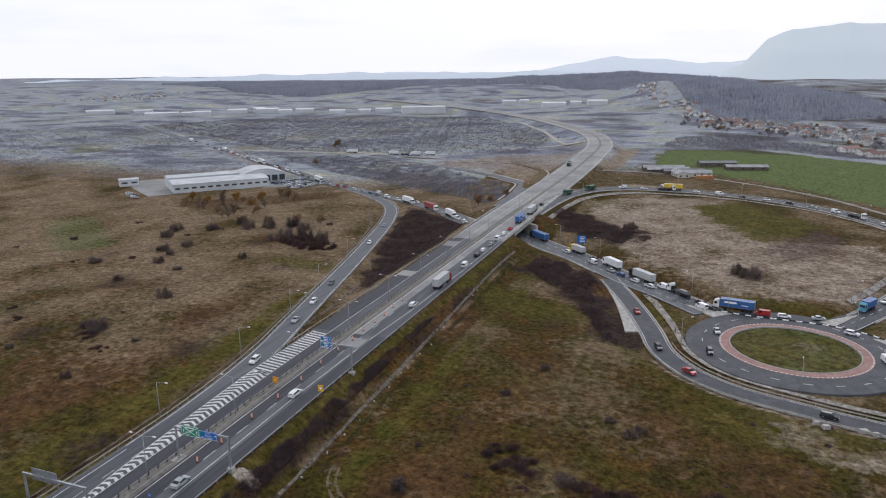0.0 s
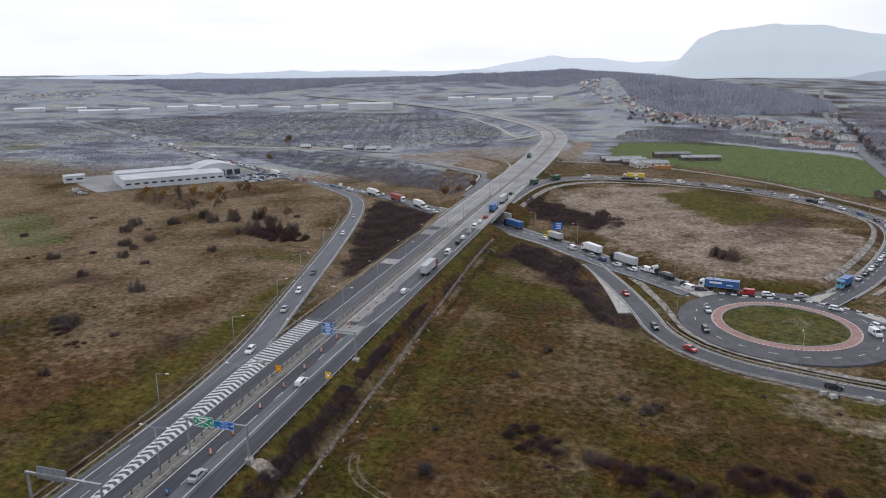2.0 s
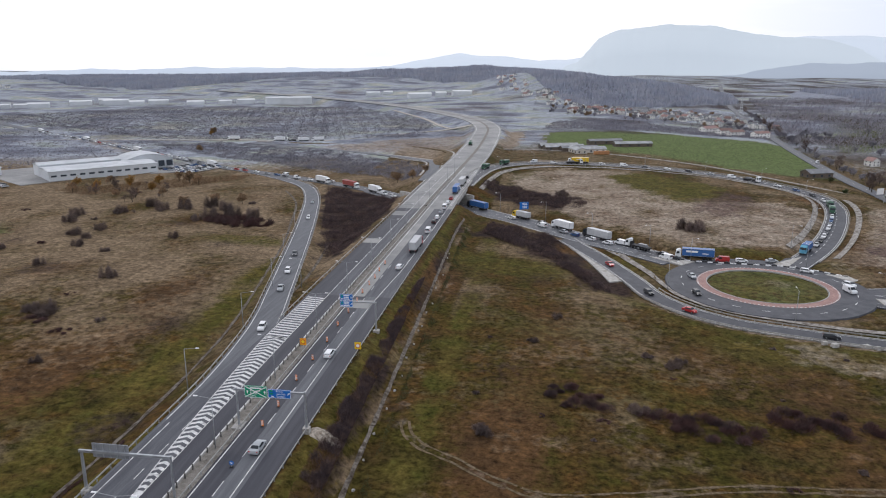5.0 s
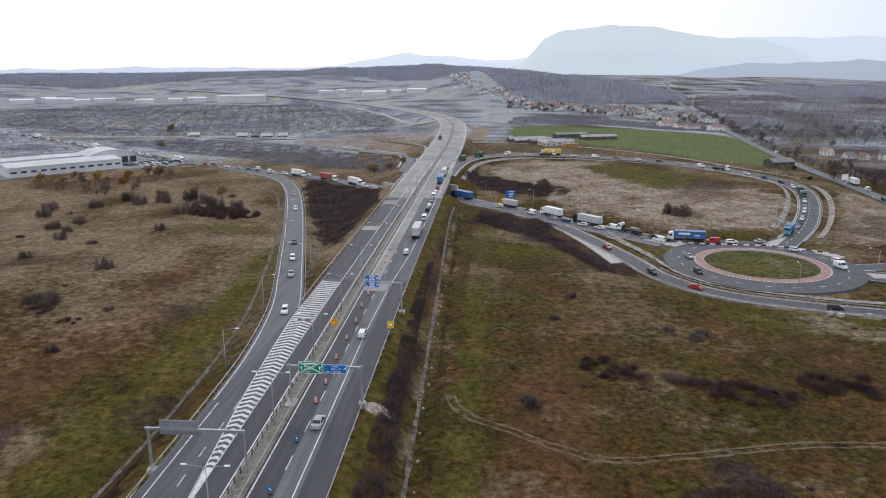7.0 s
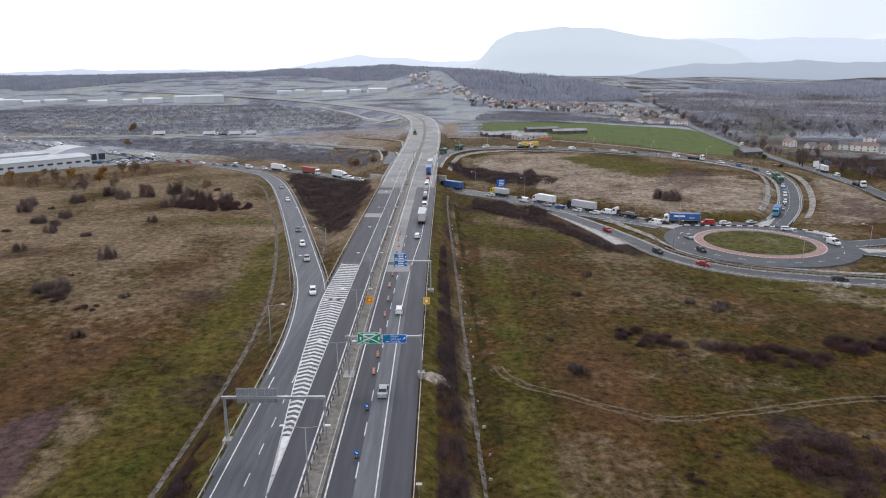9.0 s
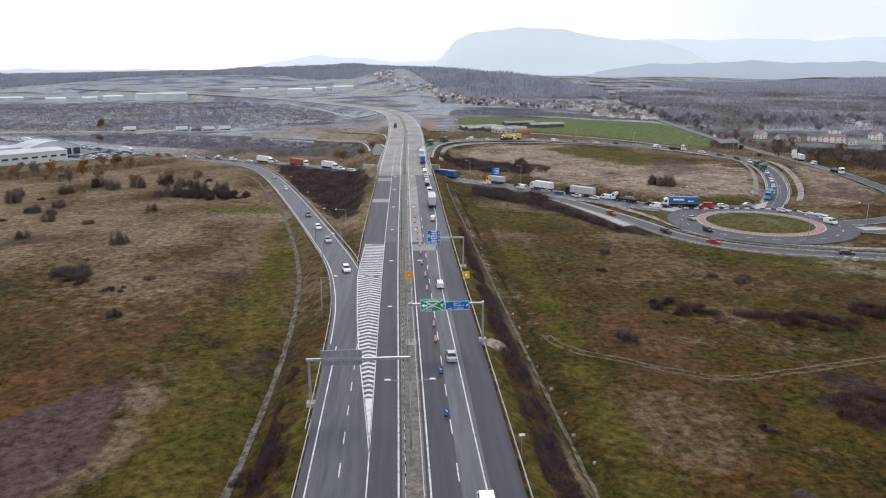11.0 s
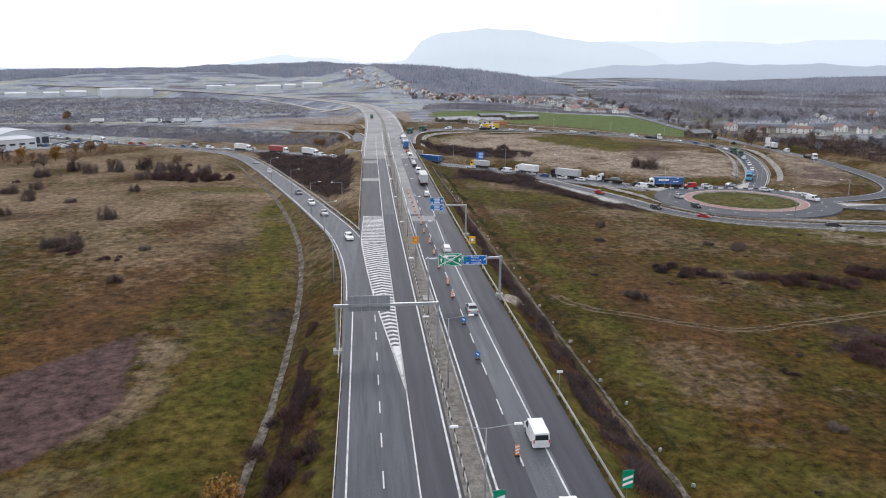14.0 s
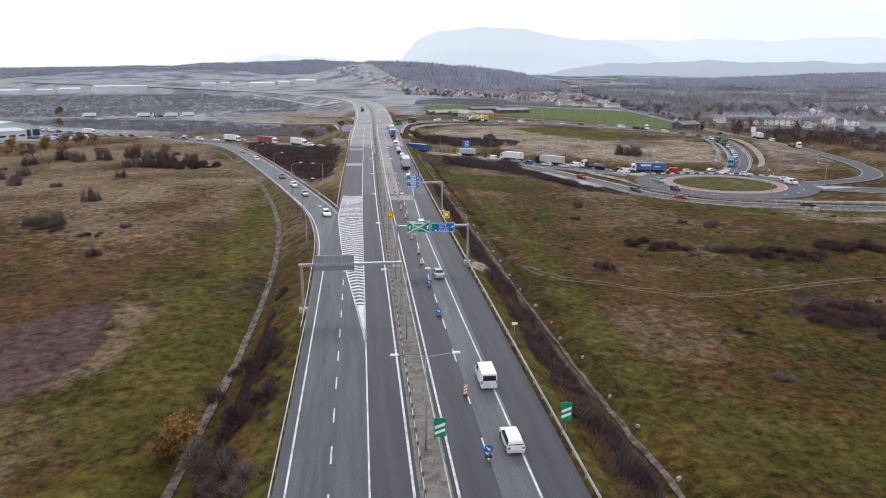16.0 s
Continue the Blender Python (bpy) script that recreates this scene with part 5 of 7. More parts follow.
def car(colour, estate, label):
    c = empty("car", pose(0, 0, -50), label, "car")
    rear = 1.35 if estate else 1.02
    prof = [(-2.12, 0.28), (-2.2, 0.62), (-2.14, 0.98 if not estate else 1.0), (-2.02 if estate else -1.55, rear - 0.02 if estate else 1.04), (-1.85 if estate else -0.95, 1.46), (0.35, 1.48), (1.1, 1.02), (1.98, 0.86), (2.2, 0.6), (2.16, 0.28)]
    wid = [0.84, 0.88, 0.86, 0.7 if estate else 0.84, 0.64, 0.64, 0.82, 0.82, 0.82, 0.82]
    part("body", extrude(prof, wid), PAINTS[colour], c)
    y0 = -1.78 if estate else -0.93
    b = Build()
    for s in (-1, 1):
        part("window", Build().quad([(s * 0.865, y0 - 0.3, 1.02), (s * 0.85, 0.95, 1.04), (s * 0.66, 0.33, 1.43), (s * 0.66, y0 + 0.05, 1.41)]), M["glass"], c)
    part("windscreen", Build().quad([(-0.74, 1.12, 1.06), (0.74, 1.12, 1.06), (0.6, 0.42, 1.47), (-0.6, 0.42, 1.47)]), M["glass"], c)
    zr = 1.1
    b.quad([(-0.62, y0 - (0.12 if estate else 0.08), 1.42), (0.62, y0 - (0.12 if estate else 0.08), 1.42), (0.72, (-2.13 if estate else -1.56), zr), (-0.72, (-2.13 if estate else -1.56), zr)])
    part("rear_window", b, M["glass"], c)
    for s in (-1, 1):
        part("headlight", Build().box((s * 0.62, 2.16, 0.66), (0.34, 0.1, 0.14)), M["lamp_white"], c)
        part("tail_light", Build().box((s * 0.7, -2.17, 0.82), (0.24, 0.08, 0.18)), M["lamp_red"], c)
    add_wheels(c, [(s * 0.78, y, 0.32) for s in (-1, 1) for y in (-1.32, 1.35)], wheel_mesh)
    return c


def van(colour, label):
    c = empty("van", pose(0, 0, -50), label, "van")
    part("body", extrude([(-2.4, 0.3), (-2.5, 1.0), (-2.42, 2.05), (1.0, 2.12), (1.75, 1.3), (2.4, 1.08), (2.5, 0.6), (2.45, 0.3)], [0.92, 0.96, 0.84, 0.84, 0.9, 0.9, 0.9, 0.9]), PAINTS[colour], c)
    b = Build()
    for s in (-1, 1):
        part("window", Build().quad([(s * 0.955, 0.3, 1.25), (s * 0.94, 1.55, 1.25), (s * 0.87, 0.98, 1.92), (s * 0.87, 0.3, 1.92)]), M["glass"], c)
    part("windscreen", Build().quad([(-0.8, 1.74, 1.36), (0.8, 1.74, 1.36), (0.74, 1.06, 2.1), (-0.74, 1.06, 2.1)]), M["glass"], c)
    b.quad([(0.76, -2.5, 1.25), (-0.76, -2.5, 1.25), (-0.72, -2.46, 1.85), (0.72, -2.46, 1.85)])
    part("rear_window", b, M["glass"], c)
    for s in (-1, 1):
        part("headlight", Build().box((s * 0.7, 2.46, 0.85), (0.3, 0.1, 0.2)), M["lamp_white"], c)
        part("tail_light", Build().box((s * 0.86, -2.49, 1.1), (0.14, 0.06, 0.4)), M["lamp_red"], c)
    add_wheels(c, [(s * 0.82, y, 0.32) for s in (-1, 1) for y in (-1.5, 1.6)], wheel_mesh)
    return c


def truck(cab, load, label, length=11.5, height=2.75, flatbed=False, tag_bars=None):
    """A lorry that points along +y: tractor ahead, trailer behind."""
    c = empty("lorry", pose(0, 0, -50), label, "lorry")
    f = length / 2 + 1.2
    part("cab", extrude([(f - 2.1, 0.7), (f - 2.1, 3.3), (f - 1.5, 3.6), (f - 0.35, 3.0), (f - 0.1, 1.9), (f, 0.9), (f - 0.05, 0.5)], [1.2, 1.16, 1.12, 1.16, 1.22, 1.24, 1.24]), PAINTS[cab], c)
    b = Build().quad([(-1.1, f - 0.02, 1.95), (1.1, f - 0.02, 1.95), (1.04, f - 0.24, 2.85), (-1.04, f - 0.24, 2.85)])
    for s in (-1, 1):
        b.quad([(s * 1.225, f - 1.5, 1.9), (s * 1.225, f - 0.35, 1.9), (s * 1.19, f - 0.55, 2.75), (s * 1.17, f - 1.5, 2.75)])
    part("windscreen", b, M["glass"], c, "dark glass")
    part("chassis", Build().box((0, -0.4, 0.85), (1.1, length + 1.2, 0.35)), M["chassis"], c)
    y1 = f - 2.5
    if flatbed:
        part("trailer", Build().box((0, y1 - length / 2, 1.25), (2.5, length, 0.3)).box((0, y1 - 0.1, 1.9), (2.5, 0.15, 1.2)), M["chassis"], c, "empty dark flatbed")
        part("load", Build().box((0, y1 - length * 0.6, 1.85), (1.9, length * 0.5, 0.9), taper=(0.7, 0.8)), PAINTS["grey"], c)
    else:
        t = part("trailer", Build().box((0, y1 - length / 2, 1.25 + height / 2), (2.5, length, height)), PAINTS[load], c)
        frame_b = Build()
        for s in (-1, 1):
            for k in (0, 1):
                frame_b.box((s * 1.22, y1 - length / 2, 1.28 + k * (height - 0.06)), (0.12, length + 0.05, 0.1))
            frame_b.box((s * 1.22, y1 - length, 1.25 + height / 2), (0.12, 0.1, height))
        part("edge_frame", frame_b, M["steel"], t)
        for s in (-1, 1):
            part("tail_light", Build().box((s * 1.0, y1 - length - 0.03, 1.05), (0.3, 0.06, 0.16)), M["lamp_red"], c)
        for x in tag_bars or ():
            for s in (-1, 1):
                part("text_bar", Build().box((s * 1.262, y1 - length * x[0], 1.25 + height * x[1]), (0.02, x[2], x[3])), M["sign_white"], t)
    for s in (-1, 1):
        part("headlight", Build().box((s * 0.95, f - 0.02, 0.85), (0.36, 0.08, 0.2)), M["lamp_white"], c)
    add_wheels(c, [(s * 1.05, y, 0.5) for s in (-1, 1) for y in (f - 1.1, f - 4.0, y1 - length + 1.2, y1 - length + 2.5, y1 - length + 3.8)], big_wheel_mesh)
    return c


CARS = {k: car(k, i % 2 == 0, f"{k} passenger {'estate' if i % 2 == 0 else 'saloon'} car on asphalt") for i, k in enumerate(("white", "silver", "black", "grey", "blue", "red"))}
VANS = {"white": van("white", "white panel van with dark windows"), "red": van("red", "red panel van with dark windows")}
LORRIES = {
    "red_white": truck("red", "tarp", "lorry with a red cab and pale grey trailer"),
    "blue": truck("white", "blue_tarp", "lorry with a blue curtain trailer and plain white lettering bars", tag_bars=((0.3, 0.62, 4.2, 0.7), (0.72, 0.4, 2.2, 0.3))),
    "grey": truck("black", "tarp", "lorry with a dark cab and grey curtain trailer"),
    "white": truck("white", "white", "white lorry with a white box trailer", 9.5),
    "dark": truck("black", "blue_tarp", "dark lorry with a dark blue trailer"),
    "yellow": truck("white", "yellow", "lorry with a bright yellow trailer", tag_bars=((0.4, 0.55, 3.0, 0.5),)),
    "yellow_cab": truck("yellow", "tarp", "lorry with a yellow cab and grey body", 7.5, 2.3),
    "brown": truck("white", "brown", "lorry with a dark red curtain trailer"),
    "sky": truck("sky", "blue_tarp", "light blue lorry with a blue body", 7.0, 2.4),
    "flat": truck("white", "grey", "white lorry with a loaded dark flatbed", 9.0, flatbed=True),
    "green": truck("green", "green", "dark green tipper lorry", 5.5, 1.8),
}
MASTERS = {**{f"car_{k}": v for k, v in CARS.items()}, **{f"van_{k}": v for k, v in VANS.items()}, **{f"lorry_{k}": v for k, v in LORRIES.items()}}
used = set()


def park(kind, x, y, z, heading, group="queue of traffic"):
    """Stands a vehicle at a place; heading in degrees clockwise from +y. The first of a kind is the master itself."""
    m = pose(x, y, z + 0.02, 0, 0, -heading)
    if kind in used:
        ob = copy_thing(MASTERS[kind], m)
    else:
        used.add(kind)
        ob = MASTERS[kind]
        ob.matrix_basis = m
    ob["group"] = group
    return ob


def on_line(line, run, off):
    """A place run metres along a line, off metres to its right, and the heading there."""
    for p, q in zip(line, line[1:]):
        d = q - p
        n = d.length
        if run <= n:
            s = Vector((d.y, -d.x, 0)).normalized()
            at = p + d * (run / n) + s * off
            return at.x, at.y, at.z, math.degrees(math.atan2(d.x, d.y))
        run -= n
    return None


def nearest_run(line, x, y):
    run, best = 0.0, (1e9, 0.0)
    for p, q in zip(line, line[1:]):
        d = q - p
        n = d.length
        t = min(1, max(0, ((x - p.x) * d.x + (y - p.y) * d.y) / (n * n)))
        e = math.hypot(p.x + d.x * t - x, p.y + d.y * t - y)
        if e < best[0]:
            best = (e, run + t * n)
        run += n
    return best[1]


def stand(kind, line, x, y, off, back=False, dz=0.02):
    """Stands a vehicle on a road beside the place (x, y), off metres right of the middle line."""
    px, py, pz, h = on_line(line, nearest_run(line, x, y), off)
    return park(kind, px, py, pz + dz, h + (180 if back else 0))


# motorway
for kind, y in (("lorry_red_white", 262), ("van_white", 288), ("car_black", 305), ("car_white", 314), ("car_silver", 325), ("van_white", 336), ("car_white", 347), ("car_red", 358), ("lorry_blue", 378), ("lorry_grey", 402)):
    stand(kind, MOTORWAY, 6, y, 10.0 if y < 300 else 9.6)
park("car_silver", 13.0, 121, 0, 0)
park("van_white", 13.87, 77, 0, 0)
park("car_white", 13.95, 62.5, 0, 0)
park("car_white", 13.4, 163, 0, 0)
park("car_white", 15.2, 236, 0, 4)
park("car_black", 17.0, 425, 0, 0)
stand("lorry_green", LOOP_RAMP, 26, 465, 1.8)
stand("lorry_green", LOOP_RAMP, 36, 488, 1.8)
stand("van_white", LOOP_RAMP, 54, 506, 1.8)
stand("lorry_yellow", LOOP_RAMP, 84, 513, 1.9)
# exit ramp
for kind, x, y in (("car_white", -9, 178), ("car_silver", -17, 212), ("car_white", -22, 232), ("car_grey", -28, 256), ("car_white", -47, 328), ("car_silver", -60, 372)):
    stand(kind, EXIT_RAMP, x, y, 0.3, True)
# lower road, east of the bridge
for kind, x, y, off in (("lorry_dark", 26, 368, -3.8), ("lorry_yellow_cab", 48, 347, -4.6), ("car_white", 46, 348, -0.4), ("car_black", 57, 337, -4.4), ("lorry_white", 66, 327, -4.8), ("van_white", 60, 333, -0.6), ("car_silver", 70, 323, -0.6), ("car_blue", 75, 318, -0.6), ("lorry_grey", 82, 313, -4.8), ("car_white", 82, 312, -0.6), ("car_white", 88, 306, -0.6), ("van_white", 90, 303, -4.4), ("lorry_flat", 96, 297, -4.6), ("car_black", 105, 289, -4.2), ("van_white", 108, 286, -1.0)):
    stand(kind, UNDER_ROAD, x, y, off, True)
for kind, x, y, h in (("car_black", 111, 285, 120), ("lorry_blue", 118.5, 287.6, 278), ("van_red", 128, 284.6, 272), ("car_white", 135, 284.6, 88), ("car_silver", 146, 286, 80), ("car_white", 154.5, 274, 118), ("car_black", 111, 243, 170), ("van_white", 160.5, 252, 165), ("car_white", 163, 259, 150), ("car_silver", 113, 262, 170), ("lorry_sky", 163.5, 303, 212)):
    park(kind, x, y, -6.76 if math.hypot(x - CENTRE[0], y - CENTRE[1]) < 32 else -6.75, h)
for kind, x, y in (("car_black", 97, 242), ("car_red", 87, 274), ("car_red", 106, 226), ("car_black", 140, 210)):
    stand(kind, SLIP_ROAD, x, y, 0.6, dz=0.04)
# loop ramp queue
loop_kinds = ("car_silver", "car_black", "car_white", "car_grey", "car_white", "car_silver", "car_blue", "car_white", "lorry_green", "lorry_green", "car_white", "car_black", "car_blue", "car_white", "lorry_flat", "van_white", "car_silver", "car_black", "car_white", "car_grey", "van_white", "car_white", "lorry_flat", "car_white")
run = 30.0
for i, kind in enumerate(loop_kinds):
    run += 9.0 if kind.startswith("car") or kind.startswith("van") else 13.5
    if i > 9:
        run += 5.5
    got = on_line(LOOP_RAMP, run, -2.0)
    if got:
        park(kind, got[0], got[1], got[2] + 0.05, got[3] + 180)
# lower road, west of the bridge
west_rng = random.Random(5)
stand("lorry_brown", UNDER_ROAD, -53, 432, 2.2)
stand("lorry_white", UNDER_ROAD, -33, 414, 2.2)
stand("van_white", UNDER_ROAD, -26, 407, 2.2)
stand("car_white", UNDER_ROAD, -20, 400, 2.2)
run, names_west = nearest_run(UNDER_ROAD, -66, 443), ("car_white", "car_silver", "car_grey", "van_white", "car_black", "car_white", "car_red", "car_blue")
for i in range(46):
    run -= west_rng.uniform(8, 15)
    got = on_line(UNDER_ROAD, run, 2.0) if run > 0 else None
    if got:
        park(west_rng.choice(names_west) if i % 11 else "lorry_white", got[0], got[1], got[2] + 0.02, got[3])
    if i % 4 == 0 and run > 0:
        got = on_line(UNDER_ROAD, run + 4, -2.0)
        park(west_rng.choice(names_west), got[0], got[1], got[2] + 0.02, got[3] + 180)
for kind, x, y in (("lorry_white", -196, 691), ("lorry_flat", -183, 690), ("lorry_white", -172, 690), ("lorry_white", -158, 694), ("lorry_white", -244, 692)):
    stand(kind, WEST_TRACK, x, y, 0.2)
for kind, x, y, back_ in (("lorry_white", 251, 440, False), ("van_white", 249, 420, False), ("lorry_flat", 243, 372, True), ("car_white", 258, 540, True), ("van_white", 262, 590, False)):
    stand(kind, OLD_ROAD, x, y, 2.0 if not back_ else -2.0, back_, 0.12)
stand("lorry_green", MOTORWAY, 8, 590, -7.5)

# ---- buildings ----
M["wall_white"] = material("rendered_wall", (0.74, 0.73, 0.7), 0.9, colours=((0.62, 0.6, 0.57),), scale=0.08, grain=0.08, grain_scale=1.0, spread=0.16)
M["wall_cream"] = material("cream_wall", (0.55, 0.52, 0.46), 0.9, colours=((0.47, 0.44, 0.39),), scale=0.1, grain=0.08, spread=0.2)
M["metal_wall"] = material("sheet_metal_wall", (0.58, 0.6, 0.62), 0.6, colours=((0.5, 0.52, 0.54),), scale=0.05, grain=0.06)
M["metal_roof"] = material("sheet_metal_roof", (0.42, 0.44, 0.46), 0.5, colours=((0.36, 0.38, 0.4), (0.5, 0.52, 0.54)), scale=0.05, grain=0.1, grain_scale=2)
M["pale_roof"] = material("pale_sheet_roof", (0.62, 0.63, 0.64), 0.6, colours=((0.5, 0.51, 0.53),), scale=0.05, grain=0.1, grain_scale=2)
M["farm_roof"] = material("weathered_sheet_roof", (0.24, 0.25, 0.26), 0.7, colours=((0.18, 0.185, 0.19), (0.3, 0.31, 0.32)), scale=0.1, grain=0.15, grain_scale=1)
M["tile_roof"] = material("clay_tile_roof", (0.2, 0.125, 0.11), 0.9, colours=((0.165, 0.125, 0.12), (0.25, 0.15, 0.13)), scale=0.3, grain=0.25, grain_scale=3, spread=0.3)
M["slate_roof"] = material("grey_roof", (0.13, 0.135, 0.145), 0.85, colours=((0.18, 0.185, 0.195),), scale=0.3, grain=0.2, grain_scale=3, spread=0.3)
M["window_pane"] = material("window_pane", (0.05, 0.06, 0.075), 0.15)
M["timber"] = material("weathered_timber", (0.14, 0.115, 0.095), 0.9, colours=((0.1, 0.08, 0.065),), scale=0.4, grain=0.2)
M["container"] = material("orange_container", (0.42, 0.2, 0.08), 0.7, colours=((0.35, 0.17, 0.08),), scale=0.4)


def gable(width, length, wall, rise, over=0.5):
    """Two roof slopes with thickness, ridge along y."""
    b = Build()
    w, l = width / 2 + over, length / 2 + over
    for s in (-1, 1):
        low, high = (s * w, wall - over * rise / (width / 2)), (0.0, wall + rise)
        for t in (0.0, 0.22):
            b.quad([(low[0], -l, low[1] + t), (low[0], l, low[1] + t), (high[0], l, high[1] + t), (high[0], -l, high[1] + t)])
        for y in (-l, l):
            b.quad([(low[0], y, low[1]), (high[0], y, high[1]), (high[0], y, high[1] + 0.22), (low[0], y, low[1] + 0.22)])
        b.quad([(low[0], -l, low[1]), (low[0], l, low[1]), (low[0], l, low[1] + 0.22), (low[0], -l, low[1] + 0.22)])
    return b


def house(width, length, wall, rise, wall_mat, roof_mat, label, storeys=1, category="house", columns=2, chimney=True):
    h = empty("house" if category == "house" else "shed", pose(0, 0, -50), label, category, "houses of the village" if category == "house" else "farm sheds")
    b = Build().box((0, 0, wall / 2 - 0.6), (width, length, wall + 1.2))
    for y in (-length / 2, length / 2):
        b.quad([(-width / 2, y, wall), (width / 2, y, wall), (0, y, wall + rise)])
    part("wall", b, wall_mat, h)
    r = part("roof", gable(width, length, wall, rise), roof_mat, h)
    if chimney:
        part("chimney", Build().box((width * 0.18, length * 0.2, wall + rise * 0.9), (0.6, 0.6, 1.6)), M["tile_roof"], r)
    for st in range(storeys):
        for i in range(min(columns, 4)):
            u = (i + 0.5) / min(columns, 4) - 0.5
            z = (st + 0.5) * wall / storeys
            for s in (-1, 1):
                part("window", Build().box((s * (width / 2 + 0.03), u * length, z), (0.12, min(1.5, length / columns * 0.5), 1.3)), M["window_pane"], h)
        for i in range(2):
            part("window", Build().box(((i - 0.5) * width * 0.5, -length / 2 - 0.03, (st + 0.5) * wall / storeys), (1.2, 0.12, 1.3)), M["window_pane"], h)
    return h


HOUSES = [
    house(9, 11, 5.4, 3.0, M["wall_white"], M["tile_roof"], "white two-storey house with a red tiled roof", 2),
    house(8, 10, 3.2, 3.4, M["wall_cream"], M["tile_roof"], "cream single-storey house with a red tiled roof"),
    house(10, 13, 5.6, 2.6, M["wall_white"], M["slate_roof"], "white two-storey house with a grey roof", 2),
    house(9, 9, 3.4, 3.0, M["wall_white"], M["slate_roof"], "small white house with a grey roof"),
    house(11, 24, 6.0, 2.4, M["wall_white"], M["tile_roof"], "long white terrace with a red tiled roof", 2, columns=6),
]
placed_house = [False] * len(HOUSES)
town = random.Random(11)


def settle(i, x, y, turn):
    size = 0.86
    m = pose(x, y, z_at(x, y), 0, 0, turn) @ Matrix.Diagonal((size, size, size, 1))
    if placed_house[i]:
        copy_thing(HOUSES[i], m)
    else:
        placed_house[i] = True
        HOUSES[i].matrix_basis = m


for _ in range(130):
    t = town.random()
    x = 105 + 205 * t + town.uniform(-14, 14)
    y = 1075 - 190 * t + town.uniform(-10, 110)
    settle(town.choice((0, 2, 1, 2, 3, 3)), x, y, -38 + town.choice((0, 90)) + town.uniform(-10, 10))
for _ in range(34):
    t = town.random()
    settle(town.choice((0, 1, 2, 3)), 95 - 130 * t + town.uniform(-22, 22), 1130 + 430 * t + town.uniform(-40, 40), town.uniform(0, 180))
for _ in range(40):
    settle(town.choice((0, 1, 2, 3)), -1370 + town.uniform(-160, 160), 1560 + town.uniform(-90, 90), town.uniform(0, 180))
for _ in range(9):
    x, y = 400 + town.uniform(0, 120), town.uniform(560, 740)
    settle(town.choice((0, 2, 2, 3, 3)), x + (y - 500) * 0.12, y, 10 + town.choice((0, 90)) + town.uniform(-12, 12))
for i, (x, y, turn) in enumerate(((234, 824, -50), (252, 786, -60), (274, 776, -60), (246, 806, -55))):
    settle(4, x, y, turn)
for i, x, y, turn in ((0, 302, 586, 20), (3, 312, 572, 100), (1, 320, 566, 15), (2, 335, 564, 60), (4, 345, 556, 62), (3, 352, 541, 20), (2, 386, 620, 60), (0, 396, 579, 10), (2, 405, 562, 70), (1, 418, 570, 20)):
    settle(i, x, y, turn)


def hall(x, y, turn, width, length, height, label, bays, roof=None, rise=1.6, band=True, walls=None):
    """A commercial shed with a low roof, a window band and doors."""
    h = empty("hall", pose(x, y, z_at(x, y), 0, 0, turn), label, "hall")
    b = Build().box((0, 0, height / 2 - 1), (width, length, height + 2))
    part("wall", b, walls or M["metal_wall"], h)
    part("roof", gable(width, length, height, rise, 0.4), roof or M["metal_roof"], h)
    for i in range(bays if band else 0):
        u = ((i + 0.5) / bays - 0.5) * length
        for s in (-1, 1):
            part("window", Build().box((s * (width / 2 + 0.03), u, height * 0.55), (0.14, length / bays * 0.6, 1.2)), M["window_pane"], h)
    return h


def arch_hall(x, y, turn, width, length, height, rise):
    h = empty("hall", pose(x, y, z_at(x, y), 0, 0, turn), "white showroom hall with a curved grey roof", "hall")
    n, b = 14, Build()
    pts = [(-width / 2 + width * i / n, height + rise * math.sin(math.pi * i / n)) for i in range(n + 1)]
    for (xa, za), (xb, zb) in zip(pts, pts[1:]):
        for t in (0, 0.4):
            b.quad([(xa, -length / 2, za + t), (xb, -length / 2, zb + t), (xb, length / 2, zb + t), (xa, length / 2, za + t)])
        for yy in (-length / 2, length / 2):
            b.quad([(xa, yy, za), (xb, yy, zb), (xb, yy, zb + 0.4), (xa, yy, za + 0.4)])
    part("roof", b, M["metal_roof"], h)
    w = Build().box((0, 0, height / 2 - 1), (width, length - 1, height + 2))
    for yy in (-length / 2 + 0.5, length / 2 - 0.5):
        w.quad([(xa, yy, za) for xa, za in pts])
    part("wall", w, M["metal_wall"], h)
    for i in range(6):
        part("window", Build().box((-width / 2 + width * (i + 0.5) / 6, -length / 2 - 0.02, height * 0.5), (width / 8, 0.2, height * 0.7)), M["window_pane"], h)
    return h


b = Build()
b.ribbon(smooth([(-330, 474, 0), (-300, 452, 0), (-264, 428, 0)], 5), -30, 6, 0.3, 0.5, drape=True)
b.ribbon(smooth([(-214, 484, 0), (-198, 496, 0), (-176, 513, 0)], 5), -34, 4, 0.3, 0.5, drape=True)
setting("yard", b, M["asphalt_pale"], "pale concrete yard round the commercial halls", "yard")
hall(-246, 474.5, -41.8, 28, 70, 6.6, "large white commercial hall with grey roof and window band", 12, rise=1.0)
hall(-267.8, 483, -41.8, 16, 54, 7.6, "white commercial hall with a pale roof", 10, rise=1.2)
arch_hall(-238, 517, 48.2, 36, 26, 6, 4.2)
hall(-319, 459, -41.8, 10, 14, 5.0, "small white annexe with a flat roof", 2, rise=0.5)
lot = random.Random(8)
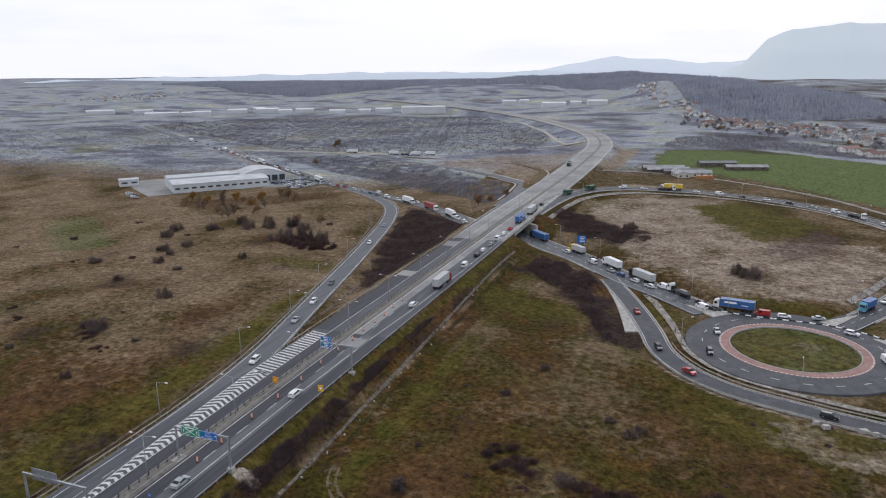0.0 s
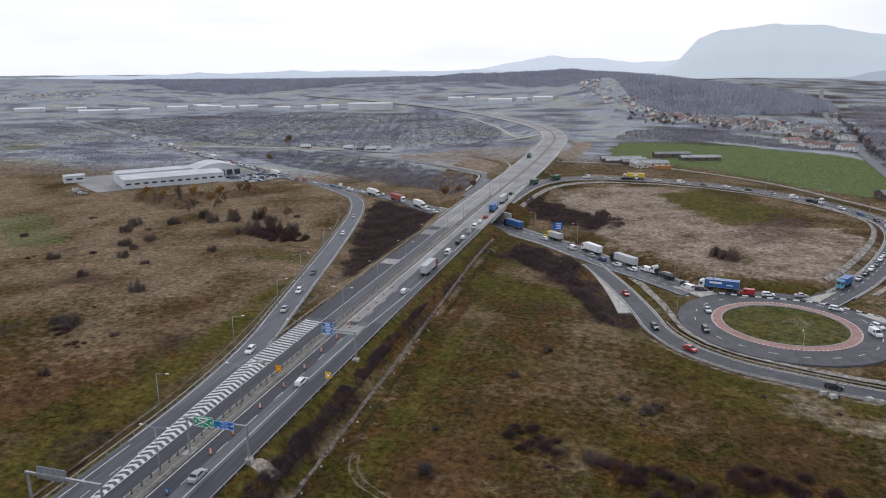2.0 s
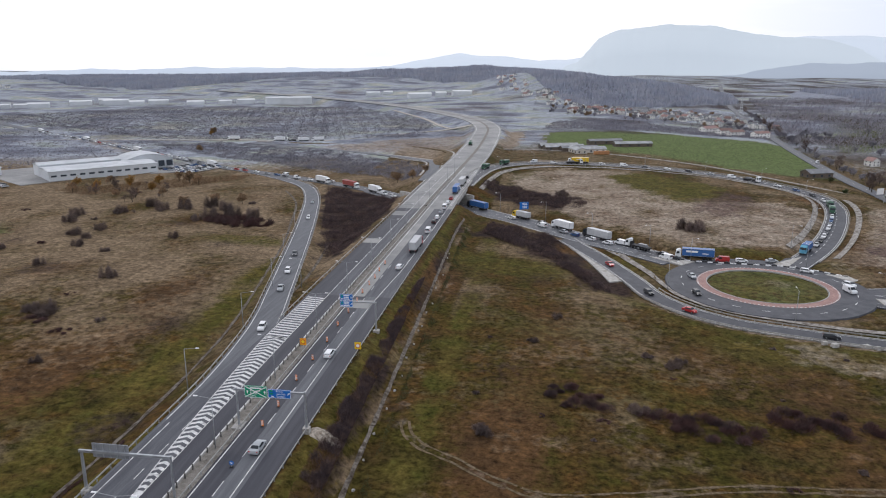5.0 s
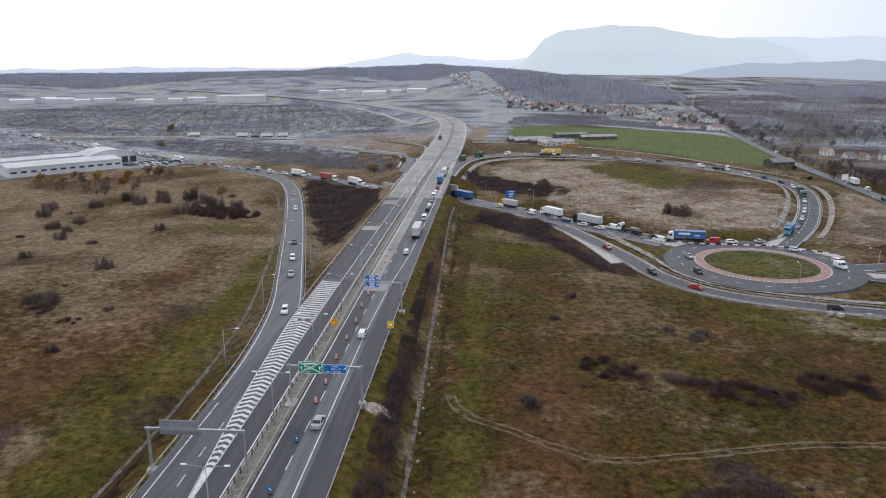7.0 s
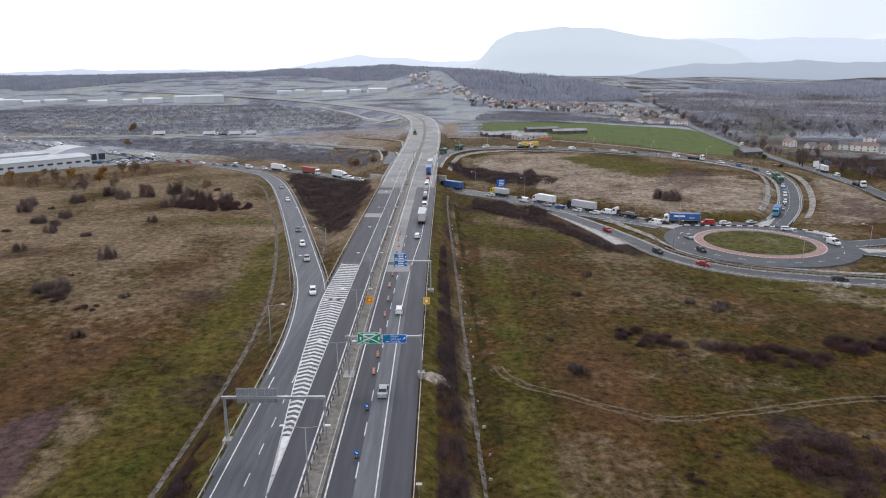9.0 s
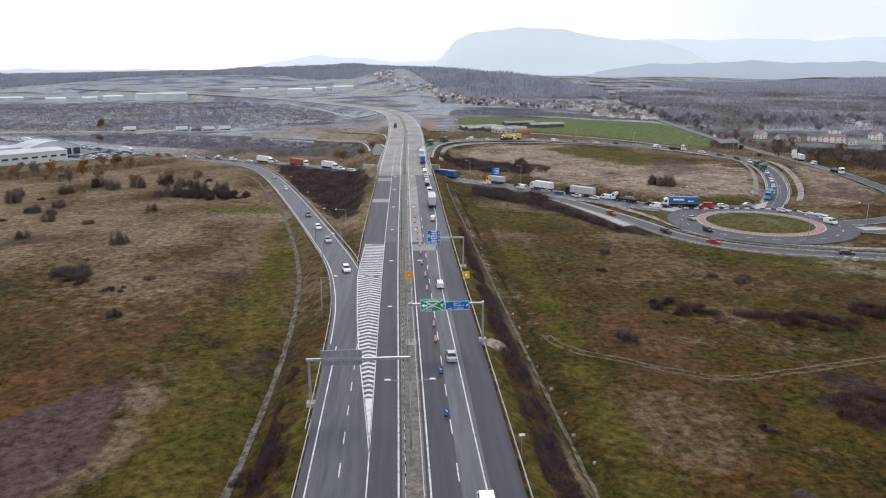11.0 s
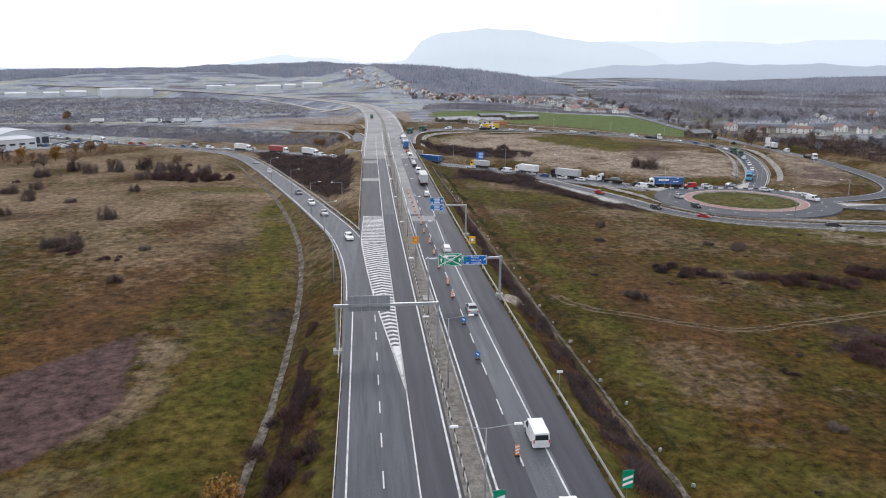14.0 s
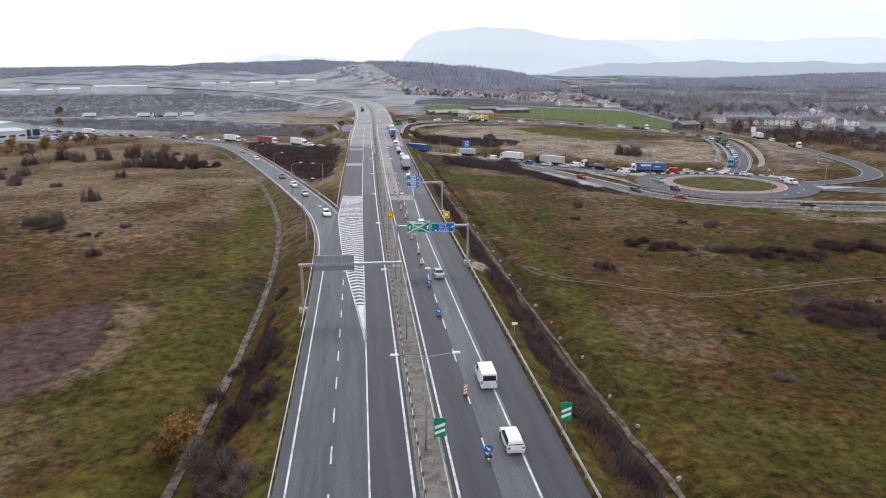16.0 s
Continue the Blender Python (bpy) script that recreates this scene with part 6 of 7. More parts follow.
for i in range(7):
    for j in range(9):
        if lot.random() < 0.85:
            u, v = i * 5.6, j * 3.1
            x, y = -215 + u * 0.85 + v * 0.5, 532 + u * -0.5 + v * 0.85 - 30
            park(lot.choice(("car_white", "car_silver", "car_grey", "car_black", "car_white", "car_blue")), x, y, z_at(x, y) + 0.3, -58 + 90, "parked cars in the dealer's yard")
for i in range(8):
    x, y = -292 + 4.2 * i * 0.5, 430 - 2.4 * i * 0.5
    park(lot.choice(("car_white", "car_silver", "car_grey")), x + (i % 2) * 5, y - (i % 2) * 6, z_at(x, y) + 0.3, 30, "parked cars in the dealer's yard")
for x, y, turn, w, l, hgt in ((-842, 1098, -55, 24, 58, 8), (-800, 1120, -55, 18, 26, 7), (-765, 1112, -55, 18, 32, 9), (-722, 1160, -57, 20, 34, 9), (-690, 1182, -57, 16, 22, 11), (-665, 1172, -58, 24, 40, 10), (-632, 1180, -58, 20, 24, 7), (-606, 1205, -58, 18, 32, 8), (-537, 1203, -60, 16, 28, 7), (-500, 1240, -60, 14, 22, 7), (-466, 1250, -60, 18, 30, 9), (-392, 1262, -64, 40, 78, 15), (-180, 1400, -72, 20, 44, 10), (-142, 1420, -72, 14, 20, 8), (-100, 1410, -72, 18, 36, 10), (-300, 1520, -70, 16, 28, 7), (-270, 1530, -70, 12, 18, 6), (-1020, 1130, -50, 20, 50, 8), (-960, 1180, -52, 16, 34, 7)):
    hall(x, y, turn, w, l, hgt * 0.75, "distant pale industrial hall with a low roof", 8, band=False, roof=M["pale_roof"] if l < 60 else None)
# farm by the green field
FARM = [
    house(8, 32, 2.8, 1.4, M["timber"], M["farm_roof"], "long low timber shed with a grey sheet roof", 1, "shed", 6, False),
    house(9, 20, 3.0, 1.6, M["wall_cream"], M["farm_roof"], "pale farm building with a grey sheet roof", 1, "shed", 4, False),
    house(8, 30, 3.2, 1.2, M["timber"], M["slate_roof"], "dark timber barn with a flat roof", 1, "shed", 3, False),
]
for i, x, y, turn in ((0, 76, 606, -72), (1, 98, 594, -72), (2, 112, 655, -70), (0, 72, 618, -72), (1, 86, 588, 20), (0, 134, 640, -74), (2, 88, 600, -72)):
    m = pose(x, y, z_at(x, y), 0, 0, turn)
    if FARM[i].location.z < -40:
        FARM[i].matrix_basis = m
    else:
        copy_thing(FARM[i], m)
box = empty("container", pose(104, 577, z_at(104, 577), 0, 0, -70), "orange shipping container on the grass", "container")
part("body", Build().box((0, 0, 1.3), (2.5, 12, 2.6)), M["container"], box)
for i in range(14):
    part("rib", Build().box((1.27, -5.6 + 0.86 * i, 1.3), (0.06, 0.2, 2.4)), M["container"], box)
hut = house(10, 17, 3.6, 2.0, M["timber"], M["slate_roof"], "green timber hut with a grey roof beside the road", 1, "shed", 3, False)
hut.matrix_basis = pose(238, 512, z_at(238, 512), 0, 0, -70)
hut["label"] = "dark green timber hut with a grey roof"

# ---- plants ----
M["twig"] = material("bare_twigs", (0.115, 0.09, 0.085), 0.95, colours=((0.16, 0.12, 0.1),), scale=0.3, spread=0.3, island=0.35)
M["twig_red"] = material("reddish_twigs", (0.09, 0.05, 0.048), 0.95, colours=((0.062, 0.045, 0.046),), scale=0.3, spread=0.25, island=0.35)
M["bramble"] = material("dark_brambles", (0.09, 0.066, 0.066), 0.95, colours=((0.14, 0.093, 0.078), (0.062, 0.048, 0.052)), scale=0.25, island=0.4)
M["bark"] = material("bark", (0.07, 0.058, 0.048), 0.95, colours=((0.045, 0.038, 0.032),), scale=2, grain=0.3)
M["leaf_orange"] = material("autumn_leaves", (0.3, 0.155, 0.04), 0.85, colours=((0.24, 0.15, 0.045),), scale=0.4, spread=0.25, island=0.4)
M["leaf_brown"] = material("brown_leaves", (0.24, 0.155, 0.09), 0.9, colours=((0.2, 0.14, 0.085),), scale=0.4, spread=0.3, island=0.4)
M["leaf_green"] = material("dull_green_leaves", (0.035, 0.05, 0.018), 0.9, colours=((0.05, 0.055, 0.022),), scale=0.3, spread=0.2, island=0.4)
M["rust_grass"] = material("rusty_weeds", (0.17, 0.095, 0.05), 0.95, colours=((0.11, 0.066, 0.036),), scale=0.1, island=0.45)
# far paler and bluer than bare wood: distance haze put into the colour
M["hazed_wood"] = material("hazed_bare_woods", (0.33, 0.355, 0.42), 0.95, colours=((0.29, 0.305, 0.36), (0.37, 0.375, 0.42)), scale=0.012, island=0.1)
# twig colours for the distance, lightened and blued to paint in haze
M["hazed_copse"] = material("hazed_bare_copse", (0.26, 0.255, 0.295), 0.95, colours=((0.31, 0.285, 0.3), (0.215, 0.21, 0.245)), scale=0.02, island=0.15)
M["hazed_scrub"] = material("hazed_bare_scrub", (0.21, 0.206, 0.232), 0.95, colours=((0.28, 0.265, 0.275), (0.17, 0.164, 0.19)), scale=0.02, island=0.18)
veg = np.random.RandomState(12)


def bush_mesh(name, radius, height, count, mat, seed):
    """A bare shrub: fine crossing shoots that fill a low, uneven dome, with gaps."""
    r = np.random.RandomState(seed)
    lobes = r.normal(0, radius * 0.62, (6, 2))
    size = r.uniform(0.35, 1.0, 6)
    k = r.randint(0, 6, count)
    u = r.normal(0, 1, (count, 3))
    u /= np.linalg.norm(u, axis=1)[:, None]
    rad = r.uniform(0.05, 1.0, count) ** 0.55
    at = np.c_[lobes[k] + u[:, :2] * (rad * radius * 0.62 * size[k])[:, None], np.abs(u[:, 2]) * rad * height * 0.8 * size[k] - 0.05]
    way = np.c_[u[:, :2] * 0.8 + r.normal(0, 0.45, (count, 2)), np.abs(u[:, 2]) * 0.8 + r.uniform(0, 0.7, count)]
    way /= np.linalg.norm(way, axis=1)[:, None]
    side = np.cross(way, r.normal(0, 1, (count, 3)))
    side *= (0.024 * r.uniform(0.6, 1.5, count) / np.linalg.norm(side, axis=1))[:, None]
    verts = np.stack([at - side, at + side, at + way * (0.35 * height * r.uniform(0.5, 1.2, count))[:, None]], 1).reshape(-1, 3)
    return fast_mesh(name, verts, tris_of(len(verts)), mat)


BUSH = [bush_mesh("bush", 1.7, 2.2, 2600, M["twig"], 1), bush_mesh("bush", 2.4, 1.6, 3400, M["twig_red"], 2), bush_mesh("bush", 1.2, 2.6, 2000, M["twig"], 3), bush_mesh("bush", 3.0, 1.3, 4200, M["twig_red"], 4)]
BUSH_LABEL = ("leafless dark brown shrub in rough grass", "low reddish brown bramble thicket in rough grass", "upright leafless shrub in rough grass", "spreading dark bramble patch in rough grass")


def bush(kind, x, y, size=1.0, tall=1.0):
    ob = new("bush", BUSH[kind])
    ob.matrix_world = Matrix.Translation((x, y, z_at(x, y))) @ Matrix.Rotation(x * 3.1 + y, 4, "Z") @ Matrix.Diagonal((size, size, size * tall, 1))
    return tagged(ob, BUSH_LABEL[kind], "bush", "shrubs in the fields")


for kind, x, y, size, tall in (
    (1, 70.0, 160.5, 1.5, 0.9), (1, 66.5, 163, 1.2, 0.8), (3, 73.5, 158.5, 1.3, 0.9), (2, 51.2, 141.8, 1.0, 0.9), (0, 50.2, 142.4, 0.8, 0.8),
    (3, 88, 155, 1.5, 1.0), (3, 93, 153.5, 1.6, 1.0), (1, 98, 151.5, 1.4, 0.9), (3, 103, 150, 1.3, 0.9), (0, 84.5, 156.5, 1.2, 0.8),
    (3, 112, 158, 1.6, 1.0), (3, 118, 157, 1.6, 1.0), (1, 124, 155, 1.5, 1.0), (3, 131, 153, 1.5, 0.9),
    (3, 80, 112, 1.6, 1.0), (3, 86, 109, 1.7, 1.0), (3, 91, 106, 1.8, 1.0), (1, 97, 104, 1.7, 1.0), (3, 84, 104, 1.6, 1.0), (3, 102, 100, 1.7, 1.0), (1, 79, 106, 1.3, 0.9), (3, 108, 98, 1.6, 1.0), (3, 95, 98, 1.6, 0.9),
    (0, 92, 181, 1.0, 0.9), (2, 96, 184, 0.9, 0.9), (0, 89, 186, 0.8, 0.8), (0, 59, 194, 0.8, 0.8), (2, 66, 212, 0.9, 1.0), (0, 57, 84, 0.7, 0.7),
    (0, -82, 192, 1.7, 1.25), (0, -79.5, 190, 1.3, 1.1), (0, -85, 194, 1.4, 1.1), (3, -78, 186, 1.2, 0.8), (2, -81.6, 224.8, 1.3, 1.8), (2, -80.8, 225.6, 1.0, 1.6),
    (1, -68.3, 317.7, 1.9, 1.2), (1, -72, 319, 1.7, 1.1), (1, -77, 320, 2.0, 1.2), (1, -82, 323, 2.1, 1.2), (1, -87, 326, 2.1, 1.2), (1, -92, 328, 1.8, 1.1), (3, -64, 316, 1.3, 1.0), (2, -96, 332, 2.2, 1.4), (2, -86, 334, 2.4, 1.5), (2, -76, 332, 2.0, 1.5), (2, -101, 326, 1.6, 1.2),
    (1, -12.6, 92, 1.2, 1.2), (1, -13.2, 80.5, 1.3, 1.3), (1, -12.2, 78, 1.0, 1.2), (1, -14.2, 90.5, 1.0, 1.0), (0, -14, 66, 1.4, 1.0), (0, -15.5, 62, 1.5, 1.0), (0, -12.8, 60, 1.3, 0.9),
    (0, 122.4, 324.7, 2.2, 1.3), (2, 121, 325.6, 1.7, 1.5), (2, 70, 393, 1.7, 1.2), (0, 72.5, 394, 1.5, 1.1),
    (2, -122, 268, 1.4, 1.2), (0, -140, 290, 1.6, 1.2), (2, -133, 300, 1.5, 1.3), (2, -128, 283, 1.2, 1.2), (0, -150, 262, 1.5, 1.2), (2, -118, 240, 1.3, 1.2), (0, -105, 262, 1.1, 1.0), (2, -92, 288, 1.2, 1.3), (2, -158, 315, 1.9, 1.3), (2, -165, 330, 2.0, 1.3), (0, -148, 335, 1.8, 1.2), (2, -128, 345, 2.0, 1.4), (2, -118, 350, 2.1, 1.4), (2, -108, 356, 2.2, 1.4), (2, -139, 355, 1.9, 1.4), (2, -98, 352, 2.0, 1.3),
):
    bush(kind, x, y, size, tall)
for _ in range(24):
    x, y = veg.uniform(-230, -50), veg.uniform(120, 420)
    if x < -0.2 * (y - 100) - 34:
        bush(int(veg.randint(0, 4)), x, y, veg.uniform(0.4, 1.0) * (0.6 + y / 420), veg.uniform(0.6, 1.1))
for _ in range(26):
    x, y = veg.uniform(44, 190), veg.uniform(70, 205)
    bush(int(veg.choice((0, 2, 3))), x, y, veg.uniform(0.25, 0.55), veg.uniform(0.6, 1.0))


# trees
def limb(b, a, c, ra, rb):
    b.tube(a, c, ra, rb, 6)


def tree_parts(height, spread, seed, leaf_mat, leaf_count, leaf_size, twigs, twig_mat="twig"):
    """A tapered trunk with limbs, twigs and, where the tree has them, many small leaves."""
    r = np.random.RandomState(seed)
    b = Build()
    top = Vector((r.uniform(-0.3, 0.3), r.uniform(-0.3, 0.3), height * 0.62))
    limb(b, (0, 0, -0.3), top, height * 0.022 + 0.06, 0.05)
    ends = [top]
    for i in range(9):
        t = r.uniform(0.3, 0.95)
        start = Vector((0, 0, 0)).lerp(top, t)
        a = i * 2.4 + r.uniform(-0.4, 0.4)
        reach = spread * r.uniform(0.55, 1.0) * (1.15 - 0.5 * t)
        end = start + Vector((math.cos(a) * reach, math.sin(a) * reach, height * r.uniform(0.12, 0.34)))
        limb(b, start, end, 0.02 + height * 0.007, 0.02)
        ends += [end, start.lerp(end, 0.6)]
        for k in range(2):
            q = start.lerp(end, r.uniform(0.5, 0.9))
            e2 = q + Vector((r.normal(0, spread * 0.3), r.normal(0, spread * 0.3), height * r.uniform(0.05, 0.2)))
            limb(b, q, e2, 0.03, 0.012)
            ends.append(e2)
    hub = np.array([tuple(e) for e in ends])
    at = hub[r.randint(0, len(hub), twigs)] + r.normal(0, spread * 0.12, (twigs, 3))
    shoots = blades(r, at, height * 0.13, 0.03 + height * 0.002, 0.9)
    verts, mats = [shoots], [np.zeros(len(shoots) // 3, int)]
    if leaf_count:
        at = hub[r.randint(0, len(hub), leaf_count)] + r.normal(0, spread * 0.2, (leaf_count, 3)) * (1, 1, 0.85)
        leaf = blades(r, at, leaf_size, leaf_size * 0.6, 1.2)
        verts.append(leaf)
        mats.append(np.ones(len(leaf) // 3, int))
    v = np.concatenate(verts)
    return b.mesh("trunk", M["bark"], True), fast_mesh("crown", v, tris_of(len(v)), [M[twig_mat], leaf_mat or M[twig_mat]], np.concatenate(mats))


TREES = {
    "bare": (tree_parts(9, 3.2, 1, None, 0, 0, 900), "tall leafless tree with fine bare twigs"),
    "bare_small": (tree_parts(5.5, 2.2, 2, None, 0, 0, 600), "small leafless tree with bare twigs"),
    # copies for far off, their twigs in the haze-paled colour
    "far_bare": (tree_parts(8, 3.0, 6, None, 0, 0, 900, "hazed_scrub"), "distant leafless tree with bare twigs paled for haze"),
    "far_small": (tree_parts(5.5, 2.6, 7, M["hazed_scrub"], 700, 0.5, 500, "hazed_scrub"), "distant leafless thicket tree"),
    "orange": (tree_parts(6.5, 2.2, 3, M["leaf_orange"], 1500, 0.42, 200), "autumn tree with orange yellow leaves"),
    "brown": (tree_parts(6.0, 2.4, 4, M["leaf_brown"], 1200, 0.42, 300), "autumn tree with dull brown leaves"),
    "green": (tree_parts(5.0, 2.0, 5, M["leaf_green"], 1300, 0.4, 200), "dull green evergreen tree"),
}


def tree(kind, x, y, size=1.0):
    (trunk, crown), label = TREES[kind]
    t = empty("tree", Matrix.Translation((x, y, z_at(x, y))) @ Matrix.Rotation(x + 2 * y, 4, "Z") @ Matrix.Diagonal((size, size, size, 1)), label, "tree", "trees round the interchange")
    part("trunk", trunk, None, t)
    part("crown", crown, None, t)
    return t


tree("orange", -20.3, 73.0, 0.72)
tree("orange", -20.9, 70.6, 0.6)
for kind, x, y, s in (("orange", -176, 428, 1.0), ("orange", -165, 400, 0.9), ("orange", -190, 420, 1.1), ("brown", -160, 436, 1.2), ("brown", -150, 428, 1.1), ("brown", -172, 446, 1.0), ("brown", -234, 600, 1.0), ("orange", -289, 739, 0.9), ("brown", -289, 745, 1.3), ("orange", -225, 418, 1.0), ("orange", -205, 408, 0.9), ("brown", -212, 395, 1.0), ("brown", -122, 355, 0.9), ("brown", -108, 362, 1.0), ("brown", -95, 366, 0.9), ("brown", -18, 440, 0.9), ("brown", -30, 452, 1.0), ("brown", -34, 462, 0.9), ("brown", -12, 452, 0.8), ("green", 232, 448, 0.7), ("green", 236, 482, 0.7), ("bare", 252, 462, 1.3), ("bare", 254, 470, 1.1), ("bare", 262, 380, 1.1), ("bare", 266, 392, 1.2), ("bare", 270, 405, 1.0), ("bare", 268, 420, 1.2), ("bare", 274, 434, 1.0)):
    tree(kind, x, y, s)
for i in range(60):
    y = 400 + i * 12 + veg.uniform(-4, 4)
    q = on_line(OLD_ROAD, nearest_run(OLD_ROAD, 260, y), 7.5 + veg.uniform(0, 6))
    tree(str(veg.choice(("bare", "far_small", "far_bare", "far_small"))), q[0], q[1], veg.uniform(0.7, 1.15))
for _ in range(110):
    x, y = veg.uniform(285, 520), veg.uniform(340, 800)
    if 290 < x < 430 and 500 < y < 640:
        y += 170
    tree(str(veg.choice(("far_bare", "far_small", "far_small"))), x, y, veg.uniform(0.7, 1.2))
for _ in range(110):
    t = veg.uniform(0, 1)
    tree(str(veg.choice(("far_bare", "far_small", "far_small", "brown"))), 60 + 240 * t + veg.uniform(-25, 25), 1090 - 200 * t + veg.uniform(-70, 130), veg.uniform(0.6, 1.1))
for _ in range(22):
    t = veg.uniform(0, 1)
    tree(str(veg.choice(("bare_small", "brown", "bare"))), -150 - 60 * t + veg.uniform(-20, 20), 350 + 80 * t + veg.uniform(-30, 30), veg.uniform(0.45, 0.8))


# ---- scrub, grass and woods too many to count ----
def clear_of_roads(x, y, gap=1.2):
    return ground_z(x, y, ROAD_GAP) > gap


def stuff(name, verts, mat, label, category):
    me = fast_mesh(name, verts, tris_of(len(verts)), mat)
    return tagged(new(name, me), label, category, kind="stuff")


def scrub_patch(name, poly, count, height, width, mat, label, patchy=-9.0):
    r = np.random.RandomState(len(name) + count)
    xs, ys = [p[0] for p in poly], [p[1] for p in poly]
    x, y = r.uniform(min(xs), max(xs), count * 3), r.uniform(min(ys), max(ys), count * 3)
    ok = inside(x + rolling(x, y, 18, 71) * 2.0, y + rolling(x, y, 16, 72) * 2.0, poly)
    x, y = x[ok], y[ok]
    ok = clear_of_roads(x, y, 2.4)
    ok &= rolling(x, y, 19, 78) + 0.6 * rolling(x, y, 7, 79) + r.normal(0, 0.25, len(x)) > patchy
    x, y = x[ok][:count], y[ok][:count]
    thick = np.clip(0.7 + 0.5 * rolling(x, y, 14, 73), 0.15, 1.3)
    z = ground_z(x, y)
    base = np.stack([x, y, z - 0.05 + r.uniform(0, 0.5, len(x)) * height * thick], -1)
    return stuff(name, blades(r, base, height * thick * 0.75, width, 1.3), mat, label, "scrub")


scrub_patch("bank_scrub", [(22.4, 40), (22.6, 325), (26.0, 325), (28.6, 150), (29.6, 40)], 90000, 1.5, 0.032, M["bramble"], "dark leafless brambles on the motorway bank", -0.25)
scrub_patch("bank_weeds", [(21.6, 40), (22.0, 330), (27.5, 330), (31.2, 40)], 60000, 0.6, 0.032, M["rust_grass"], "rusty dry weeds on the motorway bank")
scrub_patch("ditch_weeds", [(29.6, 45), (27.0, 320), (29.8, 320), (33.4, 45)], 16000, 0.7, 0.035, M["leaf_green"], "dull green weeds beside the ditch")
scrub_patch("wedge_scrub", [(-9, 330), (-10, 256), (-20, 266), (-33, 305), (-55, 378), (-68, 430), (-42, 420), (-17, 388)], 45000, 1.9, 0.05, M["bramble"], "dense dark thicket between ramp and motorway", -0.3)
scrub_patch("slip_scrub", [(38, 332), (70, 303), (84, 265), (91, 238), (80, 238), (64, 276), (36, 312)], 45000, 2.0, 0.05, M["bramble"], "dense dark thicket beside the lower road", -0.3)
scrub_patch("loop_scrub", [(32, 436), (62, 398), (84, 384), (78, 362), (48, 372), (26, 412)], 30000, 1.9, 0.05, M["bramble"], "dark thicket beside the bridge", -0.3)
scrub_patch("west_scrub", [(-14, 440), (-40, 468), (-110, 512), (-200, 566), (-300, 640), (-250, 672), (-120, 610), (-45, 545), (-22, 505)], 60000, 2.4, 0.13, M["hazed_scrub"], "leafless thicket beyond the lower road, paled for haze", -0.25)
scrub_patch("ramp_scrub", [(-14, 60), (-13, 100), (-15.8, 130), (-17.0, 100), (-18, 60)], 12000, 0.9, 0.03, M["twig_red"], "reddish brambles on the ramp's bank")
scrub_patch("ditch_weeds", [(-16.5, 60), (-16.0, 105), (-16.6, 150), (-21.0, 195), (-36, 268), (-40, 268), (-25.5, 197), (-20.6, 150), (-19.8, 105), (-21.5, 60)], 16000, 0.6, 0.03, M["twig"], "dark weeds along the western ditch")
scrub_patch("yard_scrub", [(-230, 405), (-190, 440), (-150, 470), (-128, 470), (-150, 420), (-200, 385)], 9000, 1.8, 0.15, M["leaf_brown"], "brown scrub in front of the commercial halls")
scrub_patch("village_scrub", [(60, 800), (70, 900), (120, 960), (300, 820), (285, 740), (160, 800)], 16000, 2.6, 0.3, M["hazed_scrub"], "hedges and thickets below the village, paled for haze")
scrub_patch("moor_scrub", [(-60, 700), (-330, 690), (-700, 900), (-560, 1120), (-250, 1180), (-60, 860)], 80000, 2.2, 0.3, M["hazed_scrub"], "wide moorland of leafless scrub, paled blue-grey for haze", -0.1)
scrub_patch("plain_scrub", [(-240, 560), (-330, 480), (-620, 420), (-900, 700), (-700, 980), (-330, 760)], 60000, 2.2, 0.25, M["hazed_scrub"], "leafless thickets and hedges on the western plain", 0.15)
scrub_patch("east_scrub", [(440, 300), (445, 640), (300, 660), (320, 900), (420, 1400), (900, 1400), (1000, 500), (600, 200)], 100000, 4.2, 0.3, M["hazed_copse"], "leafless hedges and copses on the far plain", -0.15)
scrub_patch("roadside_hedge", [(258, 300), (264, 480), (300, 500), (430, 500), (430, 300)], 40000, 2.6, 0.14, M["bramble"], "dark leafless hedges beside the old road", -0.1)


def grass(name, count, box_, height, width, mat, label, seed, favour):
    r = np.random.RandomState(seed)
    x, y = r.uniform(box_[0], box_[1], count), box_[2] + (box_[3] - box_[2]) * r.uniform(0, 1, count) ** 1.25
    ok = clear_of_roads(x, y)
    ok &= (rolling(x, y, 34, favour) + rolling(x, y, 9, favour + 1) * 0.7 + r.normal(0, 0.45, count)) > 0.1
    ok &= ~inside(x, y, SOIL_FIELD)
    x, y = x[ok], y[ok]
    base = np.stack([x, y, ground_z(x, y) - 0.05], -1)
    ob = stuff(name, blades(r, base, height, width, 2.6), mat, label, "grass")
    if mat is M["ground"]:
        for layer, fields in (("cover", (green, earth, scrub, soil)), ("cover_dry", (straw_haze, rust, hazed_moor, meadow))):
            values = np.stack([ground_z(x, y, f) for f in fields], -1).clip(0, 1).astype(np.float32)
            ob.data.color_attributes.new(layer, "FLOAT_COLOR", "POINT").data.foreach_set("color", np.repeat(values, 3, 0).ravel())
    return ob


grass("rough_grass", 190000, (31, 190, 45, 300), 0.2, 0.055, M["ground"], "tufted rough grass of the eastern field", 1, 81)
grass("rough_grass", 190000, (-150, -11, 45, 330), 0.2, 0.055, M["ground"], "tufted rough grass of the western field", 4, 101)


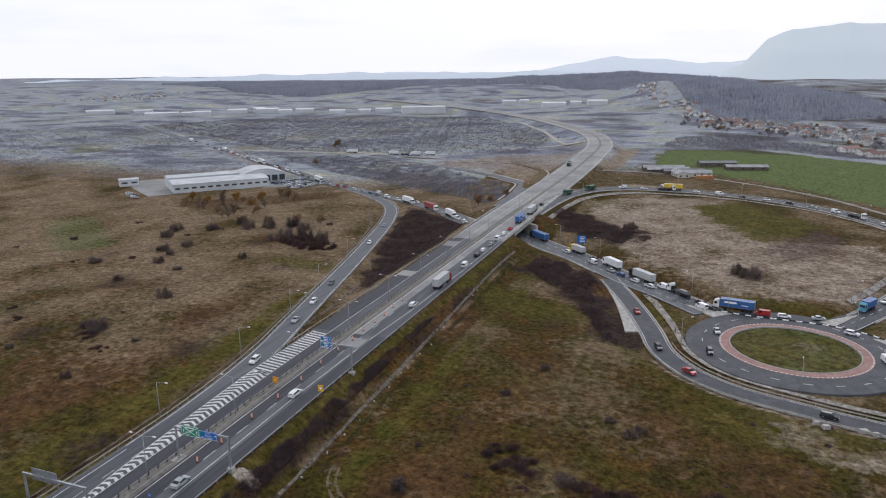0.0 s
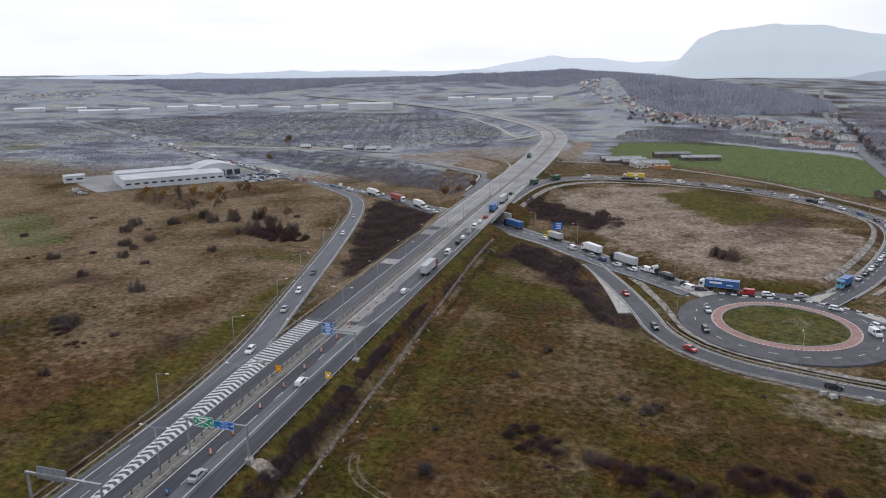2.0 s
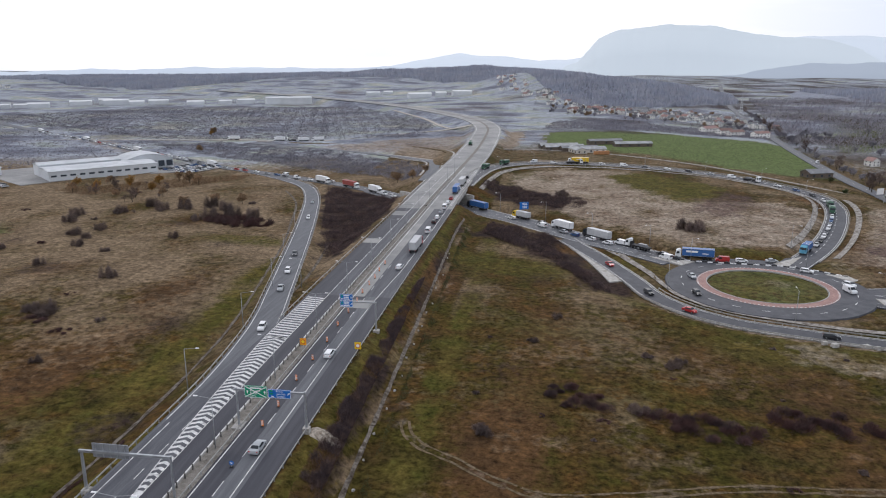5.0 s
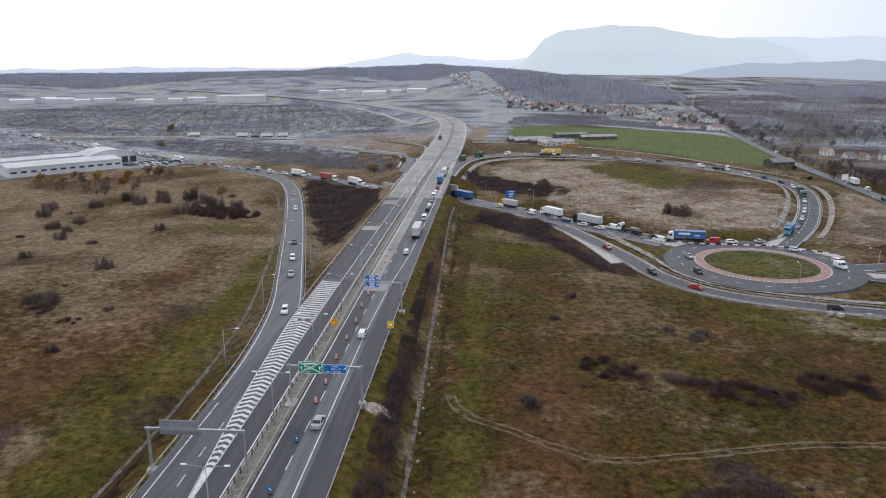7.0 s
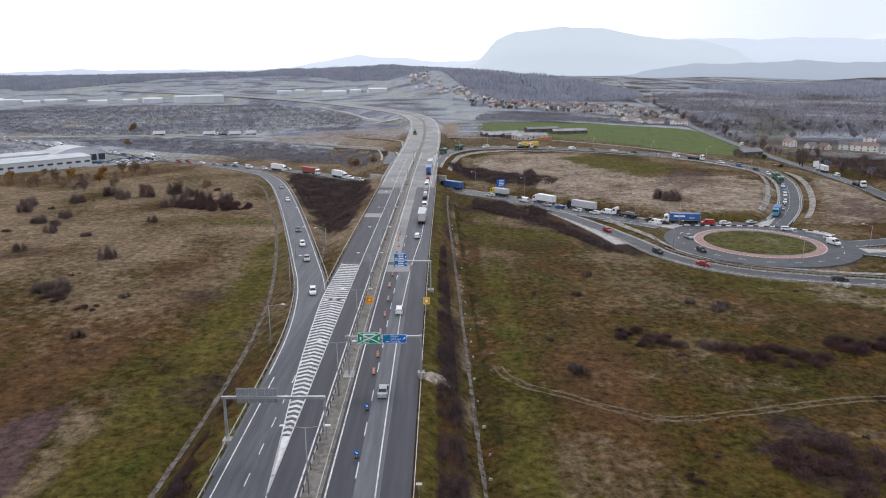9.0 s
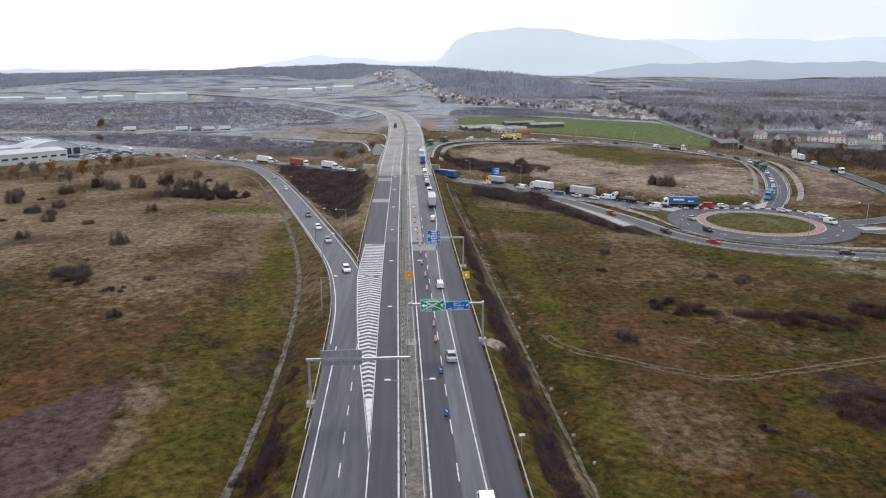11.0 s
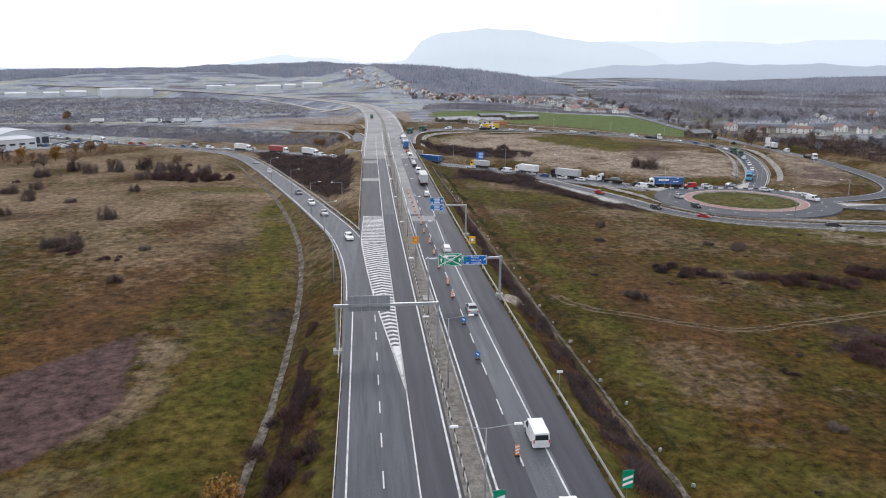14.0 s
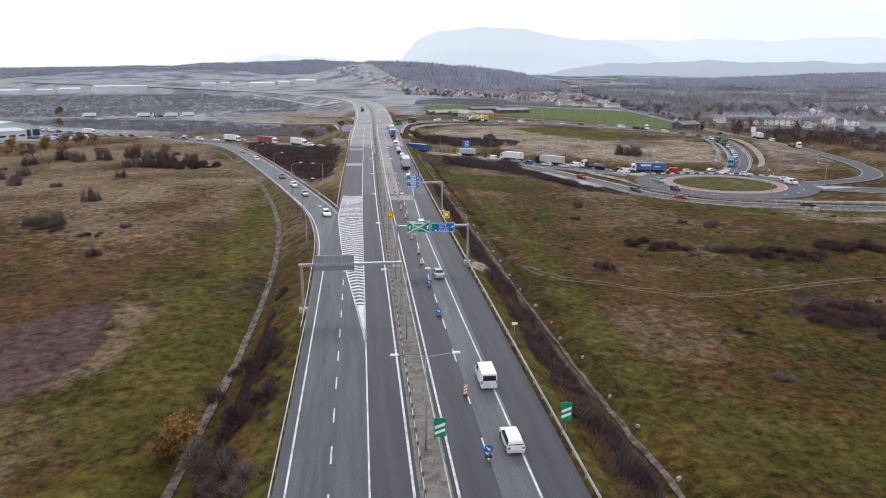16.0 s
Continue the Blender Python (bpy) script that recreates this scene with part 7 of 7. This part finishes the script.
def woods(name, count, box_, mask, height, label, seed):
    """Bare woods: upright slim crowns crowded over the ground where mask holds."""
    r = np.random.RandomState(seed)
    x, y = r.uniform(box_[0], box_[1], count), r.uniform(box_[2], box_[3], count)
    ok = mask(x, y)
    x, y = x[ok], y[ok]
    base = np.stack([x, y, ground_z(x, y) - 0.5], -1)
    tall = height * (0.85 + 0.25 * rolling(x, y, 70, 171))
    stuff(name, blades(r, base, tall, 1.7, 0.25), M["hazed_wood"], label, "woods")


woods("hill_woods", 330000, (-1700, 400, 1150, 2400), in_woods, 8.0, "bare woods over the long hill, paled blue-grey for haze", 1)
woods("east_woods", 130000, (600, 2200, 1250, 2150), in_east_woods, 9.0, "bare woods on the eastern rise, paled blue-grey for haze", 2)

# earth pile beside the gantry, culvert blocks, pylons
r = np.random.RandomState(3)
b = Build()


n_a, n_r = 16, 7
for j in range(n_r):
    for i in range(n_a):
        a, rad = 6.283 * i / n_a, j / (n_r - 1)
        x, y = 22.4 + 3.4 * rad * math.cos(a), 129.5 + 2.4 * rad * math.sin(a)
        b.v.append((x + r.normal(0, 0.12), y + r.normal(0, 0.12), z_at(x, y) - 0.25 + 1.5 * (1 - rad**1.4) + r.normal(0, 0.09)))
for j in range(n_r - 1):
    for i in range(n_a):
        k = (i + 1) % n_a
        b.f.append((j * n_a + i, j * n_a + k, (j + 1) * n_a + k, (j + 1) * n_a + i)), b.m.append(0)
M["earth_pile"] = material("pale_rubble", (0.36, 0.32, 0.27), 0.95, colours=((0.24, 0.2, 0.16),), scale=0.9, grain=0.3, grain_scale=4, bump=0.2, bump_scale=3)
tagged(new("earth_mound", b.mesh("earth_mound", M["earth_pile"])), "pale heap of earth and rubble beside the gantry footing", "earth mound")
for x, y, s in ((138, 202, 1.3), (146.5, 203.8, 1.6), (149, 203, 1.1), (136, 203.5, 1.0)):
    tagged(new("concrete_block", Build().box((0, 0, 0.4), (s * 1.4, s, 1.0), 0.4, taper=(0.9, 0.9)).mesh("concrete_block", M["concrete"])), "pale concrete culvert block on bare earth", "concrete block", "culvert blocks").matrix_world = Matrix.Translation((x, y, z_at(x, y)))
for k in range(26):
    y = 48 + k * 9 + float(veg.uniform(-3, 3))
    x = float(np.interp(y, [p.y for p in DITCH_EAST], [p.x for p in DITCH_EAST])) + float(veg.uniform(0.8, 2.0))
    s = float(veg.uniform(0.15, 0.42))
    tagged(new("stone_block", Build().box((0, 0, 0.15), (s * 1.6, s, 0.4), y, taper=(0.8, 0.75)).mesh("stone_block", M["concrete"])), "pale broken concrete block beside the ditch", "stone", "blocks along the ditch").matrix_world = Matrix.Translation((x, y, z_at(x, y)))


def pylon(x, y, height):
    p = empty("pylon", pose(x, y, z_at(x, y)), "grey lattice power pylon on the plain", "pylon", "pylons")
    for sx in (-1, 1):
        for sy in (-1, 1):
            part("leg", Build().tube((sx * 2.4, sy * 2.4, -0.5), (sx * 0.4, sy * 0.4, height), 0.16, 0.1, 5), M["steel"], p)
    for i in range(6):
        z, w = height * (0.1 + 0.14 * i), 2.4 - 2.0 * (0.1 + 0.14 * i)
        part("brace", Build().box((0, 0, z), (2 * w, 2 * w, 0.14)), M["steel"], p)
    for z in (0.78, 0.9):
        part("arm", Build().box((0, 0, height * z), (9.0, 0.25, 0.25)), M["steel"], p)


for x, y in ((430, 640), (560, 900), (330, 1080), (700, 780)):
    pylon(x, y, 26)


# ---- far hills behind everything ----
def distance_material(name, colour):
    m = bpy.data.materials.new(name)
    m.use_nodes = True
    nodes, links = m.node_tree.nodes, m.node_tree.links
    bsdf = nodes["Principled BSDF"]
    # aerial haze painted as a pale base colour plus a faint glow
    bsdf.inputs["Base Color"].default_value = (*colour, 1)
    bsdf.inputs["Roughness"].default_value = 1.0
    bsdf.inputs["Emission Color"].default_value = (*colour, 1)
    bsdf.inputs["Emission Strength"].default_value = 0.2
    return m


def backdrop(name, far, crest, mat, label, seed, wobble):
    """A ridge of hills seen from the plan's middle; crest: (degrees right of +y, height in metres)."""
    r = np.random.RandomState(seed)
    deg = np.linspace(crest[0][0], crest[-1][0], 220)
    top = np.interp(deg, [c[0] for c in crest], [c[1] for c in crest])
    for k in range(6):
        f = 2.0 ** k
        top = top + wobble / f * np.sin(deg * 0.9 * f + r.uniform(0, 6.28))
    rows = []
    for t, dist in ((0.0, far - 900), (0.45, far - 420), (1.0, far), (0.2, far + 200)):
        rows.append(np.stack([np.sin(np.radians(deg)) * dist, np.cos(np.radians(deg)) * dist, -40 + (top + 40) * t], -1))
    v = np.concatenate(rows)
    n = len(deg)
    q = [(j * n + i, j * n + i + 1, (j + 1) * n + i + 1, (j + 1) * n + i) for j in range(3) for i in range(n - 1)]
    tagged(new(name, mesh_of(name, v, q, mat, shade=True)), label, "hills", kind="structure")


backdrop("backdrop_mountain", 4500, [(-6, -30), (1, 0), (3, 60), (4.5, 190), (6, 232), (9.5, 268), (12.5, 246), (15.5, 205), (18, 186), (20.5, 158), (23, 96), (26, 40), (30, 10)], distance_material("mountain_haze_tint", (0.44, 0.49, 0.52)), "distant mountain tinted pale blue for haze", 1, 4)
backdrop("backdrop_range", 4750, [(-34, -20), (-22, 20), (-14, 10), (-9, 60), (-6, 110), (-3, 90), (0, 60), (8, 120), (16, 190), (22, 196), (30, 186), (38, 200), (46, 190), (58, 120)], distance_material("range_haze_tint", (0.48, 0.53, 0.58)), "far mountain range tinted very pale for haze", 2, 5)
backdrop("backdrop_foothills", 3900, [(8, -40), (14, 10), (18, 40), (22, 58), (28, 62), (34, 56), (44, 60), (58, 40)], distance_material("foothill_haze_tint", (0.27, 0.31, 0.36)), "wooded foothills tinted grey blue for haze", 3, 5)
backdrop("backdrop_west", 4300, [(-58, -20), (-44, 5), (-34, 14), (-26, 24), (-18, 20), (-10, 26), (-2, 10), (4, -30)], distance_material("west_haze_tint", (0.42, 0.47, 0.53)), "low hills on the western horizon tinted grey blue for haze", 4, 4)
